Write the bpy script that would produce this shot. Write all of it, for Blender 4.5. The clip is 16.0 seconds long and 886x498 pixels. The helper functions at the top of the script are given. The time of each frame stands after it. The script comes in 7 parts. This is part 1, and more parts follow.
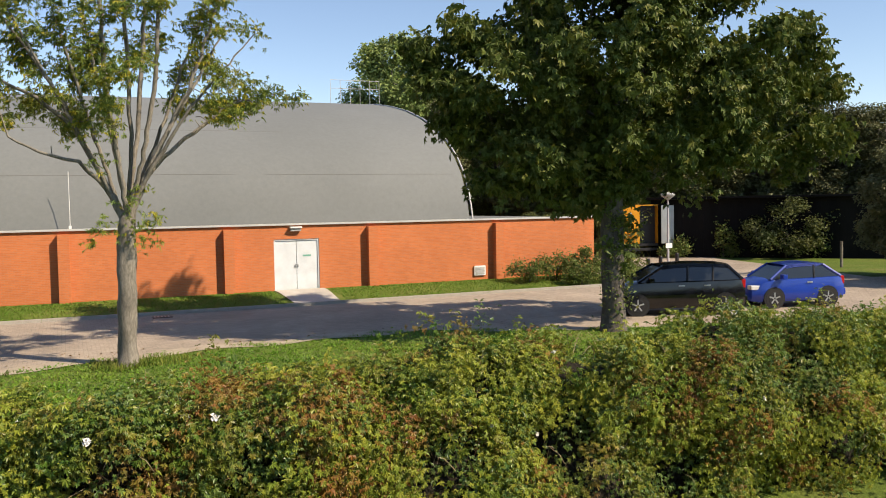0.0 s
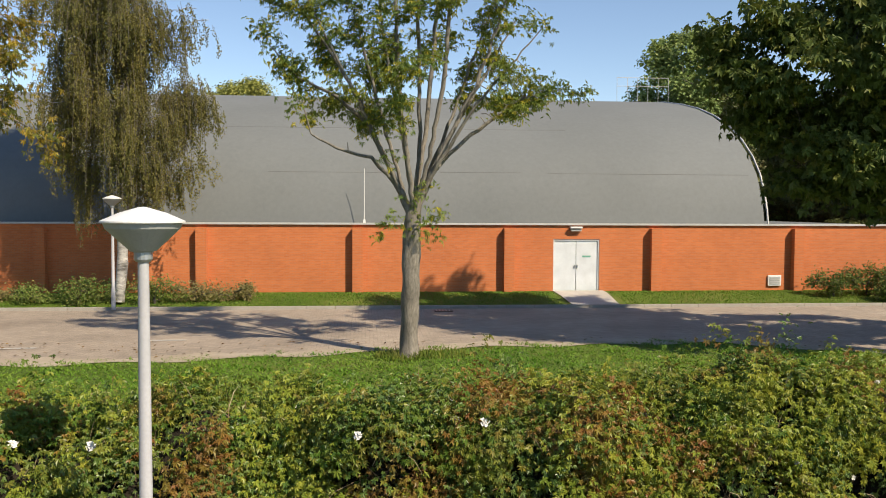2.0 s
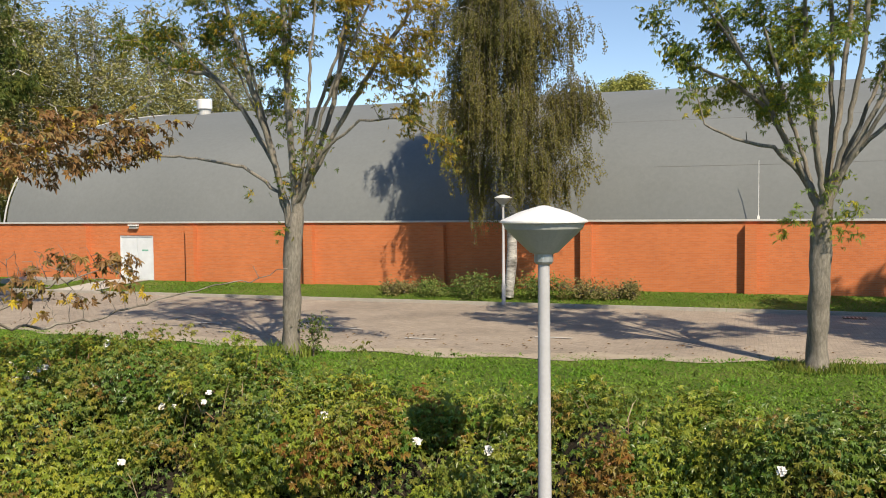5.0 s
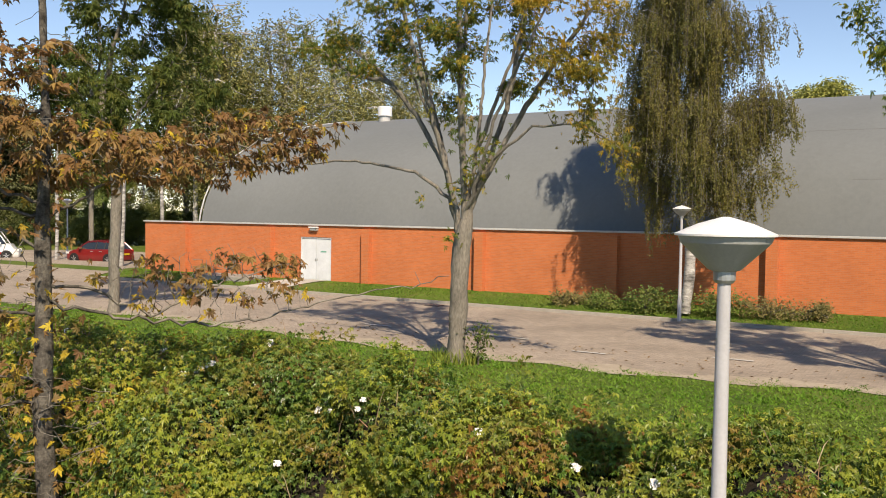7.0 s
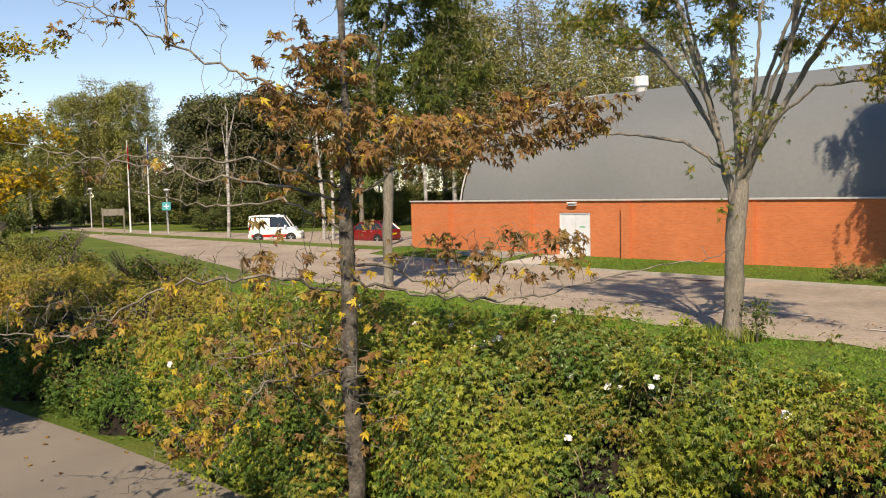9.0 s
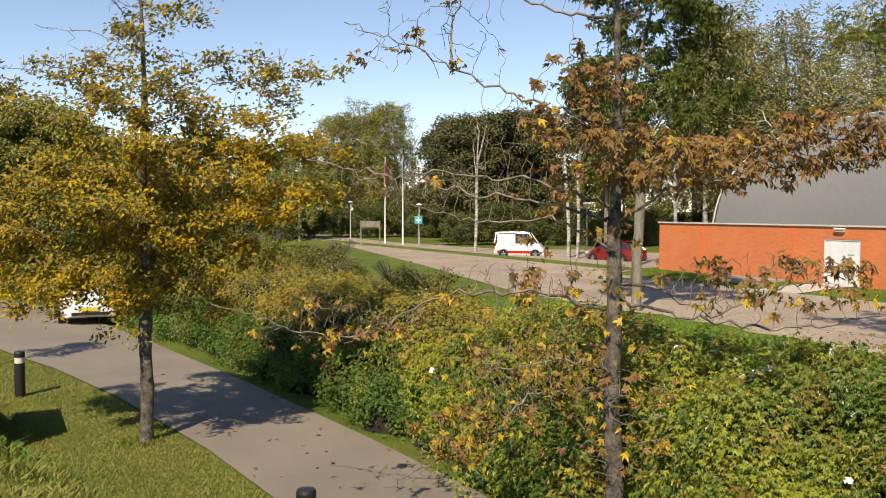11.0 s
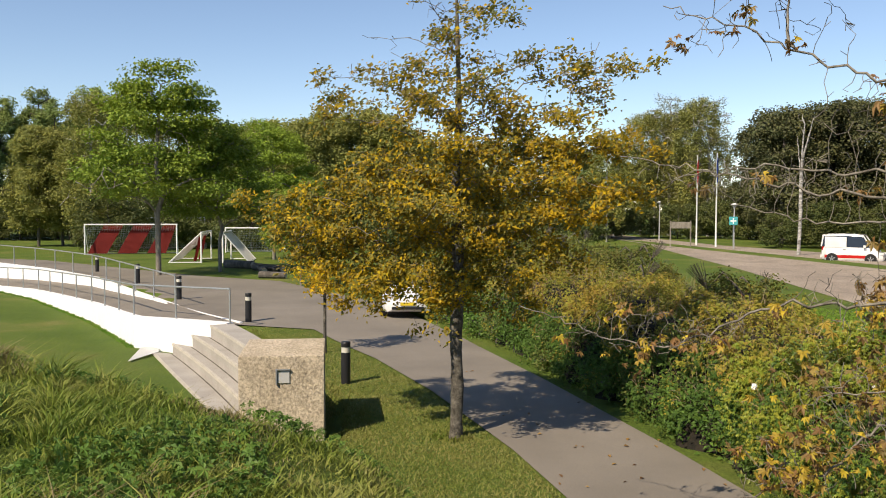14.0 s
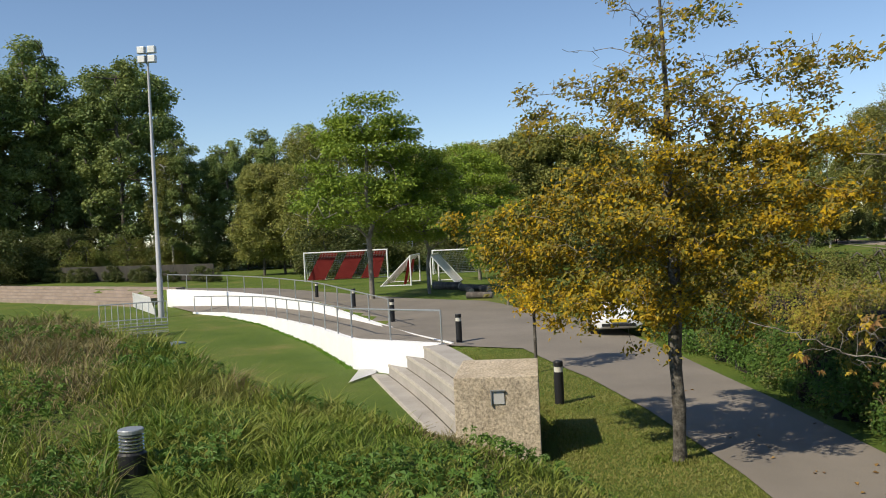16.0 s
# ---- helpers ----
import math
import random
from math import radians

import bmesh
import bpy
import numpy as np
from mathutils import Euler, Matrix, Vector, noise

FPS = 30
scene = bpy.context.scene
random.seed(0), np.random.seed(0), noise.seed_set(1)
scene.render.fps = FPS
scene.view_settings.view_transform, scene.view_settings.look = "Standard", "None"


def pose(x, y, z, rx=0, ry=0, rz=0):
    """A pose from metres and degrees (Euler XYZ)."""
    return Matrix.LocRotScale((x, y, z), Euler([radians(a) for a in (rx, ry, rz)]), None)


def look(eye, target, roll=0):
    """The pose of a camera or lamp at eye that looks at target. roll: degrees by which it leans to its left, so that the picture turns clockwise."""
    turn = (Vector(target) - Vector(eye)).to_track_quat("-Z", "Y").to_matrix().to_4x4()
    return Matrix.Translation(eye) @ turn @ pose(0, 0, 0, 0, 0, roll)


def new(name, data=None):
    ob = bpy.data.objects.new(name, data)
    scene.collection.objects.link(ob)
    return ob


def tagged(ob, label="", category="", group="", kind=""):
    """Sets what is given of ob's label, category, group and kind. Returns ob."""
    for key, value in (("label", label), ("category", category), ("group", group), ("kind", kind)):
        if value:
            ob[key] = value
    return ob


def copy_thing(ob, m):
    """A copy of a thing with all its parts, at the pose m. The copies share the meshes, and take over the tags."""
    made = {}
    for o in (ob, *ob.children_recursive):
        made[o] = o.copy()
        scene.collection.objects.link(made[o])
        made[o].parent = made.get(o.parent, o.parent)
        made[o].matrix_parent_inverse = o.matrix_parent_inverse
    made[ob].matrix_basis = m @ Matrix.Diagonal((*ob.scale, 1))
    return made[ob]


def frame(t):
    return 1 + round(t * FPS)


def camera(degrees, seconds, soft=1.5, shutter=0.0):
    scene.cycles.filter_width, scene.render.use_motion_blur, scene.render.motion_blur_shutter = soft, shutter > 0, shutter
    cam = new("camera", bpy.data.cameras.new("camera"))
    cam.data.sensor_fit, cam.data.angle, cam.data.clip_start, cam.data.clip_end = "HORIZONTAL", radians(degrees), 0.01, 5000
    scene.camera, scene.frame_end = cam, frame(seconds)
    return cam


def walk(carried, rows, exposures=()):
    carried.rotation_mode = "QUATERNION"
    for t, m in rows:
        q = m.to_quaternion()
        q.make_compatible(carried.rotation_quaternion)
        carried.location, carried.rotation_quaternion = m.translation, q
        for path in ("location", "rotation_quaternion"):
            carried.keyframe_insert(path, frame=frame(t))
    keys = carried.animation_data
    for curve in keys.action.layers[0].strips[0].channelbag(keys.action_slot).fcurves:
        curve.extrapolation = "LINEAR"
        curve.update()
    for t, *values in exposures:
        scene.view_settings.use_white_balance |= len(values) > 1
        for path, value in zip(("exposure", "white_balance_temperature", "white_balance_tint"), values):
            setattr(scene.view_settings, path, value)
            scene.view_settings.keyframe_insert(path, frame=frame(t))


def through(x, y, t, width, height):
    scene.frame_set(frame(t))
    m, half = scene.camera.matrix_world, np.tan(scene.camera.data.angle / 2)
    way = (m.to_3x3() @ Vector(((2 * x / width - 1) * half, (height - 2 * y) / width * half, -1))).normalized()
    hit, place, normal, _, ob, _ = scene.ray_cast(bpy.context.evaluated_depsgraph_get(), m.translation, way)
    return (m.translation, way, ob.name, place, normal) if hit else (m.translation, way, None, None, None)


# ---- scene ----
LENS = 53.9
cam = camera(LENS, 16.0, soft=1.0)
# seconds, eye x, y, z, yaw, pitch, roll
ROWS = [
    (0, 0.304, -1.174, 3.945, -23.50, -2.90, 1.05),
    (0.5, 0.374, -0.994, 3.931, -19.04, -2.16, 0.95),
    (1, 0.458, -0.829, 3.916, -14.47, -2.35, 0.61),
    (1.5, 0.516, -0.680, 3.895, -10.25, -2.90, -0.06),
    (2, 0.464, -0.452, 3.891, -5.21, -2.69, -0.26),
    (2.5, 0.396, -0.254, 3.891, -0.25, -2.37, 0.12),
    (3, 0.352, -0.157, 3.893, 2.69, -2.81, -0.57),
    (3.5, 0.302, -0.038, 3.888, 7.53, -2.49, -0.66),
    (4, 0.247, 0.057, 3.890, 10.80, -2.73, -0.57),
    (4.5, 0.232, 0.132, 3.888, 13.38, -2.62, -0.30),
    (5, 0.168, 0.281, 3.894, 19.33, -2.83, 0.58),
    (7.5, -0.013, 0.761, 3.883, 34.12, -2.48, -0.75),
    (8, -0.168, 0.750, 3.894, 39.12, -3.12, 0.13),
    (10.5, -0.257, 0.232, 3.869, 58.16, -3.03, 0.46),
    (11, -0.269, 0.221, 3.895, 62.87, -2.53, -0.19),
    (11.5, -0.260, 0.224, 3.924, 66.06, -2.58, -0.69),
    (12, -0.291, 0.266, 3.940, 70.01, -2.62, -1.20),
    (12.5, -0.410, 0.311, 3.943, 74.72, -3.03, -0.57),
    (13, -0.552, 0.342, 3.927, 78.43, -2.67, 0.43),
    (13.5, -0.688, 0.348, 3.908, 81.67, -2.50, 0.11),
    (14, -0.793, 0.330, 3.886, 82.82, -2.56, -0.15),
    (14.5, -0.897, 0.317, 3.874, 86.60, -2.34, 0.57),
    (15, -0.967, 0.280, 3.876, 90.85, -2.28, 1.10),
    (15.5, -0.972, 0.270, 3.877, 92.71, -1.45, 1.87),
    (16, -0.990, 0.226, 3.900, 96.01, -1.12, 2.74),
]
walk(cam, [(t, pose(x, y, z, 90 + pitch, roll, yaw)) for t, x, y, z, yaw, pitch, roll in ROWS],
     [(0.0, 0.58, 7250, 14), (3.0, 0.36, 7000, 11), (5.0, 0.39, 6950, 11), (8.0, 0.41, 7400, 16), (11.0, 0.46, 7450, 16), (13.0, 0.43, 7300, 15), (14.5, 0.30, 6900, 12), (16.0, 0.14, 6600, 10)])

# ---- light ----
SUN_AZ, SUN_EL = radians(137), radians(43)
world = bpy.data.worlds.new("sky")
scene.world = world
world.use_nodes = True
wn = world.node_tree.nodes
sky = wn.new("ShaderNodeTexSky")
sky.sky_type = "NISHITA"
sky.sun_disc = False
sky.sun_elevation, sky.sun_rotation = SUN_EL, SUN_AZ
sky.altitude, sky.air_density, sky.dust_density, sky.ozone_density = 0, 0.85, 0.0, 2.6
world.node_tree.links.new(sky.outputs[0], wn["Background"].inputs[0])
wn["Background"].inputs[1].default_value = 0.12
sun_data = bpy.data.lights.new("sun", "SUN")
sun_data.energy, sun_data.angle, sun_data.color = 4.75, radians(0.53), (1.0, 0.90, 0.73)
sun_way = Vector((math.sin(SUN_AZ) * math.cos(SUN_EL), math.cos(SUN_AZ) * math.cos(SUN_EL), math.sin(SUN_EL)))
sun = new("sun", sun_data)
sun.matrix_world = look(sun_way * 80, (0, 0, 0))

# ---- materials ----


def node_mat(name, rough=0.8, metal=0.0, spec=0.5):
    m = bpy.data.materials.new(name)
    m.use_nodes = True
    n, l = m.node_tree.nodes, m.node_tree.links
    b = n["Principled BSDF"]
    b.inputs["Roughness"].default_value = rough
    b.inputs["Metallic"].default_value = metal
    b.inputs["Specular IOR Level"].default_value = spec
    return m, n, l, b


def ramp(n, stops):
    r = n.new("ShaderNodeValToRGB")
    e = r.color_ramp.elements
    while len(e) < len(stops):
        e.new(0.5)
    for el, (p, c) in zip(e, stops):
        el.position, el.color = p, (*c, 1)
    return r


def noisy(n, l, scale, detail=6.0, rough=0.6, coords="Object", stretch=None):
    tc = n.new("ShaderNodeTexCoord")
    t = n.new("ShaderNodeTexNoise")
    t.inputs["Scale"].default_value, t.inputs["Detail"].default_value, t.inputs["Roughness"].default_value = scale, detail, rough
    if stretch:
        mp = n.new("ShaderNodeMapping")
        mp.inputs["Scale"].default_value = stretch
        l.new(tc.outputs[coords], mp.inputs[0])
        l.new(mp.outputs[0], t.inputs["Vector"])
    else:
        l.new(tc.outputs[coords], t.inputs["Vector"])
    return t


def mixed(n, l, a, b, fac, mode="MIX"):
    x = n.new("ShaderNodeMix")
    x.data_type, x.blend_type = "RGBA", mode
    for sock, v in ((x.inputs[0], fac), (x.inputs[6], a), (x.inputs[7], b)):
        if hasattr(v, "is_output"):
            l.new(v, sock)
        elif isinstance(v, tuple):
            sock.default_value = (*v, 1)
        else:
            sock.default_value = v
    return x.outputs[2]


def bumped(n, l, b, height, strength, dist=0.02):
    bp = n.new("ShaderNodeBump")
    bp.inputs["Strength"].default_value, bp.inputs["Distance"].default_value = strength, dist
    l.new(height, bp.inputs["Height"])
    l.new(bp.outputs[0], b.inputs["Normal"])
    return bp


def surface(name, dark, light, big=0.6, fine=25.0, rough=0.8, bump=0.3, dist=0.01, metal=0.0, speck=0.35, stretch=None, spec=0.4):
    """Two scales of variation between two colours, with a fine relief."""
    m, n, l, b = node_mat(name, rough, metal, spec)
    n1, n2 = noisy(n, l, big, 5, stretch=stretch), noisy(n, l, fine, 8, 0.7, stretch=stretch)
    r1 = ramp(n, ((0.3, dark), (0.7, light)))
    l.new(n1.outputs["Fac"], r1.inputs[0])
    r2 = ramp(n, ((0.25, (1 - speck,) * 3), (0.75, (1 + speck * 0.4,) * 3)))
    l.new(n2.outputs["Fac"], r2.inputs[0])
    l.new(mixed(n, l, r1.outputs[0], r2.outputs[0], 1.0, "MULTIPLY"), b.inputs["Base Color"])
    bumped(n, l, b, n2.outputs["Fac"], bump, dist)
    return m


def leafy(name, colours, patch=0.5, patch_colours=None, through=0.35, patch_amount=0.5, rough=0.55, spec=0.25):
    """Leaves: each island takes its own tint, and larger patches shift it; light passes through."""
    m, n, l, b = node_mat(name, rough, 0, spec)
    geo = n.new("ShaderNodeNewGeometry")
    k = len(colours)
    r = ramp(n, [((i + 0.5) / k, c) for i, c in enumerate(colours)])
    l.new(geo.outputs["Random Per Island"], r.inputs[0])
    col = r.outputs[0]
    if patch_colours:
        t = noisy(n, l, patch, 3, 0.5)
        rp = ramp(n, [(0.32 + 0.36 * i / max(1, len(patch_colours) - 1), c) for i, c in enumerate(patch_colours)])
        l.new(t.outputs["Fac"], rp.inputs[0])
        col = mixed(n, l, col, rp.outputs[0], patch_amount)
    info = n.new("ShaderNodeObjectInfo")
    hv = n.new("ShaderNodeHueSaturation")
    mr = n.new("ShaderNodeMapRange")
    mr.inputs[3].default_value, mr.inputs[4].default_value = 0.75, 1.2
    l.new(info.outputs["Random"], mr.inputs[0])
    l.new(mr.outputs[0], hv.inputs["Value"])
    l.new(col, hv.inputs["Color"])
    col = hv.outputs[0]
    l.new(col, b.inputs["Base Color"])
    tr = n.new("ShaderNodeBsdfTranslucent")
    l.new(col, tr.inputs[0])
    mx = n.new("ShaderNodeMixShader")
    mx.inputs[0].default_value = through * 0.7
    l.new(b.outputs[0], mx.inputs[1])
    l.new(tr.outputs[0], mx.inputs[2])
    l.new(mx.outputs[0], n["Material Output"].inputs[0])
    return m


def grassy(name, stops, big=0.25, fine=14.0, bump=0.8):
    m, n, l, b = node_mat(name, 0.85, 0, 0.2)
    n1, n2 = noisy(n, l, big, 6, 0.65), noisy(n, l, fine, 8, 0.75)
    r = ramp(n, stops)
    l.new(n1.outputs["Fac"], r.inputs[0])
    r2 = ramp(n, ((0.3, (0.45,) * 3), (0.7, (1.25,) * 3)))
    l.new(n2.outputs["Fac"], r2.inputs[0])
    l.new(mixed(n, l, r.outputs[0], r2.outputs[0], 1.0, "MULTIPLY"), b.inputs["Base Color"])
    bumped(n, l, b, n2.outputs["Fac"], bump, 0.06)
    return m


def bricks(name, c1, c2, mortar, w, h, gap, axis="XZ", rough=0.85, tint=0.3, bump=0.6):
    m, n, l, b = node_mat(name, rough, 0, 0.3)
    tc = n.new("ShaderNodeTexCoord")
    sx = n.new("ShaderNodeSeparateXYZ")
    l.new(tc.outputs["Object"], sx.inputs[0])
    cx = n.new("ShaderNodeCombineXYZ")
    if axis == "XZ":
        ad = n.new("ShaderNodeMath")
        l.new(sx.outputs[0], ad.inputs[0])
        l.new(sx.outputs[1], ad.inputs[1])
        l.new(ad.outputs[0], cx.inputs[0])
        l.new(sx.outputs[2], cx.inputs[1])
    else:
        l.new(sx.outputs[0], cx.inputs[0])
        l.new(sx.outputs[1], cx.inputs[1])
    t = n.new("ShaderNodeTexBrick")
    t.inputs["Color1"].default_value, t.inputs["Color2"].default_value, t.inputs["Mortar"].default_value = (*c1, 1), (*c2, 1), (*mortar, 1)
    t.inputs["Scale"].default_value, t.inputs["Mortar Size"].default_value = 1.0, gap
    t.inputs["Brick Width"].default_value, t.inputs["Row Height"].default_value = w, h
    l.new(cx.outputs[0], t.inputs["Vector"])
    n1 = noisy(n, l, 0.35, 6, 0.65)
    r1 = ramp(n, ((0.3, (1 - tint,) * 3), (0.7, (1 + tint * 0.35,) * 3)))
    l.new(n1.outputs["Fac"], r1.inputs[0])
    n2 = noisy(n, l, 30, 6, 0.7)
    r2 = ramp(n, ((0.3, (0.82,) * 3), (0.7, (1.08,) * 3)))
    l.new(n2.outputs["Fac"], r2.inputs[0])
    c = mixed(n, l, t.outputs[0], r1.outputs[0], 1.0, "MULTIPLY")
    l.new(mixed(n, l, c, r2.outputs[0], 1.0, "MULTIPLY"), b.inputs["Base Color"])
    inv = n.new("ShaderNodeMath")
    inv.operation = "SUBTRACT"
    inv.inputs[0].default_value = 1.0
    l.new(t.outputs["Fac"], inv.inputs[1])
    bumped(n, l, b, inv.outputs[0], bump, 0.008)
    return m


def glassy(name, colour=(0.02, 0.025, 0.03), rough=0.05):
    m, n, l, b = node_mat(name, rough, 0, 0.8)
    b.inputs["Base Color"].default_value = (*colour, 1)
    return m


def plain(name, colour, rough=0.5, metal=0.0, speck=0.12, fine=40, coat=0.0):
    m = surface(name, tuple(c * 0.88 for c in colour), tuple(min(1, c * 1.06) for c in colour), 2.0, fine, rough, 0.08, 0.002, metal, speck)
    m.node_tree.nodes["Principled BSDF"].inputs["Coat Weight"].default_value = coat
    return m


M_BRICK = bricks("red_brick", (0.64, 0.195, 0.068), (0.55, 0.155, 0.052), (0.50, 0.22, 0.12), 0.22, 0.0625, 0.007, "XZ", tint=0.16, bump=0.18)
M_PAVER = bricks("paving_brick", (0.44, 0.365, 0.29), (0.345, 0.285, 0.23), (0.25, 0.21, 0.165), 0.21, 0.105, 0.007, "XY", tint=0.28)
M_ROOF = surface("roof_felt", (0.146, 0.158, 0.160), (0.176, 0.189, 0.191), 0.12, 5.0, 0.85, 0.15, 0.01, speck=0.12)
M_COPING = plain("pale_aluminium_trim", (0.5, 0.5, 0.49), 0.45)
M_WHITE = plain("white_painted_steel", (0.80, 0.80, 0.79), 0.4)
M_WHITEWALL = surface("white_painted_concrete", (0.80, 0.80, 0.80), (0.88, 0.88, 0.88), 0.7, 12, 0.7, 0.1, 0.004, speck=0.08)
M_ASPHALT = surface("worn_asphalt", (0.188, 0.166, 0.138), (0.260, 0.230, 0.192), 0.35, 60, 0.9, 0.35, 0.006, speck=0.4)
M_CONCRETE = surface("pale_concrete", (0.29, 0.27, 0.235), (0.42, 0.39, 0.34), 0.9, 30, 0.9, 0.3, 0.006, speck=0.3)
M_GREY = plain("galvanised_steel", (0.42, 0.44, 0.45), 0.4, 0.55)
M_LAMPGREY = plain("grey_lamp_plastic", (0.40, 0.41, 0.40), 0.5)
M_POLE = plain("light_grey_pole_paint", (0.46, 0.46, 0.475), 0.4)
M_BLACK = plain("black_paint", (0.018, 0.018, 0.02), 0.45)
M_BARK = surface("grey_bark", (0.15, 0.135, 0.11), (0.31, 0.28, 0.235), 3.0, 24, 0.9, 0.9, 0.02, speck=0.55, stretch=(1, 1, 0.3))
M_BARKDARK = surface("dark_bark", (0.07, 0.06, 0.05), (0.17, 0.15, 0.13), 3.5, 26, 0.9, 0.9, 0.02, speck=0.55, stretch=(1, 1, 0.3))
M_BIRCHBARK = surface("birch_bark", (0.10, 0.095, 0.09), (0.72, 0.70, 0.66), 2.6, 9, 0.8, 0.4, 0.01, speck=0.7, stretch=(0.6, 0.6, 2.2))
M_TURF = grassy("mown_turf", ((0.3, (0.075, 0.13, 0.018)), (0.52, (0.115, 0.165, 0.026)), (0.75, (0.21, 0.20, 0.06))))
M_BLADE = leafy("grass_blades", ((0.068, 0.119, 0.015), (0.128, 0.190, 0.025), (0.190, 0.255, 0.038), (0.304, 0.294, 0.076), (0.136, 0.212, 0.025), (0.246, 0.281, 0.051)), 0.9, ((0.060, 0.128, 0.015), (0.153, 0.212, 0.031), (0.255, 0.264, 0.060), (0.323, 0.272, 0.111)), 0.35, 0.45)
M_LAWN = leafy("lawn_blades", ((0.070, 0.175, 0.014), (0.100, 0.225, 0.018), (0.135, 0.265, 0.024), (0.180, 0.270, 0.036)), 0.4, ((0.065, 0.175, 0.014), (0.130, 0.235, 0.024), (0.190, 0.250, 0.045)), 0.3, 0.5)

# ---- builders ----


def thing(name, x=0.0, y=0.0, z=0.0, turn=0.0):
    ob = new(name)
    ob.empty_display_size = 0.2
    ob.matrix_basis = pose(x, y, z, 0, 0, turn)
    return ob


def mesh_object(name, me, material, parent=None, label=""):
    me.materials.append(material)
    ob = new(name, me)
    if parent:
        ob.parent = parent
    if label:
        tagged(ob, label)
    return ob


def part(name, bm, material, parent=None, label="", smooth=False):
    me = bpy.data.meshes.new(name)
    bm.normal_update()
    bm.to_mesh(me)
    bm.free()
    if smooth:
        me.polygons.foreach_set("use_smooth", [True] * len(me.polygons))
        me.set_sharp_from_angle(angle=radians(38))
    return mesh_object(name, me, material, parent, label)


def quick_mesh(name, verts, faces, smooth=False):
    """A mesh out of numpy arrays: verts n x 3, faces m x k."""
    verts, faces = np.asarray(verts, dtype=np.float32), np.asarray(faces, dtype=np.int32)
    me = bpy.data.meshes.new(name)
    k = faces.shape[1]
    me.vertices.add(len(verts))
    me.vertices.foreach_set("co", verts.ravel())
    me.loops.add(faces.size)
    me.loops.foreach_set("vertex_index", faces.ravel())
    me.polygons.add(len(faces))
    me.polygons.foreach_set("loop_start", np.arange(0, faces.size, k, dtype=np.int32))
    me.polygons.foreach_set("use_smooth", np.full(len(faces), smooth))
    me.update(calc_edges=True)
    return me


def add_box(bm, x0, x1, y0, y1, z0, z1, m=None, bevel=0.0):
    r = bmesh.ops.create_cube(bm, size=1.0)
    vs = r["verts"]
    bmesh.ops.transform(bm, matrix=(m or Matrix()) @ Matrix.Translation(((x0 + x1) / 2, (y0 + y1) / 2, (z0 + z1) / 2)) @ Matrix.Diagonal((x1 - x0, y1 - y0, z1 - z0, 1)), verts=vs)
    if bevel:
        es = list({e for v in vs for e in v.link_edges})
        bmesh.ops.bevel(bm, geom=es, offset=bevel, segments=2, affect="EDGES", profile=0.7)


def box(x0, x1, y0, y1, z0, z1, bevel=0.0, m=None):
    bm = bmesh.new()
    add_box(bm, x0, x1, y0, y1, z0, z1, m, bevel)
    return bm


def add_lathe(bm, profile, segs=24, m=None):
    """Turns (radius, z) pairs round the z axis."""
    rings = []
    for r, z in profile:
        ring = []
        for i in range(segs):
            a = 2 * math.pi * i / segs
            ring.append(bm.verts.new((m or Matrix()) @ Vector((r * math.cos(a), r * math.sin(a), z))))
        rings.append(ring)
    for a, b in zip(rings, rings[1:]):
        for i in range(segs):
            bm.faces.new((a[i], a[(i + 1) % segs], b[(i + 1) % segs], b[i]))
    bm.faces.new(rings[0][::-1])
    bm.faces.new(rings[-1])


def lathe(profile, segs=24, m=None):
    bm = bmesh.new()
    add_lathe(bm, profile, segs, m)
    return bm


def add_tube(bm, a, b, r0, r1=None, segs=8):
    a, b = Vector(a), Vector(b)
    q = (b - a).to_track_quat("Z", "Y").to_matrix().to_4x4()
    add_lathe(bm, [(r0, 0), (r0 if r1 is None else r1, (b - a).length)], segs, Matrix.Translation(a) @ q)


def tube(a, b, r0, r1=None, segs=8):
    bm = bmesh.new()
    add_tube(bm, a, b, r0, r1, segs)
    return bm


def smoothstep(x):
    x = np.clip(x, 0, 1)
    return x * x * (3 - 2 * x)


# ---- ground ----
CREST = np.array([(18, -3.2), (6, -1.8), (0, -1.5), (-4.3, -1.5), (-6.6, -1.7), (-9.0, -4.9), (-14, -11), (-19, -21), (-22, -40)])
# the edges of the stand's steps, from the lowest to the back of the top one: three places on each, and the step's height
STEP_LINES = (((-30.3, -5.6), (-24.4, -3.55), (-17.9, -1.22), -0.8), ((-29.8, -4.85), (-24.9, -3.05), (-17.9, -0.86), -0.46), ((-29.0, -4.1), (-24.5, -2.5), (-17.9, -0.5), -0.08), ((-28.4, -3.45), (-25.2, -2.35), (-17.9, -0.2), 0.3), ((-28.7, -2.81), (-25.1, -1.6), (-17.9, 0.15), 0.3))
WHITE_LINE = [(-28.7, -2.9, 0.33), (-30.2, -4.6, 0.28), (-31.6, -6.3, 0.22), (-34.5, -7.6, 0.1), (-39.0, -9.7, -0.04), (-48.7, -15.1, -0.33), (-55.2, -19.8, -0.6), (-58.3, -23.1, -0.76)]
BACK_LINE = [(-34.6, -5.6, 0.27), (-39.5, -8.0, 0.32), (-47.5, -11.8, 0.38), (-54, -16.2, 0.43), (-60, -21.5, 0.48), (-65.4, -28.0, 0.5)]
PITCH_Z = -0.85
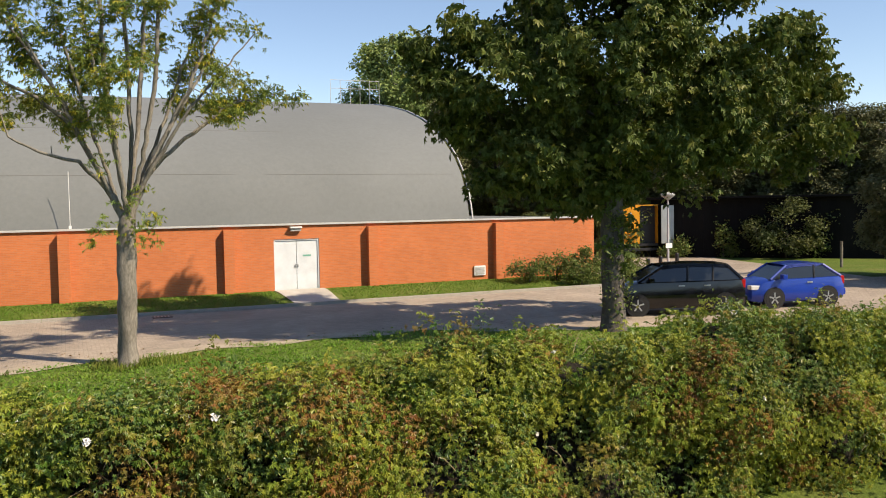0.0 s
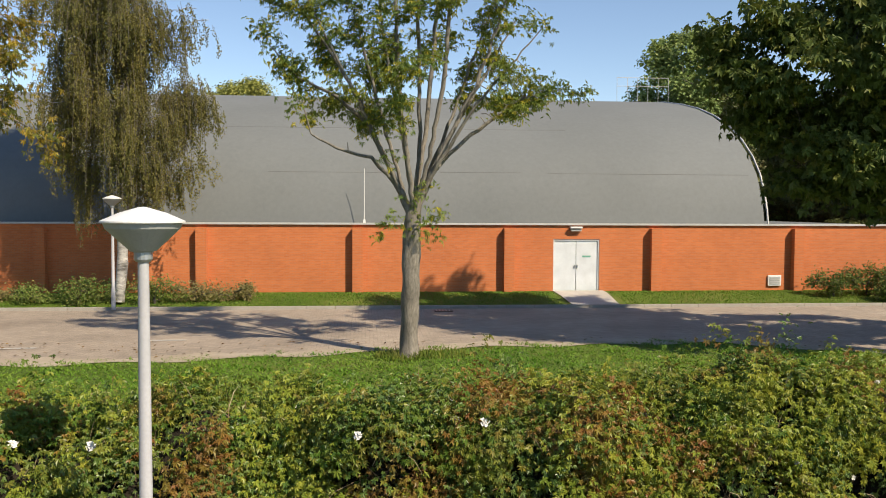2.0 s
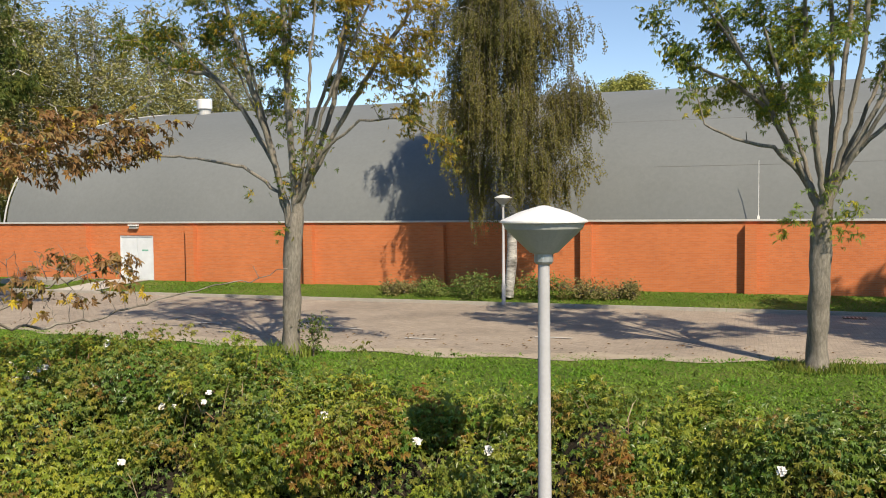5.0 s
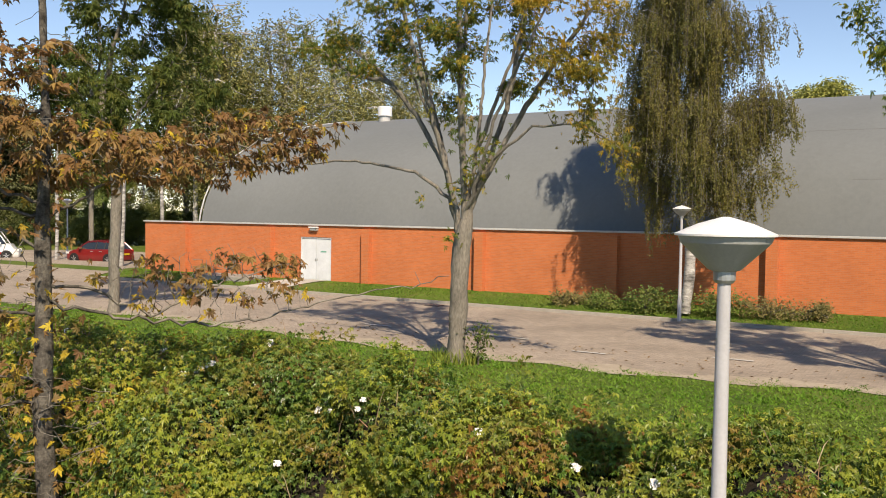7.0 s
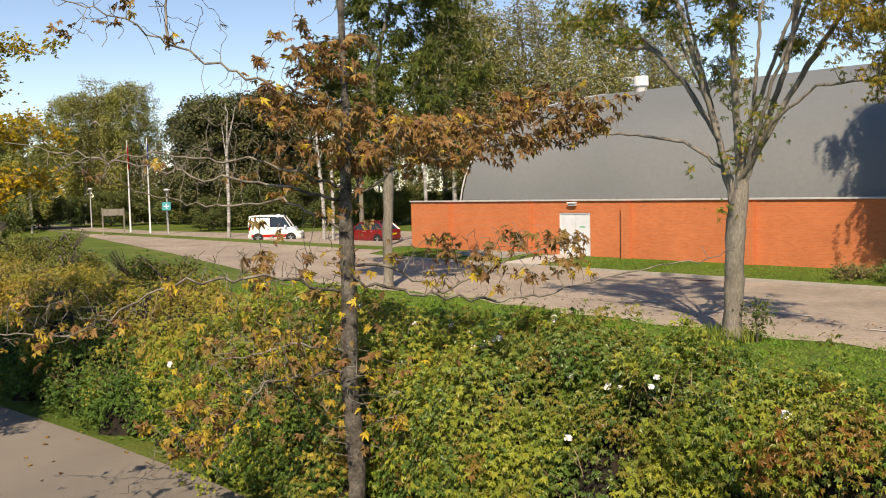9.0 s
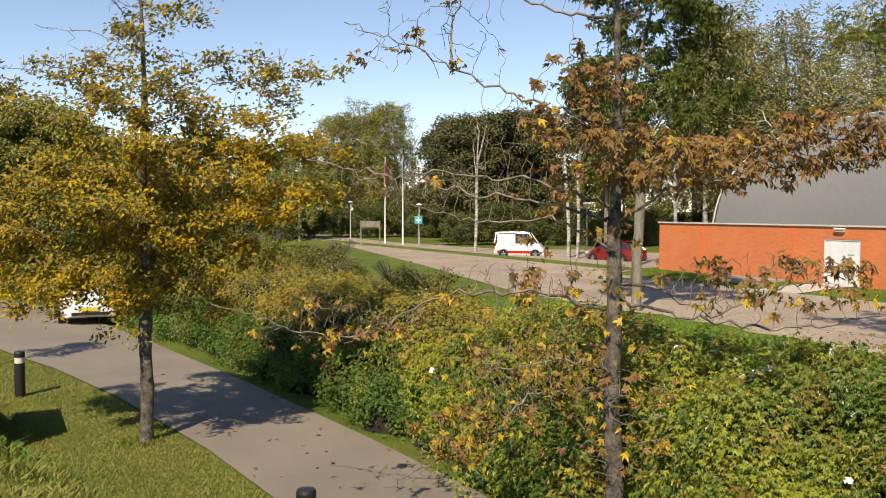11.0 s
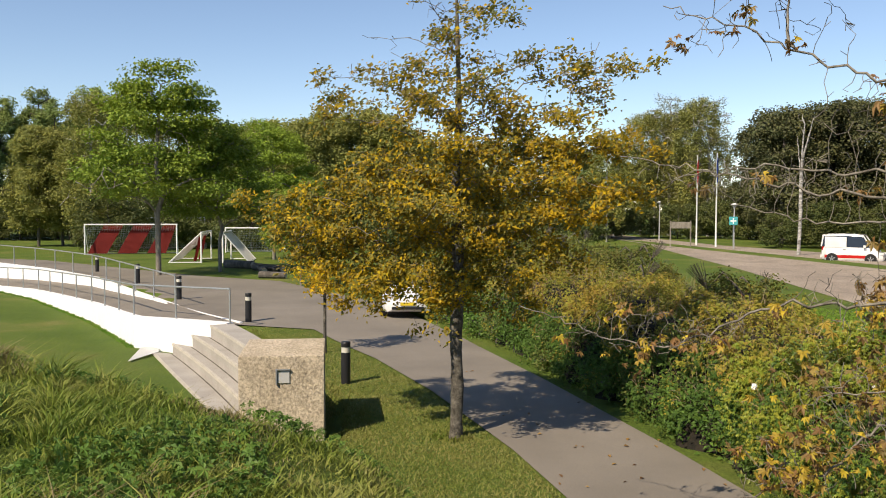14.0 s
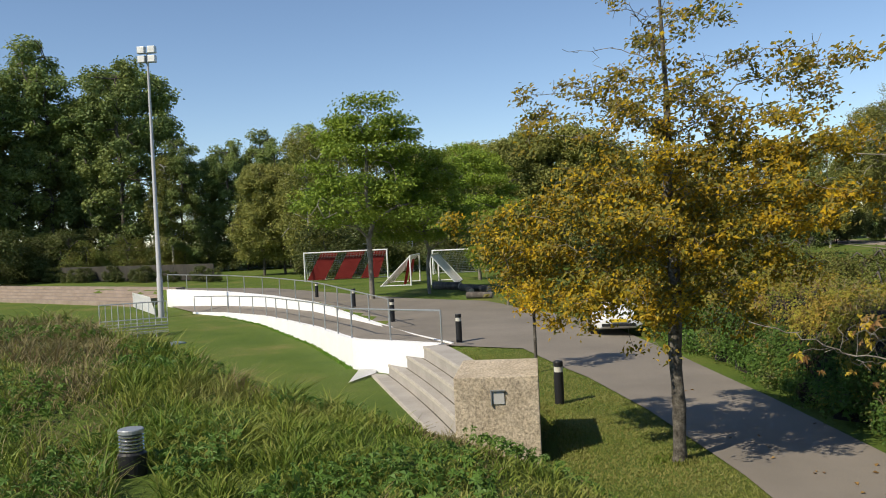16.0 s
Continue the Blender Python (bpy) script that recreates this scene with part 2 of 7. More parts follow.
PATH_LEFT = [(40, 2.6), (12, 3.3), (-11.4, 3.5), (-14.4, 3.2), (-19.2, 2.4), (-23.4, 1.4), (-28.4, -0.3), (-29.3, -2.4)]
PATH_RIGHT = [(40, 6.2), (12, 6.3), (-10.8, 6.05), (-14, 5.8), (-20.2, 5.1), (-26.5, 4.2), (-34, 2.6), (-41.4, -0.5), (-46, -2.4)]


def seg_dist(px, py, line):
    best = np.full(np.shape(px), 1e9)
    for (ax, ay), (bx, by) in zip(line[:-1], line[1:]):
        dx, dy = bx - ax, by - ay
        t = np.clip(((px - ax) * dx + (py - ay) * dy) / (dx * dx + dy * dy), 0, 1)
        best = np.minimum(best, np.hypot(px - ax - t * dx, py - ay - t * dy))
    return best


def inside(px, py, poly):
    r = np.zeros(np.shape(px), bool)
    for (ax, ay), (bx, by) in zip(poly, poly[1:] + poly[:1]):
        with np.errstate(divide="ignore", invalid="ignore"):
            c = ((ay > py) != (by > py)) & (px < (bx - ax) * (py - ay) / (by - ay + 1e-12) + ax)
        r ^= c
    return r


PITCH = [(-15.9, 0.1)] + [p[:2] for p in STEP_LINES[4][2::-1]] + [(-30.5, -4.4), (-32.5, -6.2), (-35.4, -6.5)] + [(x - 0.1, y - 0.1) for x, y, _ in BACK_LINE[1:]] + [(-69, -31), (-94, -67.5), (-125, -110), (60, -100), (60, -30), (-4, -18), (-9, -9)]


def height(x, y):
    """The ground's height at a place."""
    x, y = np.asarray(x, float), np.asarray(y, float)
    z = 0.35 * smoothstep((y - 6.6) / 2.5) + 0.22 * smoothstep((y - 30.3) / 3.2) * smoothstep((24.5 - x) / 1.5)
    z = z + 0.2 * smoothstep((-x - 24) / 9) * smoothstep((6 - y) / 4)
    p = seg_dist(x, y, PITCH + PITCH[:1])
    z = np.where(inside(x, y, PITCH), PITCH_Z, z - (z - PITCH_Z) * (1 - smoothstep(p / 0.5)))
    d = seg_dist(x, y, CREST)
    edge = seg_dist(x, y, PATH_LEFT)
    mound = 2.32 * (1 - smoothstep((d - 1.1) / 4.9)) * smoothstep((edge - 0.1) / 2.9) * (y < 3.4)
    mound = mound + 0.62 * np.exp(-((x + 10.2) ** 2 + (y + 5.6) ** 2) / 7.2)
    bumps = 0.05 * np.sin(x * 1.3 + 0.7 * y) * np.sin(y * 1.1 - 0.4 * x)
    return z + mound * (1 - z / 2.35) + bumps * smoothstep(mound)


def grow_axis(fine0, fine1, step, far):
    a = list(np.arange(fine0, fine1 + 1e-6, step))
    s, lo, hi = step, [], []
    p = fine0
    while p > -far:
        s *= 1.35
        p -= s
        lo.append(p)
    s, p = step, fine1
    while p < far:
        s *= 1.35
        p += s
        hi.append(p)
    return np.array(lo[::-1] + a + hi)


gx, gy = grow_axis(-68, 30, 0.5, 2500), grow_axis(-34, 38, 0.5, 2500)
GX, GY = np.meshgrid(gx, gy)
gv = np.stack([GX.ravel(), GY.ravel(), height(GX.ravel(), GY.ravel())], 1)
nx = len(gx)
gi = (np.arange(len(gy) - 1)[:, None] * nx + np.arange(nx - 1)[None, :]).ravel()
ground = mesh_object("ground", quick_mesh("ground", gv, np.stack([gi, gi + 1, gi + nx + 1, gi + nx], 1), True), M_TURF)
tagged(ground, "mown green grass ground with a raised bank", "ground", kind="structure")


def overlay(name, pts, step, dz, material):
    """A sheet over the ground inside an outline, cut to a grid so that it follows the relief."""
    bm = bmesh.new()
    bm.faces.new([bm.verts.new((x, y, 0)) for x, y in pts])
    xs, ys = [p[0] for p in pts], [p[1] for p in pts]
    for lo, hi, co, no in ((min(xs), max(xs), 0, (1, 0, 0)), (min(ys), max(ys), 1, (0, 1, 0))):
        for v in np.arange(math.ceil(lo / step) * step, hi, step):
            at = (v, 0, 0) if co == 0 else (0, v, 0)
            bmesh.ops.bisect_plane(bm, geom=bm.verts[:] + bm.edges[:] + bm.faces[:], plane_co=at, plane_no=no)
    h = height([v.co.x for v in bm.verts], [v.co.y for v in bm.verts])
    for v, z in zip(bm.verts, h):
        v.co.z = z + dz
    for f in bm.faces:
        f.normal_update()
        if f.normal.z < 0:
            f.normal_flip()
    return part(name, bm, material)


plaza = [(-29.6, -2.9)] + [(x, y) for x, y, _ in BACK_LINE] + [(-72, -30), (-66, -20), (-58, -13.5), (-50, -7.0), (-46, -2.4)]
path = overlay("path", PATH_LEFT + plaza[0:1] + plaza[1:] + PATH_RIGHT[::-1][1:], 1.0, 0.03, M_ASPHALT)
tagged(path, "worn grey asphalt path between grass verges", "path", kind="structure")
ROAD_NEAR = [(-118, 34), (-86, 32), (-50.7, 24.7), (-32, 20.2), (-21, 20.5), (-14.4, 19.8), (-6, 19.7), (-2, 20.4), (3.3, 21.6), (9.7, 22.0), (13, 20), (16, 19.0), (45, 17.6)]
ROAD_FAR = [(-118, 39), (-80, 37), (-66, 39), (-60, 47), (-40.5, 47), (-40.2, 34), (-38.6, 29.9), (22.5, 29.9), (24.5, 33), (25.5, 48), (28, 55), (42, 55), (37, 41), (33.5, 27), (45, 22)]
road = overlay("road", ROAD_NEAR + ROAD_FAR[::-1], 2.0, 0.012, M_PAVER)
tagged(road, "car park road of worn pinkish paving bricks", "road", kind="structure")
M_PATHSLAB = surface("concrete_slabs", (0.42, 0.39, 0.34), (0.55, 0.51, 0.46), 1.0, 25, 0.9, 0.3, 0.005)
for nm, pts in (("door_path", [(8.0, 33.9), (8.1, 30.1), (9.8, 30.1), (10.1, 33.9)]), ("door_path", [(-27.9, 33.9), (-28.9, 30.1), (-26.6, 30.1), (-26.0, 33.9)])):
    tagged(overlay(nm, pts, 0.6, 0.03, M_PATHSLAB), "pale concrete slab path up to a door", "path", kind="structure")
kerb = thing("kerb")
tagged(kerb, "grey concrete kerb between road and grass", "kerb", kind="structure")
kme = None
for i in range(61):
    x = -38.5 + i
    if kme is None:
        k0 = part("kerb_stone", box(0.004, 0.996, -0.07, 0.07, -0.1, 0.11, 0.015), M_CONCRETE, kerb)
        kme = k0.data
    else:
        k0 = new("kerb_stone", kme)
        k0.parent = kerb
    k0.location = (x, 29.97, 0.36)

# ---- hall ----
WALL_Y, WALL_Z0, WALL_Z1 = 34.0, 0.3, 3.22
XL, XR = -39.0, 23.4
D1, D2, DOOR_Z0, DOOR_Z1 = (8.07, 9.96), (-27.85, -25.95), 0.56, 2.66
hall = thing("hall", 0, WALL_Y)
tagged(hall, "long red brick hall under a grey barrel roof", "building")
cuts = [XL, D2[0], D2[1], D1[0], D1[1], XR]
for i in range(5):
    part("wall", box(cuts[i], cuts[i + 1], 0, 0.3, DOOR_Z1 if i in (1, 3) else WALL_Z0, WALL_Z1), M_BRICK, hall)
part("wall", box(XL, XL + 0.3, 0.3, 40, WALL_Z0, WALL_Z1), M_BRICK, hall)
part("wall", box(XR - 0.3, XR, 0.3, 40, WALL_Z0, WALL_Z1), M_BRICK, hall)
pil = None
for k in range(-6, 4):
    if pil is None:
        pil = part("pilaster", box(-0.02, 0.4, -0.3, -0.003, WALL_Z0, 3.1, 0.006), M_BRICK, hall)
        p = pil
    else:
        p = new("pilaster", pil.data)
        p.parent = hall
    p.location = (6.0 * k + 0.05, 0, 0)
part("coping", box(XL - 0.06, XR + 0.06, -0.09, 0.33, WALL_Z1 + 0.003, 3.295, 0.01), M_COPING, hall, "white metal coping along the wall top")
part("flat_roof", box(XL + 0.1, XR - 0.1, 0.34, 39.5, 3.1, 3.24), M_ROOF, hall)
M_ROOFCLIP = plain("dull_metal_strip", (0.15, 0.15, 0.147), 0.7)
# barrel roof: half of its profile, from the eaves to the ridge
HALF = [(0.9, 3.25), (1.05, 3.9), (1.3, 4.6), (1.75, 5.4), (2.5, 6.2), (3.6, 7.0), (5.0, 7.75), (6.7, 8.4), (8.8, 9.0), (11.2, 9.5), (14, 9.95), (17, 10.25), (20, 10.45), (23, 10.55), (26, 10.6)]
prof = HALF + [(52 - y, z) for y, z in HALF[-2::-1]]
RX0, RX1 = -35.6, 17.3
bm = bmesh.new()
xs = np.linspace(RX0, RX1, 12)
rows = [[bm.verts.new((x, y, z)) for y, z in prof] for x in xs]
for a, b in zip(rows, rows[1:]):
    for i in range(len(prof) - 1):
        bm.faces.new((a[i], b[i], b[i + 1], a[i + 1]))
part("barrel_roof", bm, M_ROOF, hall, "grey bitumen felt barrel roof", smooth=True)
def roof_y(z):
    return float(np.interp(z, [q[1] for q in HALF], [q[0] for q in HALF]))


for zs, x0, x1 in ((5.35, -3.4, 1.6), (5.38, 2.6, 7.0), (5.36, 8.2, RX1 - 0.4), (7.4, -6.0, 9.5)):
    part("seam", tube((x0, roof_y(zs), zs), (x1, roof_y(zs), zs), 0.009, None, 5), M_ROOFCLIP, hall, "lapped seam of the roofing felt")
for xe in (RX0, RX1):
    bm = bmesh.new()
    bm.faces.new([bm.verts.new((xe, y, z - 0.01)) for y, z in prof])
    bmesh.ops.solidify(bm, geom=bm.faces[:], thickness=0.2)
    part("gable", bm, M_ROOF, hall, "grey clad gable end")
for xe in (RX0 - 0.16, RX1 + 0.16):
    bm = bmesh.new()
    for (y0, z0), (y1, z1) in zip(prof[:20], prof[1:21]):
        add_tube(bm, (xe, y0, z0), (xe, y1, z1), 0.045, None, 6)
    part("roof_edge", bm, M_COPING, hall, "white metal roof edge")


def door_leaf(x0, x1, parent, sign):
    d = part("door_leaf", box(x0 + 0.01, x1 - 0.01, 0.07, 0.12, DOOR_Z0 + 0.01, DOOR_Z1 - 0.06, 0.008), M_DOOR, parent)
    if sign:
        part("door_sign", box(x0 + 0.26, x1 - 0.28, 0.062, 0.069, 1.93, 2.0), M_GREEN, d, "green safety sign")
    part("door_handle", box(x0 + 0.03 if sign else x1 - 0.07, x0 + 0.07 if sign else x1 - 0.03, 0.02, 0.068, 1.5, 1.62, 0.01), M_GREY, d, "metal door handle")


M_GREEN = plain("faded_green_sign", (0.16, 0.42, 0.33), 0.5)
M_DOOR = plain("light_grey_door_paint", (0.66, 0.70, 0.74), 0.5)
for i, (a, b) in enumerate((D1, D2)):
    d = thing("door_%d" % (i + 1), 0, WALL_Y)
    tagged(d, "closed white double steel door in the brick wall", "door", kind="structure")
    bm = bmesh.new()
    add_box(bm, a + 0.002, a + 0.06, 0.03, 0.2, DOOR_Z0, DOOR_Z1 - 0.002)
    add_box(bm, b - 0.06, b - 0.002, 0.03, 0.2, DOOR_Z0, DOOR_Z1 - 0.002)
    add_box(bm, a + 0.06, b - 0.06, 0.03, 0.2, DOOR_Z1 - 0.06, DOOR_Z1 - 0.002)
    part("door_frame", bm, M_DOOR, d)
    mid = (a + b) / 2
    door_leaf(a + 0.06, mid, d, False)
    door_leaf(mid, b - 0.06, d, True)
    lamp = thing("wall_lamp", (a + b) / 2 - 0.05, WALL_Y, 3.0)
    tagged(lamp, "oblong wall lamp above the white double door", "lamp", group="wall lamps")
    part("housing", box(-0.22, 0.22, -0.16, -0.002, -0.02, 0.1, 0.03), M_LAMPGREY, lamp)
    part("diffuser", box(-0.25, 0.25, -0.22, -0.02, 0.101, 0.17, 0.03), M_WHITE, lamp, "white plastic cover")
vent = thing("wall_vent", 17.32, WALL_Y, 0.76)
tagged(vent, "small white vent box low on the brick wall", "vent")
part("frame", box(-0.28, 0.28, -0.08, -0.002, 0, 0.43, 0.015), M_WHITE, vent)
for i in range(5):
    part("slat", box(-0.22, 0.22, -0.1, -0.082, 0.06 + 0.068 * i, 0.1 + 0.068 * i), M_COPING, vent)
rod = thing("roof_rod", 0.5, 34.45)
tagged(rod, "thin white metal rod standing on the roof edge", "rod")
part("pole", tube((0, 0, 3.3), (0, 0, 5.45), 0.014, 0.010), M_WHITE, rod)
part("foot", box(-0.05, 0.05, -0.05, 0.05, 3.25, 3.42), M_WHITE, rod)
rv = thing("roof_vent", -31.2, 46, 9.5)
tagged(rv, "white round vent on the barrel roof", "vent")
part("pipe", lathe([(0.34, 0), (0.34, 0.5)], 20), M_COPING, rv)
part("cap", lathe([(0.42, 0.42), (0.44, 0.44), (0.44, 0.98), (0.4, 1.02)], 24), M_WHITE, rv)
rail = thing("roof_railing", 15.3, 50)
tagged(rail, "white steel safety railing on the roof", "railing")
for i in range(6):
    part("post", tube((0.62 * i, 0, 10.1), (0.62 * i, 0, 11.6), 0.014), M_COPING, rail)
for z in (11.1, 11.6):
    part("rail", tube((0, 0, z), (3.1, 0, z), 0.014), M_COPING, rail)
slab = part("concrete_slab", box(-33.0, -29.6, 31.9, 33.5, 0.4, 0.68, 0.02), M_CONCRETE)
tagged(slab, "flat concrete slab lying in the grass by the wall", "slab")

# ---- stand, ramp and block ----


def step_strip(front, back, z0, z1, lift=0.0):
    """A solid step between its front line and the line behind it."""
    bm = bmesh.new()
    rings = [[bm.verts.new(c) for c in ((f[0], f[1], z0), (f[0], f[1], z1), (k[0], k[1], z1 + lift), (k[0], k[1], z0))] for f, k in zip(front, back)]
    for p, q in zip(rings, rings[1:]):
        for i in range(4):
            bm.faces.new((p[i], q[i], q[(i + 1) % 4], p[(i + 1) % 4]))
    bm.faces.new(rings[0])
    bm.faces.new(rings[-1][::-1])
    bmesh.ops.recalc_face_normals(bm, faces=bm.faces)
    return bm


def bend(line, n=12):
    """A smooth curve through a line's three places."""
    (ax, ay), (bx, by), (cx, cy) = line[:3]
    xs = np.linspace(ax, cx, n)
    c2 = ((cy - ay) / (cx - ax) - (by - ay) / (bx - ax)) / (cx - bx)
    return [(float(x), float(ay + (by - ay) / (bx - ax) * (x - ax) + c2 * (x - ax) * (x - bx))) for x in xs]


def aside(line, d):
    return [(x, y + d) for x, y in line]


M_STEP = surface("step_concrete", (0.34, 0.315, 0.28), (0.47, 0.435, 0.39), 0.9, 30, 0.9, 0.3, 0.006, speck=0.3)
M_NOSING = surface("worn_step_edge", (0.45, 0.41, 0.35), (0.60, 0.55, 0.47), 2.5, 30, 0.9, 0.3, 0.006, speck=0.4)
M_MOSS = surface("mossy_joint", (0.05, 0.045, 0.035), (0.16, 0.14, 0.10), 3.0, 30, 0.95, 0.4, 0.004, speck=0.5)
stand = thing("stepped_stand")
tagged(stand, "curved concrete stand of broad steps down to the pitch", "stand")
for low_line, high_line in zip(STEP_LINES, STEP_LINES[1:]):
    fr_, bk_, zt = bend(low_line), bend(high_line), low_line[3]
    sp = part("step", step_strip(fr_, aside(bk_, -0.003), PITCH_Z - 0.2, zt), M_STEP, stand)
    part("nosing", step_strip(aside(fr_, -0.03), aside(fr_, 0.05), zt - 0.07, zt + 0.006), M_NOSING, sp, "worn pale step edge")
    if high_line is not STEP_LINES[-1]:
        part("joint", step_strip(aside(bk_, -0.07), aside(bk_, -0.034), zt - 0.02, zt + 0.005), M_MOSS, sp, "dark mossy joint")
bm = bmesh.new()
bm.faces.new([bm.verts.new(p) for p in ((-28.4, -5.95, -0.79), (-30.1, -5.35, -0.77), (-31.5, -5.6, -0.74), (-31.2, -6.15, -0.79))])
bmesh.ops.solidify(bm, geom=bm.faces[:], thickness=0.12)
bmesh.ops.recalc_face_normals(bm, faces=bm.faces)
part("painted_end", bm, M_WHITEWALL, stand, "white painted tip of the lowest step")
M_PEBBLE = surface("exposed_aggregate", (0.52, 0.43, 0.31), (0.74, 0.63, 0.48), 2.0, 22, 0.9, 1.0, 0.02, speck=0.85)
block = thing("concrete_block")
tagged(block, "pebble-faced concrete end block of the stand", "block")
part("body", box(-17.62, -15.62, -1.26, 0.17, -1.0, 1.42, 0.025), M_PEBBLE, block)
part("plate", box(-15.612, -15.6, -0.61, -0.41, 0.96, 1.17, 0.004), M_COPING, block, "small grey metal plate")
bm = box(-15.618, -15.57, -0.64, -0.62, 0.94, 1.2)
add_box(bm, -15.618, -15.57, -0.618, -0.4, 1.182, 1.2)
part("plate_frame", bm, M_GREY, block, "raised metal rim")


def wall_along(line, z_low, thick, material, name, parent):
    bm = bmesh.new()
    cols = []
    for i, (x, y, z) in enumerate(line):
        a, b = line[max(0, i - 1)], line[min(len(line) - 1, i + 1)]
        d = Vector((b[0] - a[0], b[1] - a[1])).normalized()
        nx_, ny_ = -d.y * thick / 2, d.x * thick / 2
        cols.append([bm.verts.new(c) for c in ((x + nx_, y + ny_, z_low), (x + nx_, y + ny_, z), (x - nx_, y - ny_, z), (x - nx_, y - ny_, z_low))])
    for p, q in zip(cols, cols[1:]):
        for i in range(4):
            bm.faces.new((p[i], q[i], q[(i + 1) % 4], p[(i + 1) % 4]))
    bm.faces.new(cols[0])
    bm.faces.new(cols[-1][::-1])
    bmesh.ops.recalc_face_normals(bm, faces=bm.faces)
    return part(name, bm, material, parent)


def resample(line, n):
    p = np.array(line)
    d = np.concatenate([[0], np.cumsum(np.linalg.norm(np.diff(p[:, :2], axis=0), axis=1))])
    s = np.linspace(0, d[-1], n)
    return [tuple(np.interp(v, d, p[:, k]) for k in range(3)) for v in s]


ramp_thing = thing("ramp")
tagged(ramp_thing, "paved ramp between white walls down to the pitch", "ramp", kind="structure")
wl, bl = resample(WHITE_LINE, 25), resample(BACK_LINE, 25)
wall_along(wl, PITCH_Z - 0.2, 0.3, M_WHITEWALL, "front_wall", ramp_thing)
wall_along(bl, PITCH_Z - 0.2, 0.3, M_WHITEWALL, "back_wall", ramp_thing)
wall_along([(-34.5, -5.55, 0.27), (-32.0, -4.1, 0.24), (-29.7, -2.65, 0.22)], 0.0, 0.09, M_WHITEWALL, "low_kerb", ramp_thing)
bm = bmesh.new()
f0 = [bm.verts.new((x, y, z - 0.02)) for x, y, z in wl]
b0 = [bm.verts.new((bl[i][0], bl[i][1], wl[i][2] - 0.02)) for i in range(25)]
for i in range(24):
    bm.faces.new((f0[i], f0[i + 1], b0[i + 1], b0[i]))
bmesh.ops.recalc_face_normals(bm, faces=bm.faces)
for f in bm.faces:
    if f.normal.z < 0:
        f.normal_flip()
part("surface", bm, M_ASPHALT, ramp_thing)


def railing(line, n, h, name, label):
    rt = thing(name)
    tagged(rt, label, "railing", group="ramp railings")
    pts = resample(line, n)
    for x, y, z in pts:
        part("post", tube((x, y, z - 0.02), (x, y, z + h), 0.03), M_GREY, rt)
    for a, b in zip(pts, pts[1:]):
        part("rail", tube((a[0], a[1], a[2] + h), (b[0], b[1], b[2] + h), 0.03), M_GREY, rt)


railing(WHITE_LINE, 15, 1.06, "railing", "galvanised tube railing along the ramp's outer wall")
railing(BACK_LINE, 14, 1.12, "railing", "galvanised tube railing on the ramp's back wall")
M_BROWNSTEP = surface("brownish_step_concrete", (0.25, 0.20, 0.16), (0.36, 0.29, 0.235), 0.9, 30, 0.9, 0.3, 0.006, speck=0.3)
far_stand = thing("far_stand", 0, 0, 0.14)
tagged(far_stand, "low concrete steps along the far side of the pitch", "stand")
for i in range(5):
    bm = bmesh.new()
    away = Vector((-0.83, 0.56, 0))
    pa, pb = Vector((-66.5, -31.0, 0)) + away * 0.85 * i, Vector((-92.0, -69.0, 0)) + away * 0.85 * i
    vs = [bm.verts.new(c) for c in (pa, pb, pb + away * 0.846, pa + away * 0.846)]
    for v in vs:
        v.co.z = PITCH_Z - 0.3
    top = bmesh.ops.extrude_face_region(bm, geom=[bm.faces.new(vs)])["geom"]
    for v in top:
        if isinstance(v, bmesh.types.BMVert):
            v.co.z = PITCH_Z + 0.22 * (i + 1)
    bmesh.ops.recalc_face_normals(bm, faces=bm.faces)
    part("step", bm, M_BROWNSTEP, far_stand)
bm = bmesh.new()
wing = [bm.verts.new(c) for c in ((-57.5, -25.5, PITCH_Z - 0.1), (-66.0, -31.2, PITCH_Z - 0.1), (-66.0, -31.2, 0.2), (-59.5, -26.8, 0.2))]
bm.faces.new(wing)
bmesh.ops.solidify(bm, geom=bm.faces[:], thickness=0.3)
part("wing_wall", bm, M_WHITEWALL, far_stand, "white painted wing wall")

# ---- lamps, bollards, mast, flag poles ----


def street_lamp(x, y, z, h=4.0, head=0.63, label="grey lamp post with a white conical hat"):
    t = thing("street_lamp", x, y, z)
    tagged(t, label, "street lamp", group="street lamps")
    r = head / 2
    part("pole", lathe([(0.07, 0), (0.07, 0.7), (0.055, 0.74), (0.042, h - 0.42), (0.042, h - 0.36)], 16), M_POLE, t, smooth=True)
    part("collar", lathe([(0.055, h - 0.42), (0.07, h - 0.4), (0.07, h - 0.34), (0.05, h - 0.33)], 16), M_GREY, t)
    part("bowl", lathe([(0.07, h - 0.345), (0.1, h - 0.335), (r * 0.88, h - 0.165), (r * 0.93, h - 0.125)], 32), M_LAMPGREY, t, "translucent grey lower bowl")
    part("hat", lathe([(r * 0.93, h - 0.124), (r, h - 0.12), (r, h - 0.108), (r * 0.55, h - 0.045), (0.03, h - 0.002), (0.008, h)], 32), M_WHITE, t, "white conical hat")
    return t


street_lamp(-1.215, 6.39, 0.0, 3.89)
street_lamp(-7.92, 29.66, 0.42, 3.85)
street_lamp(-33.0, 5.2, 0.1, 3.9)
street_lamp(-96.5, 37.3, 0.35, 4.6)
street_lamp(-73.4, 35.2, 0.35, 4.2)
street_lamp(-52.0, 38.5, 0.35, 4.2)
street_lamp(-80.0, 52.0, 0.35, 4.2)


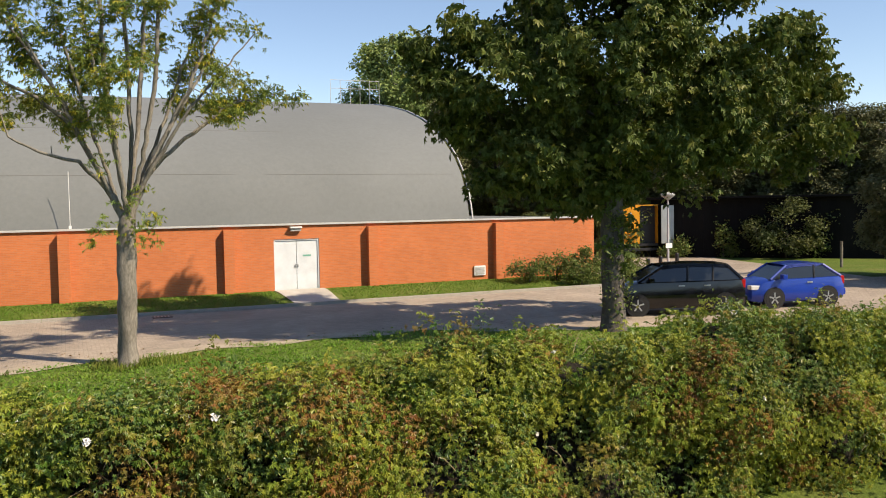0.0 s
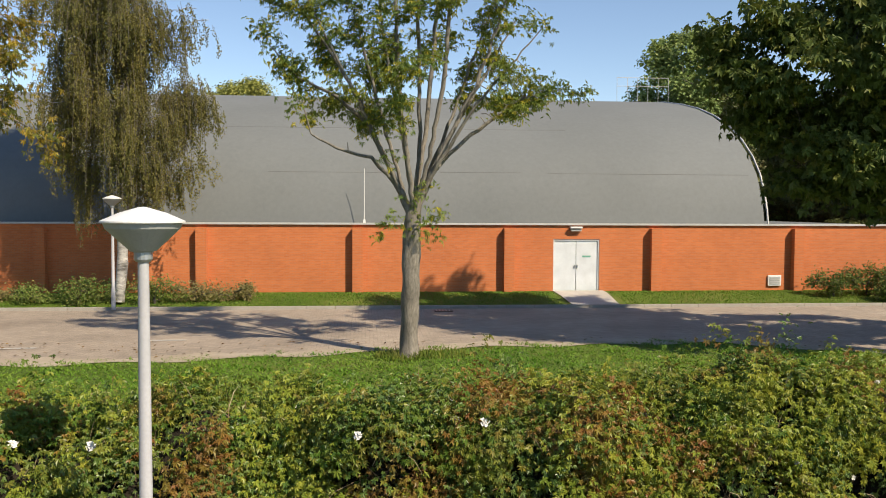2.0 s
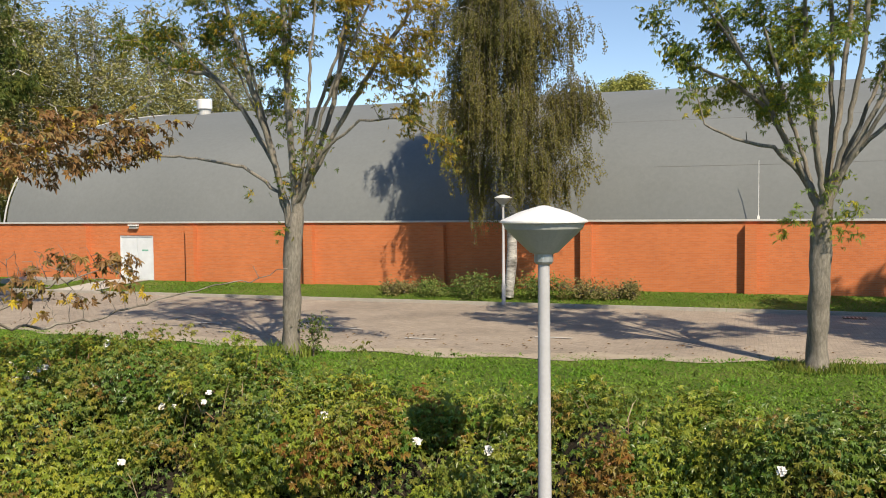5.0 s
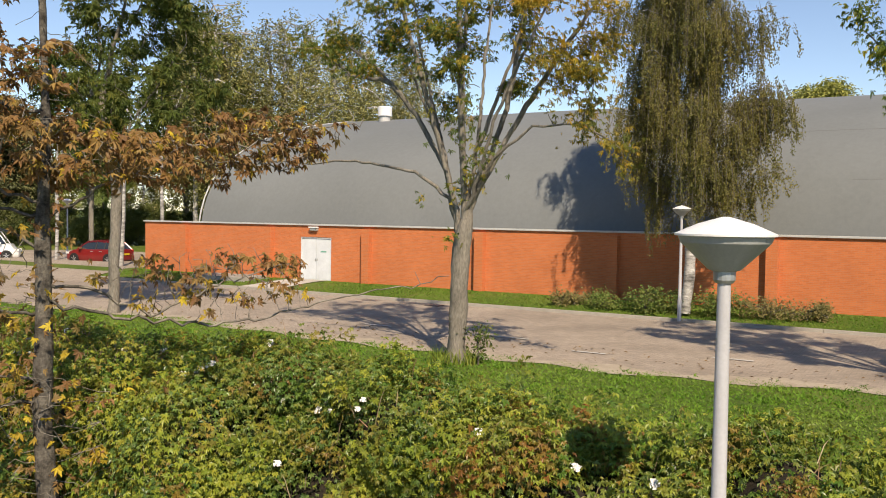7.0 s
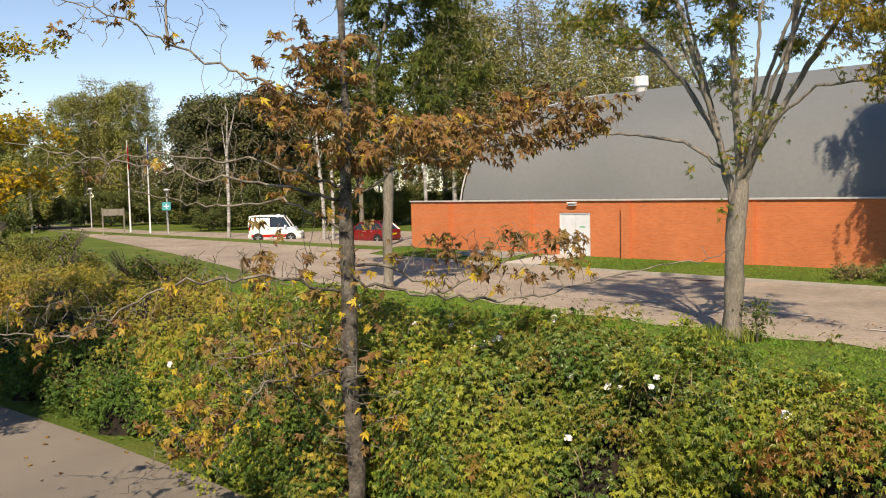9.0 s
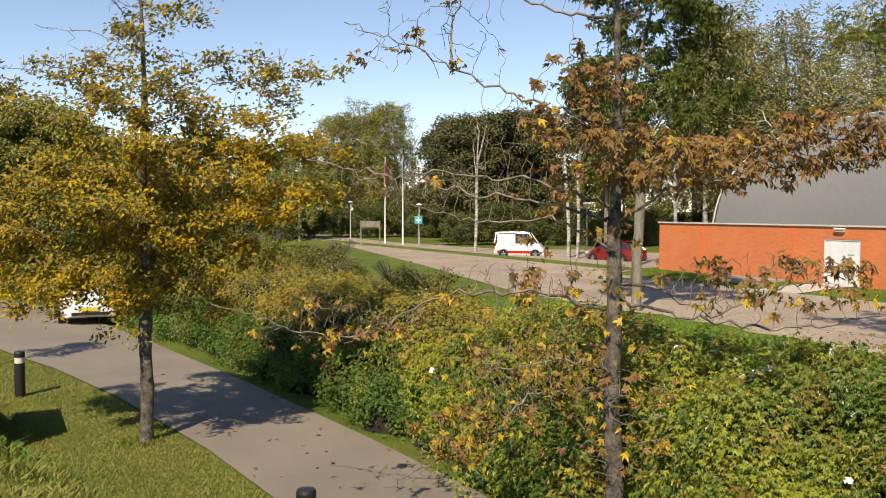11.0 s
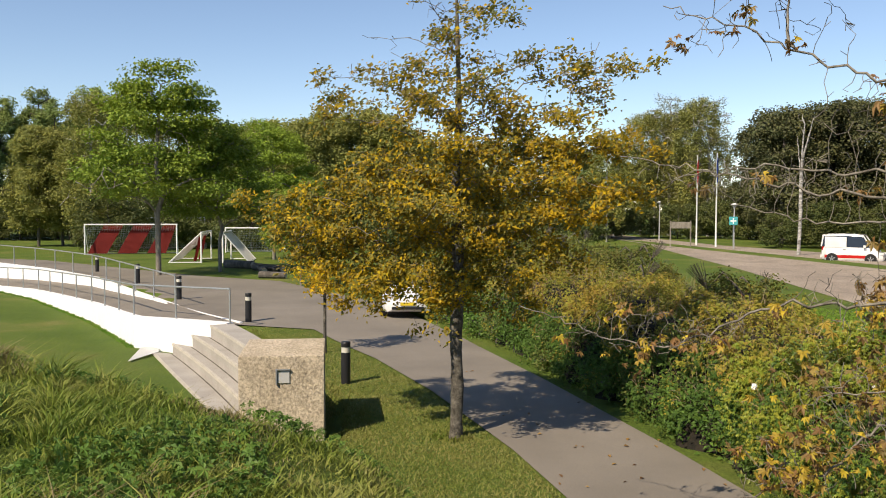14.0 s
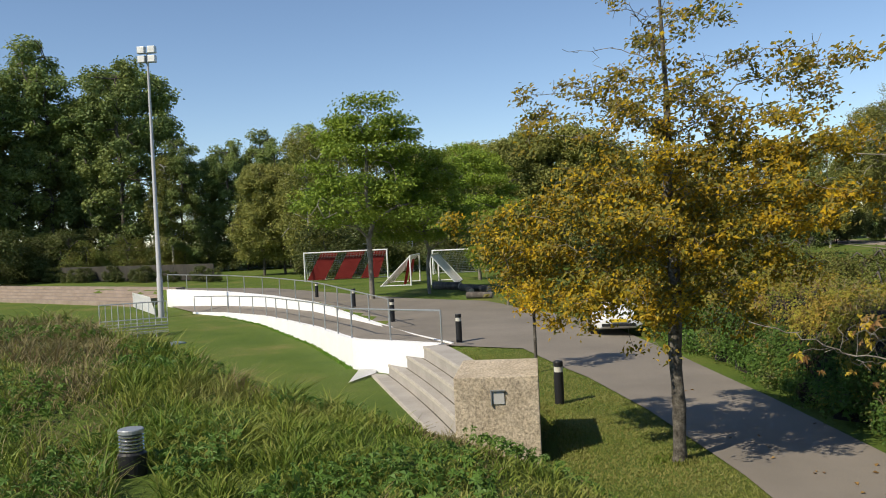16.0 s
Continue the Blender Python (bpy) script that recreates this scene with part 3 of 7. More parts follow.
M_CHROME = plain("polished_aluminium", (0.62, 0.63, 0.64), 0.22, 0.9)


def bollard(x, y, h=1.0, r=0.105, louvred=False, label="black round light bollard with a pale band"):
    t = thing("bollard", x, y, float(height(x, y)) - 0.02)
    tagged(t, label, "bollard", group="path bollards")
    part("post", lathe([(r, 0), (r, h - (0.17 if louvred else 0.24)), (r * 0.86, h - (0.155 if louvred else 0.24))], 24), M_BLACK, t, smooth=False)
    if louvred:
        for i in range(5):
            z = h - 0.15 + 0.024 * i
            part("louvre", lathe([(r * 0.6, z), (r * 0.88, z + 0.002), (r * 0.88, z + 0.009), (r * 0.6, z + 0.023)], 24), M_CHROME, t, "aluminium louvre ring")
    else:
        part("light_band", lathe([(r * 0.92, h - 0.239), (r * 0.92, h - 0.12)], 24), M_BAND, t, "pale translucent light band")
    part("cap", lathe([(r, h - 0.118), (r, h - 0.03), (r * 0.9, h), (0.02, h + 0.004)], 24) if not louvred else lathe([(r * 0.9, h - 0.028), (r * 0.9, h - 0.006), (r * 0.84, h), (0.02, h + 0.004)], 24), M_BLACK if not louvred else M_GREY, t)


M_BAND = plain("frosted_plastic", (0.62, 0.60, 0.52), 0.5)
bollard(-20.24, 0.6, 0.97)
bollard(-30.06, -2.46)
bollard(-8.9, 3.05)
bollard(-6.66, -2.58, 2.66 - float(height(-6.66, -2.58)) + 0.02, 0.097, True, "black bollard with aluminium louvres on the grassy bank")
for bx, by in ((-37.2, -5.9), (-45.5, -9.3), (-53.9, -13.4)):
    bollard(bx, by)
mast = thing("floodlight_mast", -56.1, -24.5, PITCH_Z)
tagged(mast, "tall white floodlight mast beside the pitch", "floodlight mast")
part("pole", lathe([(0.2, 0), (0.19, 2.6), (0.16, 2.65), (0.07, 17.4)], 16), M_POLE, mast, smooth=True)
part("crossbar", box(-0.06, 0.06, -0.6, 0.6, 16.9, 17.0), M_POLE, mast)
for sy in (-0.35, 0.35):
    for sz in (16.75, 17.35):
        fl = part("floodlight", box(-0.1, 0.25, sy - 0.26, sy + 0.26, sz, sz + 0.46, 0.04), M_GREY, mast, "grey metal floodlight head")
        part("lens", box(0.253, 0.262, sy - 0.22, sy + 0.22, sz + 0.04, sz + 0.42), M_WHITE, fl, "pale glass lens")
M_RED = plain("red_cloth", (0.5, 0.03, 0.03), 0.8)
M_FLAGBLUE = plain("blue_cloth", (0.04, 0.09, 0.35), 0.8)
for fx, fy, fm in ((-80.2, 34.7, M_RED), (-76.6, 35.0, M_FLAGBLUE)):
    fp = thing("flagpole", fx, fy, 0.35)
    tagged(fp, "white flagpole with a limp hanging flag", "flagpole", group="flagpoles")
    part("pole", lathe([(0.09, 0), (0.045, 8.7), (0.06, 8.72), (0.02, 8.82)], 12), M_WHITE, fp, smooth=True)
    bm = bmesh.new()
    cols = []
    for i in range(9):
        u = i / 8
        cols.append([bm.verts.new((0.06 + 0.10 * u + 0.05 * math.sin(9 * u + 3 * w), 0.07 * math.sin(14 * u) , 8.4 - 1.5 * w - 0.9 * u)) for w in (0, 0.35, 0.7, 1)])
    for p, q in zip(cols, cols[1:]):
        for i in range(3):
            bm.faces.new((p[i], q[i], q[i + 1], p[i + 1]))
    bmesh.ops.solidify(bm, geom=bm.faces[:], thickness=0.01)
    part("flag", bm, fm, fp, smooth=True)

# ---- trees ----


def leaf_mesh(name, at, size, rng, flat=0.5, hang=0.0, aspect=0.55, fold=0.25, facing=None):
    """Small folded leaves, each an island of two triangles, at the given places."""
    n = len(at)
    nrm = rng.normal(size=(n, 3))
    nrm[:, 2] = np.abs(nrm[:, 2]) + flat
    if facing is not None:
        nrm = nrm * 0.6 + facing
    nrm /= np.linalg.norm(nrm, axis=1)[:, None]
    d = rng.normal(size=(n, 3))
    d[:, 2] -= hang
    d -= nrm * np.sum(d * nrm, axis=1)[:, None]
    d /= np.linalg.norm(d, axis=1)[:, None] + 1e-9
    s = np.cross(nrm, d)
    L = (size * rng.uniform(0.65, 1.3, n))[:, None]
    w = L * aspect
    v = np.empty((n, 4, 3))
    v[:, 0] = at - d * L * 0.5
    v[:, 1] = at + s * w * 0.5 + nrm * w * fold
    v[:, 2] = at + d * L * 0.5 - nrm * L * 0.12
    v[:, 3] = at - s * w * 0.5 + nrm * w * fold
    i = np.arange(n) * 4
    f = np.concatenate([np.stack([i, i + 1, i + 2], 1), np.stack([i, i + 2, i + 3], 1)])
    return quick_mesh(name, v.reshape(-1, 3), f)


def spray_mesh(name, at, size, rng, facing, leaflets=5, droop=0.5, aspect=0.42, fan=2.4):
    """Hand-shaped leaves: leaflets fanned from one stalk end, each leaf an island of its own."""
    n = len(at)
    nrm = rng.normal(size=(n, 3)) * 0.55 + facing
    nrm /= np.linalg.norm(nrm, axis=1)[:, None] + 1e-9
    d = rng.normal(size=(n, 3)) * 0.6
    d[:, 2] -= droop
    d -= nrm * np.sum(d * nrm, axis=1)[:, None]
    d /= np.linalg.norm(d, axis=1)[:, None] + 1e-9
    s = np.cross(nrm, d)
    L = size * rng.uniform(0.6, 1.3, n)
    m = 1 + 3 * leaflets
    v = np.empty((n, m, 3))
    v[:, 0] = at
    faces = []
    base = np.arange(n) * m
    for k in range(leaflets):
        a = (k / (leaflets - 1) - 0.5) * fan
        ell = (L * (1.0 - 0.32 * abs(2 * k / (leaflets - 1) - 1)) * rng.uniform(0.8, 1.15, n))[:, None]
        dr = d * math.cos(a) + s * math.sin(a)
        sd = s * math.cos(a) - d * math.sin(a)
        bend = nrm * ell * rng.uniform(-0.05, 0.3, n)[:, None]
        o = 1 + 3 * k
        v[:, o] = at + dr * ell * 0.55 + sd * ell * aspect * 0.5 + nrm * ell * 0.08
        v[:, o + 1] = at + dr * ell - bend + (0, 0, -0.12) * ell
        v[:, o + 2] = at + dr * ell * 0.55 - sd * ell * aspect * 0.5 + nrm * ell * 0.08
        faces += [np.stack([base, base + o, base + o + 1], 1), np.stack([base, base + o + 1, base + o + 2], 1)]
    return quick_mesh(name, v.reshape(-1, 3), np.concatenate(faces))


def grow(att, nodes, parents, step, reach, kill, rounds, rng, lift=0.1):
    nodes, parents = [np.array(p, float) for p in nodes], list(parents)
    att = np.array(att)
    P = np.array(nodes)
    D = np.linalg.norm(att[:, None] - P[None], axis=2)
    near, dist = D.argmin(1), D.min(1)
    alive = dist > kill
    for _ in range(rounds):
        m = alive & (dist < reach)
        if not m.any():
            break
        idx = near[m]
        v = att[m] - np.array(nodes)[idx]
        v /= np.linalg.norm(v, axis=1)[:, None] + 1e-9
        acc = np.zeros((len(nodes), 3))
        np.add.at(acc, idx, v)
        fresh = []
        for k in np.unique(idx):
            d = acc[k] / (np.linalg.norm(acc[k]) + 1e-9) + rng.normal(0, 0.18, 3) + (0, 0, lift)
            d /= np.linalg.norm(d)
            fresh.append((k, nodes[k] + d * step))
        base = len(nodes)
        for k, p in fresh:
            nodes.append(p)
            parents.append(k)
        Q = np.array([p for _, p in fresh])
        D = np.linalg.norm(att[:, None] - Q[None], axis=2)
        j, dj = D.argmin(1), D.min(1)
        closer = dj < dist
        near = np.where(closer, base + j, near)
        dist = np.where(closer, dj, dist)
        alive &= dist > kill
    return np.array(nodes), parents


def pipe(parents, tip, base):
    """Radii that thicken towards the root, so that the root has the wanted one."""
    n = len(parents)

    def run(e):
        s = np.zeros(n)
        for i in range(n - 1, -1, -1):
            if s[i] == 0:
                s[i] = tip ** e
            if parents[i] >= 0:
                s[parents[i]] += s[i]
        return s ** (1 / e)
    lo, hi = 1.4, 5.0
    for _ in range(14):
        e = (lo + hi) / 2
        if run(e)[0] > base:
            lo = e
        else:
            hi = e
    return run((lo + hi) / 2)


def tubes(name, nodes, parents, rad, min_r=0.0, max_r=None):
    kids = [[] for _ in nodes]
    for i, p in enumerate(parents):
        if p >= 0:
            kids[p].append(i)
    verts, faces = [], []
    stack = [(0, -1)] if max_r is None else [(i, p) for i, p in enumerate(parents) if p >= 0 and rad[i] < max_r <= rad[p]]
    while stack:
        start, frm = stack.pop()
        chain = [] if frm < 0 else [frm]
        cur = start
        while True:
            chain.append(cur)
            k = kids[cur]
            if not k:
                break
            big = max(k, key=lambda q: rad[q])
            for q in k:
                if q != big and rad[q] >= min_r:
                    stack.append((q, cur))
            cur = big
            if rad[cur] < min_r:
                break
        if len(chain) < 2:
            continue
        pts = nodes[chain]
        rr = np.array([rad[c] for c in chain])
        if frm >= 0:
            rr[0] = min(rr[0], rr[1] * 1.25)
        k = 10 if rr.max() > 0.1 else (6 if rr.max() > 0.03 else 4)
        tang = np.gradient(pts, axis=0)
        tang /= np.linalg.norm(tang, axis=1)[:, None] + 1e-9
        u = np.cross(tang[0], (0.3, 0.9, 0.1) if abs(tang[0][2]) > 0.8 else (0, 0, 1))
        off = len(verts)
        for p, t, r in zip(pts, tang, rr):
            u = u - t * np.dot(u, t)
            u /= np.linalg.norm(u) + 1e-9
            w = np.cross(t, u)
            for i in range(k):
                a = 2 * math.pi * i / k
                q = r * (1 + (0.07 * math.sin(3 * a + 2.3 * p[2]) + 0.06 * math.sin(5.3 * p[2] + 2 * a) + 0.04 * math.sin(17 * p[2] + a)) * (k == 10))
                verts.append(p + (u * math.cos(a) + w * math.sin(a)) * q)
        for i in range(len(chain) - 1):
            for j in range(k):
                a, b = off + i * k + j, off + i * k + (j + 1) % k
                faces.append((a, b, b + k, a + k))
    return quick_mesh(name, np.array(verts), np.array(faces), True)


def blob_points(rng, blobs, n):
    """Points within ellipsoids (x, y, z, rx, ry, rz, weight), denser towards their skins."""
    w = np.array([b[6] for b in blobs], float)
    pick = rng.choice(len(blobs), n, p=w / w.sum())
    v = rng.normal(size=(n, 3))
    v /= np.linalg.norm(v, axis=1)[:, None]
    v *= rng.uniform(0, 1, n)[:, None] ** 0.4
    b = np.array([q[:6] for q in blobs])[pick]
    return b[:, :3] + v * b[:, 3:6]


def full_tree(label, x, y, z, trunk, r_base, blobs, n_att, step, bark, leaf_mat, n_leaf, leaf_size, seed, spread=0.28, reach=2.2, kill=0.5, tip=0.006, extra=(), leaf_r=0.03, hang=0.3, flat=0.4, twig_cut=0.0, lift=0.08, leaf_keep=None, per=24, sprouts=(), second=None, leaflets=0, blade=0.3, wander=0.03, limb=1.0, twig_mat=None, girth=None, sunward=None):
    """A tree from its trunk's line and its crown's masses, all relative to the foot."""
    rng = np.random.default_rng(seed)
    t = thing("tree", x, y, z)
    tagged(t, label, "tree")
    line = []
    for a, b in zip(trunk, trunk[1:]):
        a, b = np.array(a, float), np.array(b, float)
        m = max(1, int(np.linalg.norm(b - a) / step))
        line += [a + (b - a) * i / m for i in range(m)]
    line.append(np.array(trunk[-1], float))
    par = list(range(-1, len(line) - 1))
    stem = len(line)
    least = [0.0] * stem
    for way in extra:
        total = sum(math.dist(a, b) for a, b in zip(way, way[1:]))
        gone = 0.0
        start = min(range(len(line)), key=lambda i: np.linalg.norm(line[i] - np.array(way[0])))
        prev = start
        for a, b in zip(way, way[1:]):
            a, b = np.array(a, float), np.array(b, float)
            m = max(1, int(np.linalg.norm(b - a) / step))
            for i in range(1, m + 1):
                line.append(a + (b - a) * i / m + rng.normal(0, wander, 3))
                par.append(prev)
                prev = len(line) - 1
                gone += math.dist(a, b) / m
                least.append(0.0 if girth is None else girth[0] + (girth[1] - girth[0]) * gone / total)
    nodes, par = grow(blob_points(rng, blobs, n_att), line, par, step, reach, kill, 90, rng, lift)
    rad = pipe(par, tip, r_base)
    rad[stem:] = np.maximum(rad[stem:] * limb, np.minimum(rad[stem:], tip))
    rad[:len(least)] = np.maximum(rad[:len(least)], least)
    flare = nodes[:, 2] < 0.5
    rad = rad * np.where(flare, 1 + 0.28 * (1 - np.clip(nodes[:, 2], 0, 0.5) / 0.5) ** 2, 1)
    if twig_mat:
        mesh_object("trunk", tubes("trunk", nodes, par, rad, 0.016), bark, t)
        mesh_object("branching", tubes("branching", nodes, par, rad, 0.0, 0.016), twig_mat, t)
    else:
        mesh_object("trunk", tubes("trunk", nodes, par, rad, twig_cut), bark, t)
    thin = np.where((rad < leaf_r) & (nodes[:, 2] > 1.0))[0]
    if leaf_keep is not None:
        thin = np.array([i for i in thin if leaf_keep(nodes[i], rng)])
    hubs = rng.choice(thin, max(20, n_leaf // per))
    at = (nodes[hubs] + rng.normal(0, spread * 0.5, (len(hubs), 3)))[rng.integers(0, len(hubs), n_leaf)] + rng.normal(0, spread, (n_leaf, 3)) * (1, 1, 0.7)
    for sx, sy, sz, sr, sn in sprouts:
        at = np.concatenate([at, np.array((sx, sy, sz)) + rng.normal(0, sr, (sn, 3)) * (1, 1, 0.8)])
    groups = [("crown", at, leaf_mat)]
    if second:
        m = second[1](at, rng)
        groups = [("crown", at[~m], leaf_mat), ("withered_foliage", at[m], second[0])]
    for nm, pts, mat in groups:
        if leaflets:
            out = pts - np.array((0, 0, nodes[:, 2].max() * 0.5))
            out /= np.linalg.norm(out, axis=1)[:, None] + 1e-9
            me = spray_mesh(nm, pts, leaf_size, rng, out * 0.5 + (0, 0, 0.5), leaflets, 1.1, blade, 3.0)
        else:
            me = leaf_mesh(nm, pts, leaf_size, rng, flat, hang, facing=None if sunward is None else np.array(sunward))
        mesh_object(nm, me, mat, t)
    return t


M_ASH = leafy("ash_leaves", ((0.090, 0.152, 0.028), (0.138, 0.198, 0.033), (0.184, 0.234, 0.045), (0.101, 0.171, 0.030), (0.475, 0.395, 0.030)), 0.35, ((0.073, 0.127, 0.030), (0.165, 0.216, 0.045), (0.365, 0.323, 0.045)), 0.3, 0.35)
M_ASHYELLOW = leafy("turning_ash_leaves", ((0.122, 0.157, 0.032), (0.203, 0.209, 0.040), (0.669, 0.434, 0.032), (0.183, 0.209, 0.047), (0.609, 0.348, 0.032)), 0.3, ((0.101, 0.139, 0.032), (0.244, 0.227, 0.047), (0.812, 0.487, 0.032)), 0.3, 0.45)
M_DARKLEAF = leafy("dark_green_leaves", ((0.063, 0.097, 0.020), (0.087, 0.130, 0.026), (0.124, 0.162, 0.032), (0.071, 0.122, 0.026), (0.211, 0.211, 0.043)), 0.3, ((0.053, 0.090, 0.020), (0.143, 0.162, 0.037)), 0.28, 0.35)
M_BIRCHLEAF = leafy("birch_leaves", ((0.145, 0.151, 0.041), (0.202, 0.189, 0.051), (0.255, 0.214, 0.064), (0.114, 0.130, 0.039)), 0.3, ((0.101, 0.118, 0.033), (0.273, 0.223, 0.060)), 0.4, 0.4)
M_GOLD = leafy("golden_oak_leaves", ((0.846, 0.594, 0.024), (0.682, 0.437, 0.024), (0.511, 0.381, 0.036), (0.341, 0.211, 0.030), (0.227, 0.269, 0.036), (0.782, 0.508, 0.024)), 0.5, ((0.185, 0.226, 0.036), (0.483, 0.310, 0.030), (0.846, 0.608, 0.018)), 0.6, 0.4)
M_BROWNLEAF = leafy("brown_oak_leaves", ((0.239, 0.129, 0.052), (0.191, 0.097, 0.043), (0.307, 0.185, 0.066), (0.125, 0.069, 0.038), (0.365, 0.249, 0.076), (0.191, 0.157, 0.057)), 0.5, ((0.154, 0.129, 0.047), (0.230, 0.116, 0.047), (0.365, 0.231, 0.057)), 0.3, 0.4)
M_GOLDDULL = leafy("dull_yellow_oak_leaves", ((0.604, 0.414, 0.057), (0.475, 0.331, 0.069), (0.719, 0.524, 0.057), (0.374, 0.235, 0.069), (0.862, 0.648, 0.057)), 0.6, ((0.316, 0.276, 0.057), (0.719, 0.497, 0.057)), 0.4, 0.35)
M_OLIVEOAK = leafy("bronze_green_oak_leaves", ((0.19, 0.21, 0.045), (0.14, 0.20, 0.04), (0.30, 0.22, 0.05), (0.20, 0.22, 0.045), (0.36, 0.29, 0.045)), 0.6, ((0.11, 0.18, 0.035), (0.26, 0.20, 0.05), (0.34, 0.28, 0.04)), 0.4, 0.4)
M_FAR = leafy("woodland_leaves", ((0.186, 0.275, 0.086), (0.251, 0.335, 0.095), (0.352, 0.410, 0.120), (0.206, 0.295, 0.102)), 0.12, ((0.143, 0.217, 0.076), (0.460, 0.470, 0.138)), 0.3, 0.4)
M_FRESH = leafy("fresh_green_leaves", ((0.164, 0.275, 0.033), (0.232, 0.354, 0.040), (0.328, 0.432, 0.048), (0.140, 0.236, 0.033)), 0.25, ((0.140, 0.217, 0.033), (0.395, 0.393, 0.056)), 0.35, 0.35)

# kerbside row
full_tree("ash tree with a vase of bare limbs and thin green-yellow leaves", 1.55, 20.2, 0.3, [(0, 0, 0), (0.02, 0, 1.5), (0.06, 0, 3.0), (0.1, 0, 3.5)], 0.215,
          [(0.5, 0, 7.0, 2.6, 2.4, 1.6, 2), (2.4, 0.3, 6.5, 1.5, 1.8, 0.8, 1.3), (-1.7, 0, 6.1, 1.3, 1.4, 0.7, 1.2), (-1.2, 0, 7.6, 1.5, 1.6, 1.2, 1.2), (0.7, 0, 9.2, 2.8, 2.2, 1.6, 1.6), (-0.7, 0, 5.5, 0.9, 1.2, 0.5, 0.7), (1.3, 0, 5.7, 0.9, 1.0, 0.5, 0.7), (4.2, 0, 6.3, 0.5, 0.5, 0.25, 0.25), (-3.0, 0, 8.4, 0.9, 1.0, 0.9, 0.6), (0.6, 0, 11.6, 2.4, 2.2, 1.3, 1.2)],
          620, 0.22, M_BARK, M_ASH, 14500, 0.115, 11, 0.15, 2.4, 0.42, 0.010, per=22, leaflets=5, hang=0.6, leaf_r=0.026, girth=(0.055, 0.012),
          extra=[[(0.1, 0, 3.3), (-0.5, 0.1, 4.6), (-1.2, 0.2, 6.2), (-2.3, 0.2, 7.9), (-3.2, 0.2, 9.2)], [(0.1, 0, 3.5), (-0.1, 0.3, 5.0), (-0.5, 0.4, 7.0), (-0.9, 0.4, 9.8)], [(0.1, 0, 3.5), (0.25, 0.1, 5.2), (0.2, 0.2, 8.5), (0.3, 0.2, 10.5)], [(0.1, 0, 3.5), (0.8, -0.2, 5.0), (1.5, -0.3, 6.4), (2.4, -0.2, 8.9)], [(0.1, 0, 3.5), (0.5, -0.3, 5.0), (0.8, -0.4, 6.8), (1.0, -0.4, 10)], [(0.5, 0, 4.4), (1.3, 0.3, 5.2), (2.6, 0.5, 6.2), (3.8, 0.4, 6.5)], [(-0.3, 0, 4.2), (-0.9, -0.2, 4.75), (-1.7, -0.3, 4.95), (-2.3, -0.3, 5.3), (-2.5, -0.3, 6.0)], [(1.1, -0.2, 5.6), (1.9, 0.2, 6.9), (2.6, 0.3, 8.2)], [(-0.8, 0.2, 5.4), (-1.7, 0, 6.2), (-2.6, 0, 6.6), (-3.3, 0, 7.4)], [(0.0, 0.1, 3.4), (-0.7, 0.5, 6.0), (-1.7, 0.6, 9.6)], [(0.1, 0, 3.5), (0.5, 0.6, 6.2), (0.9, 0.9, 10.6)], [(0.2, 0, 3.7), (1.2, 0.6, 6.2), (2.4, 0.9, 9.4)], [(0.1, -0.1, 3.5), (-0.3, -0.6, 6.4), (-0.4, -0.8, 9.8)], [(0.3, -0.1, 4.0), (1.5, -0.7, 6.0), (3.0, -0.8, 7.7)], [(-0.2, 0, 4.0), (-1.5, -0.5, 6.6), (-2.6, -0.6, 8.8)]],
          leaf_keep=lambda p, r: p[2] > 4.6 and not (p[0] < -1.2 and p[2] < 5.5) and r.random() < 0.85, wander=0.014,
          sprouts=((-0.45, -0.1, 3.3, 0.16, 39), (0.55, -0.1, 3.4, 0.15, 28), (0.2, -0.25, 3.15, 0.18, 46), (0.1, -0.25, 3.75, 0.18, 36), (-0.75, 0, 2.95, 0.1, 14), (0.75, 0, 3.5, 0.1, 14), (0.4, -0.2, 4.2, 0.15, 21), (-0.4, -0.2, 4.8, 0.2, 32), (0.5, -0.3, 2.9, 0.15, 25)))
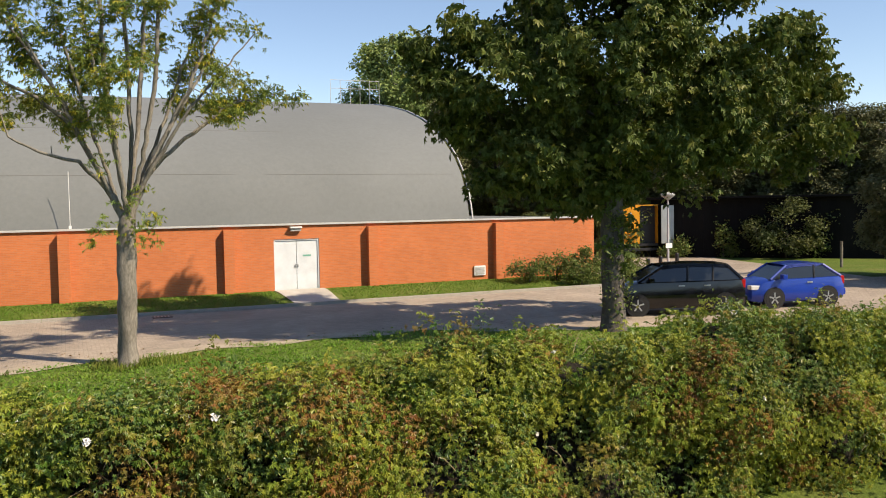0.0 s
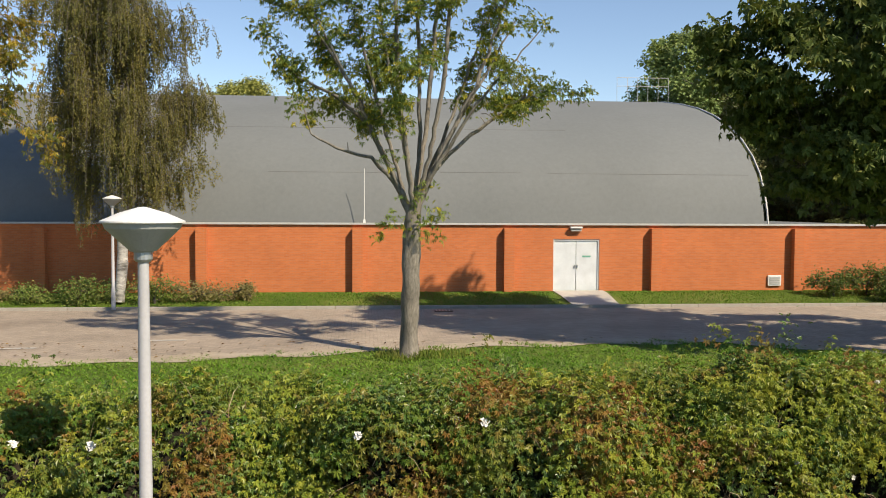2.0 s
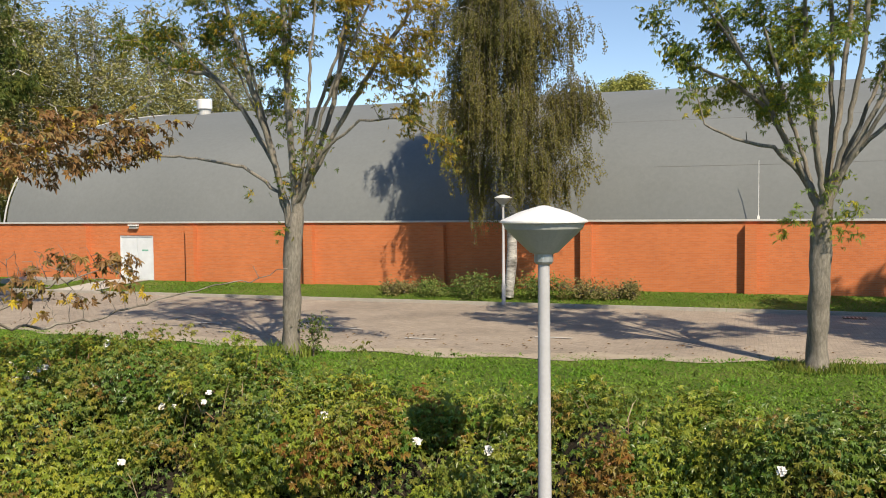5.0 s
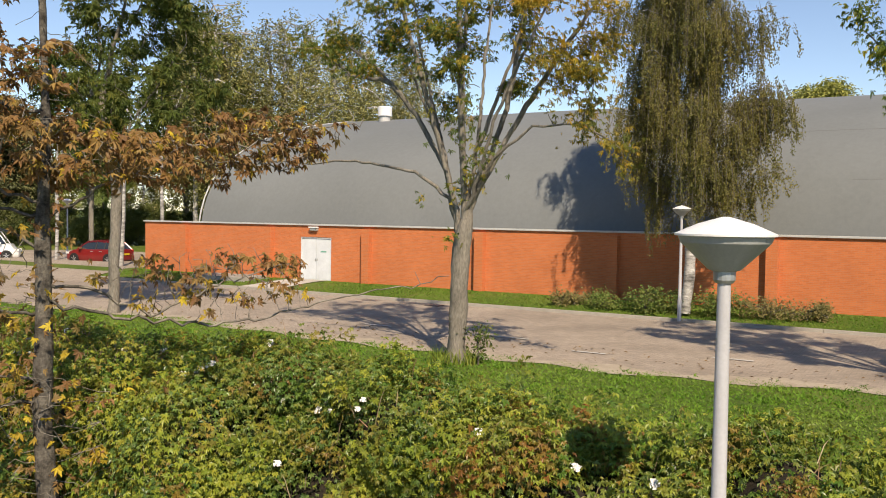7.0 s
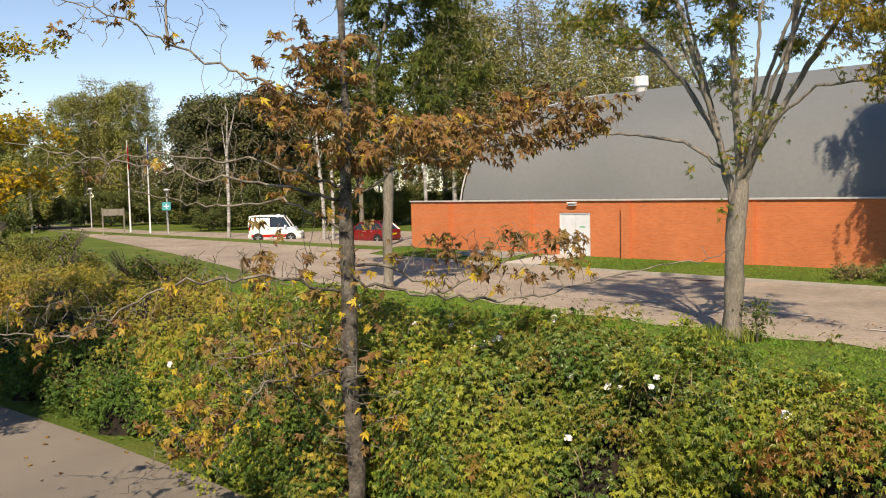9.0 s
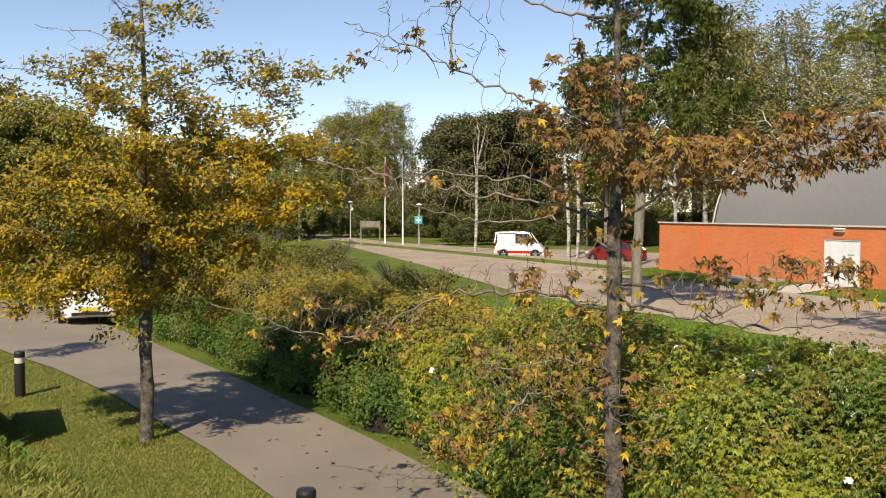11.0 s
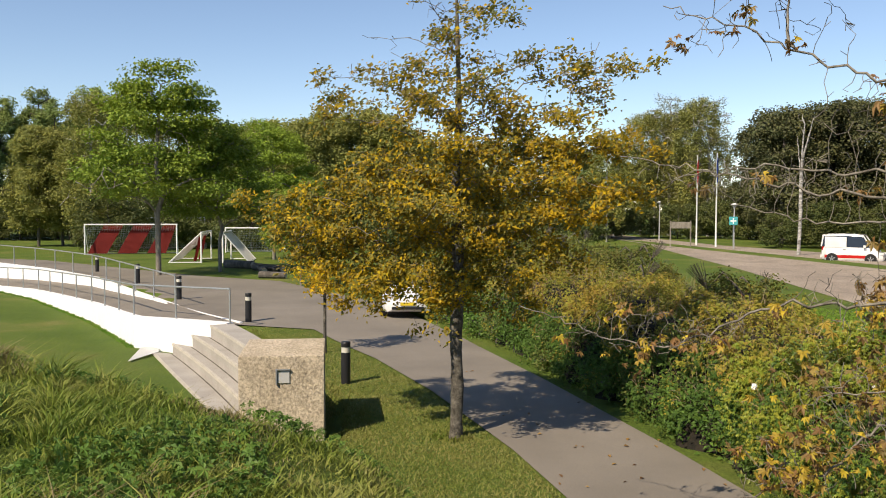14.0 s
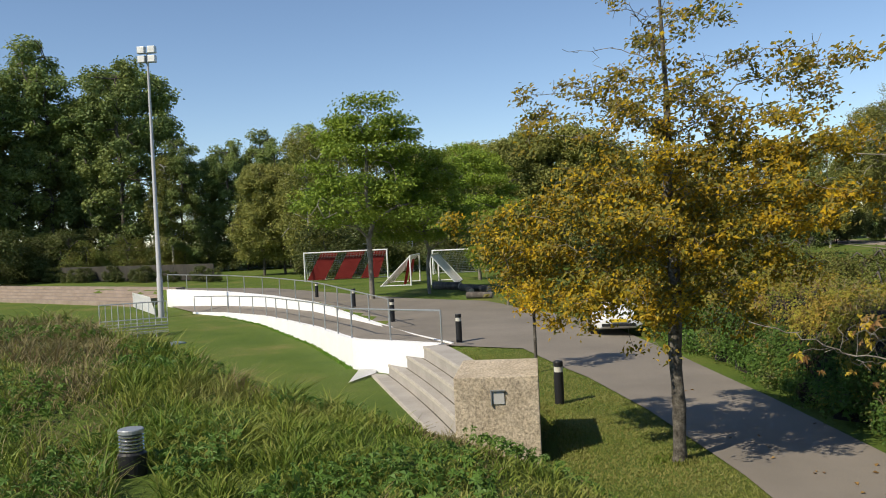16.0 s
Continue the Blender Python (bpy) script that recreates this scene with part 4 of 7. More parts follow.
full_tree("ash tree with upright pale limbs and yellowing leaves", -10.15, 18.6, 0.35, [(0, 0, 0), (0.05, 0, 1.6), (0.12, 0, 2.7), (0.22, 0, 3.3)], 0.215,
          [(0.3, 0, 7.6, 2.4, 2.4, 2.0, 2.2), (2.6, 0, 6.9, 1.5, 1.4, 0.9, 1.1), (3.0, 0, 8.3, 1.8, 1.8, 1.1, 1.0), (-2.2, 0, 8.0, 2.0, 1.5, 1.2, 1.1), (0.9, -0.2, 5.5, 0.8, 0.8, 0.7, 0.8), (-3.6, 0, 7.6, 1.4, 1.0, 0.7, 0.7), (0.6, 0, 10.2, 2.4, 2.2, 1.4, 1.4), (0.6, 0, 12.3, 2.4, 2.2, 1.3, 1.2)],
          620, 0.22, M_BARK, M_ASH, 12500, 0.115, 12, 0.15, 2.4, 0.42, 0.010, per=22, leaflets=5, hang=0.6, leaf_r=0.026, girth=(0.055, 0.012), wander=0.014,
          second=(M_ASHYELLOW, lambda p, r: (p[:, 0] > 2.0) | (r.random(len(p)) < 0.25)),
          leaf_keep=lambda p, r: not (p[0] < -0.9 and p[2] < 6.2) and r.random() < 0.85,
          extra=[[(0.1, 0, 2.9), (-0.3, 0.1, 3.9), (-1.2, 0, 4.55), (-3.0, 0, 4.85), (-4.6, 0, 4.8), (-6.4, 0.1, 4.95)], [(0.2, 0, 3.3), (0.0, 0.2, 5.0), (-0.1, 0.3, 7.2), (0.1, 0.3, 10)], [(0.0, 0, 3.2), (-0.35, 0, 4.6), (-1.2, 0, 5.9), (-2.4, 0, 7.2), (-3.8, 0, 8.0)], [(0.2, 0, 3.3), (0.5, 0, 5.2), (0.7, 0, 7.4), (1.0, 0.1, 10.4)], [(0.3, 0, 3.6), (1.0, -0.2, 4.8), (2.0, -0.2, 5.5), (3.2, -0.2, 5.5), (4.1, -0.2, 4.9)], [(0.3, 0, 3.7), (1.1, 0.2, 5.2), (2.2, 0.2, 6.8), (3.6, 0.2, 8.6)], [(-0.2, 0, 4.2), (-0.7, 0.2, 5.6), (-1.2, 0.2, 7.4), (-1.6, 0.2, 9.6)], [(0.5, 0, 5.0), (1.4, -0.1, 7.0), (2.0, -0.1, 9.4)], [(-2.0, 0, 6.8), (-3.2, 0, 7.0), (-4.8, 0, 8.2)], [(0.1, 0, 3.2), (-0.5, -0.4, 5.8), (-1.4, -0.5, 8.6), (-2.2, -0.5, 10.8)], [(0.2, 0, 3.4), (0.3, -0.5, 6.2), (0.3, -0.7, 10.8)], [(0.3, 0, 3.6), (1.0, 0.5, 6.0), (1.7, 0.7, 10.2)], [(0.3, -0.1, 3.6), (1.3, -0.6, 5.8), (2.7, -0.7, 8.4)], [(0.0, 0.1, 3.2), (-0.9, 0.4, 5.6), (-2.6, 0.5, 8.8)]],
          sprouts=((0.1, -0.25, 4.1, 0.2, 46), (0.5, -0.25, 4.5, 0.2, 46), (0.7, -0.3, 5.0, 0.3, 81), (-0.1, -0.2, 3.0, 0.13, 21), (0.2, -0.3, 5.6, 0.25, 54), (3.2, 0, 5.5, 0.3, 54), (3.9, 0, 5.0, 0.25, 57), (4.1, 0, 4.5, 0.15, 28), (3.6, 0, 6.0, 0.3, 46), (-1.0, -0.1, 3.95, 0.12, 12)))
full_tree("broad dark green ash tree with an ivy-clad trunk", 14.3, 19.2, 0.33, [(0, 0, 0), (0, 0, 2.0), (-0.02, 0, 3.6), (0.1, 0, 6)], 0.32,
          [(0.6, 0, 7.4, 5.4, 4.4, 3.6, 4), (4.6, 0, 6.6, 4.2, 3.2, 2.3, 2), (-3.6, 0, 7.2, 2.6, 2.4, 2.4, 1.6), (-2.6, 0, 5.0, 1.9, 1.8, 1.3, 0.9), (6.0, 0, 5.4, 2.6, 2.2, 1.4, 0.9), (1.0, 0, 10.8, 4.2, 3.6, 1.9, 1.5), (0.6, -0.6, 4.9, 2.2, 1.8, 0.9, 0.7), (0.5, 0, 13.4, 5.2, 4.6, 2.4, 3.0), (-2.5, 0, 11.5, 3.2, 3.0, 2.0, 1.5), (-5.0, 0, 6.7, 1.0, 1.2, 0.9, 0.8), (-3.8, 0, 5.3, 1.0, 1.0, 0.7, 0.6)],
          1600, 0.3, M_BARKDARK, M_DARKLEAF, 64000, 0.175, 13, 0.26, 3.0, 0.65, leaf_r=0.05, per=60, leaflets=5, blade=0.5, hang=0.5,
          sprouts=((0.3, -0.35, 2.9, 0.25, 30), (-0.3, -0.3, 2.4, 0.2, 20), (0.25, -0.3, 1.7, 0.2, 20), (-1.4, -0.4, 3.7, 0.3, 40), (2.6, -0.4, 3.9, 0.35, 45), (-3.4, -0.3, 4.3, 0.4, 50)))
full_tree("kerbside ash tree with brown and green leaves", -24.6, 20.4, 0.35, [(0, 0, 0), (0.05, 0, 2.2), (0.2, 0, 4.5)], 0.26,
          [(0.2, 0, 7.5, 2.6, 2.6, 2.6, 3), (1.0, 0.5, 10.5, 2.6, 2.4, 2.0, 2), (-1.0, 0, 6.0, 1.6, 1.5, 1.2, 1), (0, 0, 13, 3.4, 3.0, 2.6, 3), (2.6, 0.5, 7.6, 1.8, 1.8, 1.4, 1)],
          600, 0.28, M_BARK, M_DARKLEAF, 9000, 0.22, 14, 0.24, 2.6, 0.6, leaflets=5, per=30)

# the two young oaks by the path
M_OAKBARK = surface("lichened_oak_bark", (0.03, 0.025, 0.02), (0.23, 0.21, 0.175), 9.0, 34, 0.92, 1.0, 0.02, speck=0.75)
M_TWIG = surface("lichened_twigs", (0.09, 0.075, 0.06), (0.34, 0.31, 0.26), 5.0, 40, 0.9, 0.5, 0.01, speck=0.4)


def across(lat, depth, z):
    """A place round the bare oak: to the right of its view line, away along it, and up."""
    return (0.6 * lat - 0.8 * depth, 0.8 * lat + 0.6 * depth, z)


def mass(lat, z, r, rz, w):
    return (*across(lat, 0, z), r * 0.75, r * 0.85, rz, w)


def oak_keep(p, r):
    lat = 0.6 * p[0] + 0.8 * p[1]
    if p[2] > 5.3 and lat < -0.7:
        q = 0.12
    elif p[2] > 5.6:
        q = 0.6
    elif lat < -1.0 and p[2] > 3.3:
        q = 0.06
    elif p[2] > 3.9 and lat > -0.9:
        q = 1.0
    elif lat < -2.0:
        q = 0.3
    else:
        q = 0.22
    return r.random() < q


full_tree("young oak with long bare branches and withered brown leaves", -7.83, 6.19, 0.05, [(0, 0, 0), (0.03, 0.02, 0.8), (-0.02, 0, 1.7), (0.03, -0.02, 2.6), (-0.02, 0, 3.6), (0.03, 0.02, 4.6), (-0.01, 0, 6.0), (0.02, 0, 8.2)], 0.098,
          [mass(0.9, 4.35, 1.7, 0.35, 3.0), mass(2.2, 4.6, 1.3, 0.35, 1.5), mass(-0.5, 4.75, 1.3, 0.6, 1.8), mass(-2.0, 4.15, 1.5, 0.3, 2.0), mass(-2.0, 5.75, 1.2, 0.55, 0.7), mass(-0.2, 5.3, 0.9, 0.5, 0.7), mass(-3.0, 2.6, 1.4, 0.3, 1.2), mass(-0.8, 3.0, 1.2, 0.35, 1.7), mass(-0.7, 2.1, 1.2, 0.6, 1.8), mass(1.6, 3.1, 1.3, 0.4, 2.0), mass(0, 6.8, 1.2, 1.0, 1.0), mass(0.2, 1.5, 0.9, 0.6, 1), mass(-1.7, 1.2, 0.8, 0.5, 0.6)],
          3700, 0.10, M_OAKBARK, M_BROWNLEAF, 3500, 0.085, 15, 0.06, 1.3, 0.12, 0.0034, leaf_r=0.0075, leaflets=5, blade=0.4, per=7, limb=0.45, girth=(0.018, 0.005), twig_mat=M_TWIG, leaf_keep=oak_keep, wander=0.022,
          second=(M_GOLDDULL, lambda p, r: (r.random(len(p)) < np.where(p[:, 2] < 3.0, 0.5, 0.1))),
          extra=[[across(0, 0, 4.75), across(-0.5, 0, 4.9), across(-1.0, 0.05, 5.1), across(-1.8, 0, 5.4), across(-2.3, 0, 5.72), across(-3.1, 0, 5.98)],
                 [across(-1.75, 0, 5.4), across(-1.85, 0.1, 5.8), across(-1.7, 0.1, 6.3)],
                 [across(0, 0, 5.9), across(-0.5, -0.1, 5.95), across(-1.2, -0.1, 6.2), across(-1.9, -0.1, 6.5)],
                 [across(0, 0, 3.75), across(-1.0, 0.1, 3.98), across(-1.9, 0.1, 4.1), across(-2.9, 0.2, 4.3), across(-3.5, 0.2, 4.45)],
                 [across(0, 0, 3.9), across(-0.8, -0.3, 4.15), across(-1.8, -0.4, 4.25), across(-2.7, -0.5, 4.2)],
                 [across(0, 0, 3.45), across(-0.7, 0.5, 3.75), across(-1.6, 0.7, 3.7), across(-2.4, 0.8, 3.9)],
                 [across(0, 0, 2.75), across(-0.9, 0, 2.95), across(-1.8, 0, 2.92), across(-2.5, 0, 2.58), across(-3.1, 0.05, 2.36), across(-3.6, 0.1, 2.42), across(-4.7, 0.1, 2.72)],
                 [across(0, 0, 1.9), across(-0.9, 0, 1.8), across(-1.4, 0.05, 1.25), across(-2.6, 0.1, 0.62)],
                 [across(0, 0, 2.1), across(-0.6, -0.3, 2.25), across(-1.4, -0.4, 2.1)],
                 [across(0, 0, 3.7), across(0.6, 0.2, 4.1), across(1.9, 0.2, 4.35), across(2.6, 0.1, 4.3)],
                 [across(0, 0, 3.1), across(0.5, 0, 3.0), across(1.0, 0, 2.72), across(1.7, -0.1, 3.05), across(2.4, -0.1, 3.25)],
                 [across(0, 0, 2.9), across(0.9, -0.1, 2.7), across(1.7, 0, 2.6), across(2.3, 0, 2.68), across(3.3, 0, 2.9), across(4.05, 0, 3.0), across(4.4, 0, 3.12)],
                 [across(4.0, 0, 2.99), across(4.0, 0.03, 3.15)],
                 [across(0, 0, 4.2), across(0.9, -0.2, 4.55), across(1.8, -0.2, 4.5), across(3.3, -0.2, 4.85)]], lift=0.02,
          sprouts=[(*across(lat, -0.08, z), r_, n_ // 3) for lat, z, r_, n_ in ((0.02, 4.6, 0.16, 70), (-0.05, 4.1, 0.16, 70), (0.05, 3.6, 0.15, 60), (0, 3.1, 0.16, 70), (0.04, 2.7, 0.16, 70), (-0.05, 2.2, 0.2, 90), (0.15, 1.9, 0.2, 70), (-0.5, 2.35, 0.32, 230), (-0.9, 2.2, 0.32, 190), (-1.4, 2.0, 0.3, 110), (-1.2, 1.6, 0.26, 90), (-0.4, 1.6, 0.28, 110), (0.5, 1.9, 0.24, 70), (-3.4, 2.4, 0.2, 20), (-2.6, 2.6, 0.15, 12), (-4.2, 2.6, 0.15, 12), (0.3, 1.3, 0.15, 30))])


def beside(lat, depth, z):
    return (0.2 * lat - 0.98 * depth, 0.98 * lat + 0.2 * depth, z)


def golden_oak():
    """Tiers of level limbs round a slim stem, widest at a third of the height, with longer arms higher up."""
    r = random.Random(8)
    limbs, masses = [], []
    zs, left, right = (1.9, 2.5, 3.4, 4.2, 5.0, 5.9, 6.6, 7.6, 8.5), (1.5, 2.4, 3.3, 3.6, 2.1, 2.6, 1.8, 1.2, 0.5), (0.9, 1.4, 2.4, 2.9, 3.2, 2.4, 2.4, 1.6, 0.6)
    arms = [(2.3 + 6.2 * (i / 52) ** 1.05, 137.5 * i + r.uniform(-20, 20), r.uniform(0.6, 1.0)) for i in range(52)]
    arms += [(5.9, 90 + 88, 1.0), (4.75, 3, 1.0), (6.0, -2, 1.15), (3.9, 180, 1.0), (3.2, 176, 1.0), (4.2, 8, 1.0), (3.0, 10, 1.0)]
    for z, deg, share in arms:
        c, s = math.cos(radians(deg)), math.sin(radians(deg))
        z1 = z + r.uniform(-0.1, 0.25)
        wide = float(np.interp(z1, zs, right if c > 0 else left))
        length = share * math.hypot(wide * c, 0.85 * wide * s)
        at = lambda f, dz: beside(length * f * c, length * f * s, dz)
        start = z - 0.35 * length * 0.45
        limbs.append([(0, 0, max(start, 1.7)), at(0.35, z - 0.08), at(0.7, z1), at(1.0, z1 - (0.25 if z < 4 else -0.05))])
        for f, k in ((0.25, 0.6), (0.5, 0.8), (0.75, 1.0), (0.95, 0.7)):
            x, y, q = at(f, z1)
            masses.append((x, y, q, 0.26 * length + 0.12, 0.26 * length + 0.12, 0.3, k * (1 if z < 5.2 else 0.6)))
        if z < 3.2:
            x, y, q = at(0.85, z1 - 0.45)
            masses.append((x, y, q, 0.4, 0.4, 0.4, 0.5))
    for lat, z, r1, rz, w in ((1.2, 4.95, 1.0, 0.55, 12), (2.4, 4.9, 0.9, 0.3, 9), (0.6, 5.5, 0.9, 0.4, 7), (2.0, 6.15, 1.0, 0.18, 6), (-0.8, 4.1, 1.2, 0.5, 8), (-1.0, 2.7, 1.2, 0.4, 8), (0.5, 3.3, 1.2, 0.5, 7), (-2.6, 3.7, 0.9, 0.3, 6)):
        masses.append((*beside(lat, 0, z), r1, r1, rz, w))
    return limbs, masses


g_limbs, g_masses = golden_oak()
full_tree("young oak with golden yellow autumn leaves beside the path", -15.4, 2.4, 0.0, [(0, 0, 0), (0.03, 0.03, 0.9), (0.0, -0.01, 1.8), (0.04, 0.04, 2.8), (-0.02, -0.02, 4.2), (0.05, 0.03, 5.8), (0, -0.05, 8.8)], 0.105,
          g_masses, 2600, 0.15, M_OAKBARK, M_GOLD, 45000, 0.088, 16, 0.105, 1.5, 0.2, 0.004, leaf_r=0.0125, limb=0.65, twig_mat=M_TWIG, hang=0.6, flat=0.1, sunward=(0.55, -0.55, 0.45), lift=0.0, extra=g_limbs, per=34,
          second=(M_OLIVEOAK, lambda p, r: r.random(len(p)) < np.where(p[:, 2] > 5.7, 0.75, np.where((p[:, 1] < -0.3) & (p[:, 2] > 3.0), 0.55, np.where(p[:, 0] ** 2 + p[:, 1] ** 2 < 1.6, 0.5, 0.22)))),
          leaf_keep=lambda p, r: r.random() < np.interp(p[2], (2.0, 3.0, 4.6, 5.6, 6.2, 7.0, 8.0), (0.9, 1.0, 1.0, 0.8, 0.4, 0.28, 0.2)))
full_tree("thin oak sapling with golden leaves at the path's bend", -24.5, 0.1, 0.0, [(0, 0, 0), (0.03, 0, 1.6), (0, 0.03, 3.0)], 0.055,
          [(0, 0, 2.3, 0.8, 0.8, 0.9, 1), (0, 0, 3.0, 0.6, 0.6, 0.5, 0.5)], 130, 0.16, M_OAKBARK, M_GOLD, 1500, 0.12, 17, 0.12, 1.5, 0.25, 0.004, leaf_r=0.012, hang=0.6, per=14)


def weeping_birch(label, x, y, z, h, boughs, seed, per=80):
    """Arching boughs (lateral end, depth end, height at the tip, length of the tails, number of tails) with tassels that hang from them."""
    rng = np.random.default_rng(seed)
    t = thing("tree", x, y, z)
    tagged(t, label, "tree")
    stem = [np.array((0.1 * math.sin(0.5 * q) + 0.02 * q, 0.06 * math.sin(0.8 * q), q)) for q in np.linspace(0, h, 34)]
    nodes, par = list(stem), list(range(-1, 33))
    src, length, out = [], [], []
    for ex, ey, ez, drop, n in boughs:
        ex, n = ex * 1.1, int(n * 1.35)
        z0 = max(2.5, ez - 0.75 * math.hypot(ex, ey) - 0.3)
        prev = min(range(34), key=lambda i: abs(stem[i][2] - z0))
        p0, way = nodes[prev], []
        for q in np.linspace(0, 1, 12)[1:]:
            p = p0 + (np.array((ex, ey, ez)) - p0) * (q, q, math.sin(q * 1.75) / math.sin(1.75)) + rng.normal(0, 0.04, 3)
            nodes.append(p)
            par.append(prev)
            prev = len(nodes) - 1
            way.append(p)
        f = rng.uniform(0.22, 1.0, n) ** 0.8
        way = np.array(way)
        g = np.stack([np.interp(f, np.linspace(0, 1, 11), way[:, k]) for k in range(3)], 1)
        src.append(g + rng.normal(0, 0.20, (n, 3)) * (1, 1.2, 0.8))
        tuft = 0.45 + 0.75 * (0.5 + 0.5 * np.sin(9 * f + ex * 5))
        length.append(drop * tuft * rng.uniform(0.45, 1.1, n))
        out.append(np.tile(np.array((ex, ey)) / (math.hypot(ex, ey) + 1e-6), (n, 1)))
    nodes, rad = np.array(nodes), pipe(par, 0.012, 0.19)
    mesh_object("trunk", tubes("trunk", nodes, par, rad), M_BIRCHBARK, t, "white and black peeling birch bark")
    src, length, out = np.concatenate(src), np.concatenate(length), np.concatenate(out)
    length = np.minimum(length, src[:, 2] - rng.uniform(1.9, 3.0, len(src))).clip(0.25)
    strands = len(src)
    u = rng.uniform(0.02, 1, (strands, per)) ** 0.75
    bow = 0.22 * u ** 0.5
    sway = np.stack([bow * out[:, :1] + 0.05 * np.sin(5 * u + 9 * src[:, :1]), bow * out[:, 1:] + 0.05 * np.cos(4 * u + 9 * src[:, 1:2]), -u * length[:, None]], 2)
    at = (src[:, None] + sway).reshape(-1, 3) + rng.normal(0, 0.05, (strands * per, 3))
    keep = rng.random(len(at)) < np.repeat(np.clip(length / 1.6, 0.25, 1.0), per)
    mesh_object("crown", leaf_mesh("crown", at[keep], 0.085, rng, 0.0, 1.4, 0.55), M_BIRCHLEAF, t)
    q = np.linspace(0, 1, 7)
    base = src[:, None] + np.stack([0.22 * q ** 0.5 * out[:, :1], 0.22 * q ** 0.5 * out[:, 1:], -q * length[:, None]], 2)
    ring = np.array(((0.006, 0, 0), (-0.003, 0.005, 0), (-0.003, -0.005, 0)))
    vs = (base[:, :, None] + ring).reshape(-1, 3)
    o = np.arange(strands)[:, None, None] * 21 + np.arange(6)[None, :, None] * 3
    i = np.arange(3)[None, None, :]
    fs = np.stack([o + i, o + (i + 1) % 3, o + 3 + (i + 1) % 3, o + 3 + i], 3).reshape(-1, 4)
    mesh_object("hanging_veil", quick_mesh("hanging_veil", vs, fs), M_BARKDARK, t, "thin dark hanging twigs")
    return t


brng = random.Random(24)
BOUGHS = [(2.5, -0.3, 10.3, 2.3, 26), (2.9, 0.2, 10.0, 1.9, 14), (2.6, -0.2, 7.75, 2.5, 60), (3.0, 0.3, 7.4, 2.0, 40), (2.3, 0.4, 7.9, 2.2, 40), (2.6, -0.3, 5.1, 1.5, 34), (3.0, 0.1, 4.9, 0.9, 12),
          (-1.7, -0.4, 5.6, 3.0, 30), (-1.2, 0.2, 5.2, 2.6, 26), (-2.3, 0.1, 8.2, 2.6, 44), (-2.5, -0.3, 10.8, 2.2, 40), (-3.1, 0.0, 10.9, 1.8, 16), (-1.9, 0.5, 9.4, 3.0, 50), (-2.0, -0.6, 7.0, 2.4, 40),
          (1.3, -0.9, 5.4, 2.0, 46), (0.5, -1.2, 6.2, 2.6, 56), (1.7, -0.6, 6.6, 2.6, 50), (0.9, 1.1, 4.9, 1.6, 34)]
for k in range(54):
    bz = brng.uniform(6.5, 14.6)
    wide = float(np.interp(bz, (6, 8.5, 11, 13, 15), (1.9, 1.8, 1.9, 1.5, 0.6)))
    ba = brng.uniform(0, 2 * math.pi)
    br = wide * brng.uniform(0.45, 1.0)
    BOUGHS.append((br * math.cos(ba) - 0.3, br * math.sin(ba), bz, brng.uniform(1.6, 3.4), 24))
weeping_birch("weeping birch with hanging olive-brown foliage and white trunk", -8.2, 31.4, 0.5, 15.0, BOUGHS, 24)

# ---- woods and far trees ----


def clump_tree(name, label, h, r, leaves, size, mat, bark, seed, shape=1.0, trunk_share=0.25, trunk_r=0.16, drop=0.0, tiers=0, clump=(0.26, 0.44), bunches=90):
    """A far tree: trunk and limbs, and a crown of leaf clumps with gaps between them."""
    rng = np.random.default_rng(seed)
    t = thing(name)
    tagged(t, label, "tree", group="woodland trees")
    nb = bunches
    k = np.arange(nb) / nb
    zz = h * (trunk_share + (1 - trunk_share) * rng.uniform(0.08, 0.97, nb))
    f = (zz / h - trunk_share) / (1 - trunk_share)
    env = r * np.sqrt(np.clip(np.sin(np.pi * (0.12 + 0.84 * f ** shape)), 0.05, 1))
    a = rng.uniform(0, 2 * np.pi, nb)
    rr = env * np.sqrt(rng.uniform(0.15, 1, nb)) * 0.8
    if tiers:
        zz = h * (trunk_share + 0.04 + (0.93 - trunk_share) * (np.round(f * tiers) / tiers)) + rng.normal(0, 0.12, nb)
    cen = np.stack([rr * np.cos(a), rr * np.sin(a), zz], 1)
    line = [np.array((0, 0, h * 0.9 * i / 12)) + (rng.normal(0, 0.1, 3) * (i > 3)) for i in range(13)]
    nodes, par = grow(cen + rng.normal(0, 0.3, cen.shape), line, list(range(-1, 12)), 0.7, 9, 0.6, 25, rng, 0.1)
    rad = pipe(par, 0.002 * h, trunk_r)
    mesh_object("trunk", tubes("trunk", nodes, par, rad), bark, t)
    pick = rng.choice(nb, leaves)
    v = rng.normal(size=(leaves, 3))
    v /= np.linalg.norm(v, axis=1)[:, None]
    v *= (rng.uniform(0, 1, leaves) ** 0.45)[:, None]
    cs = (r * rng.uniform(*clump, nb))[pick][:, None]
    at = cen[pick] + v * cs * (1, 1, 0.42 if tiers else 0.75) + rng.normal(0, 0.1, (leaves, 3))
    at[:, 2] -= drop * rng.uniform(0, 1, leaves) ** 2
    at[:, 2] = np.maximum(at[:, 2], 0.2)
    fac = v * (1, 1, 0.6) + (0, 0, 0.5)
    mesh_object("crown", leaf_mesh("crown", at, size, rng, 0.5, 0.3, 0.7, 0.25, fac), mat, t)
    return t


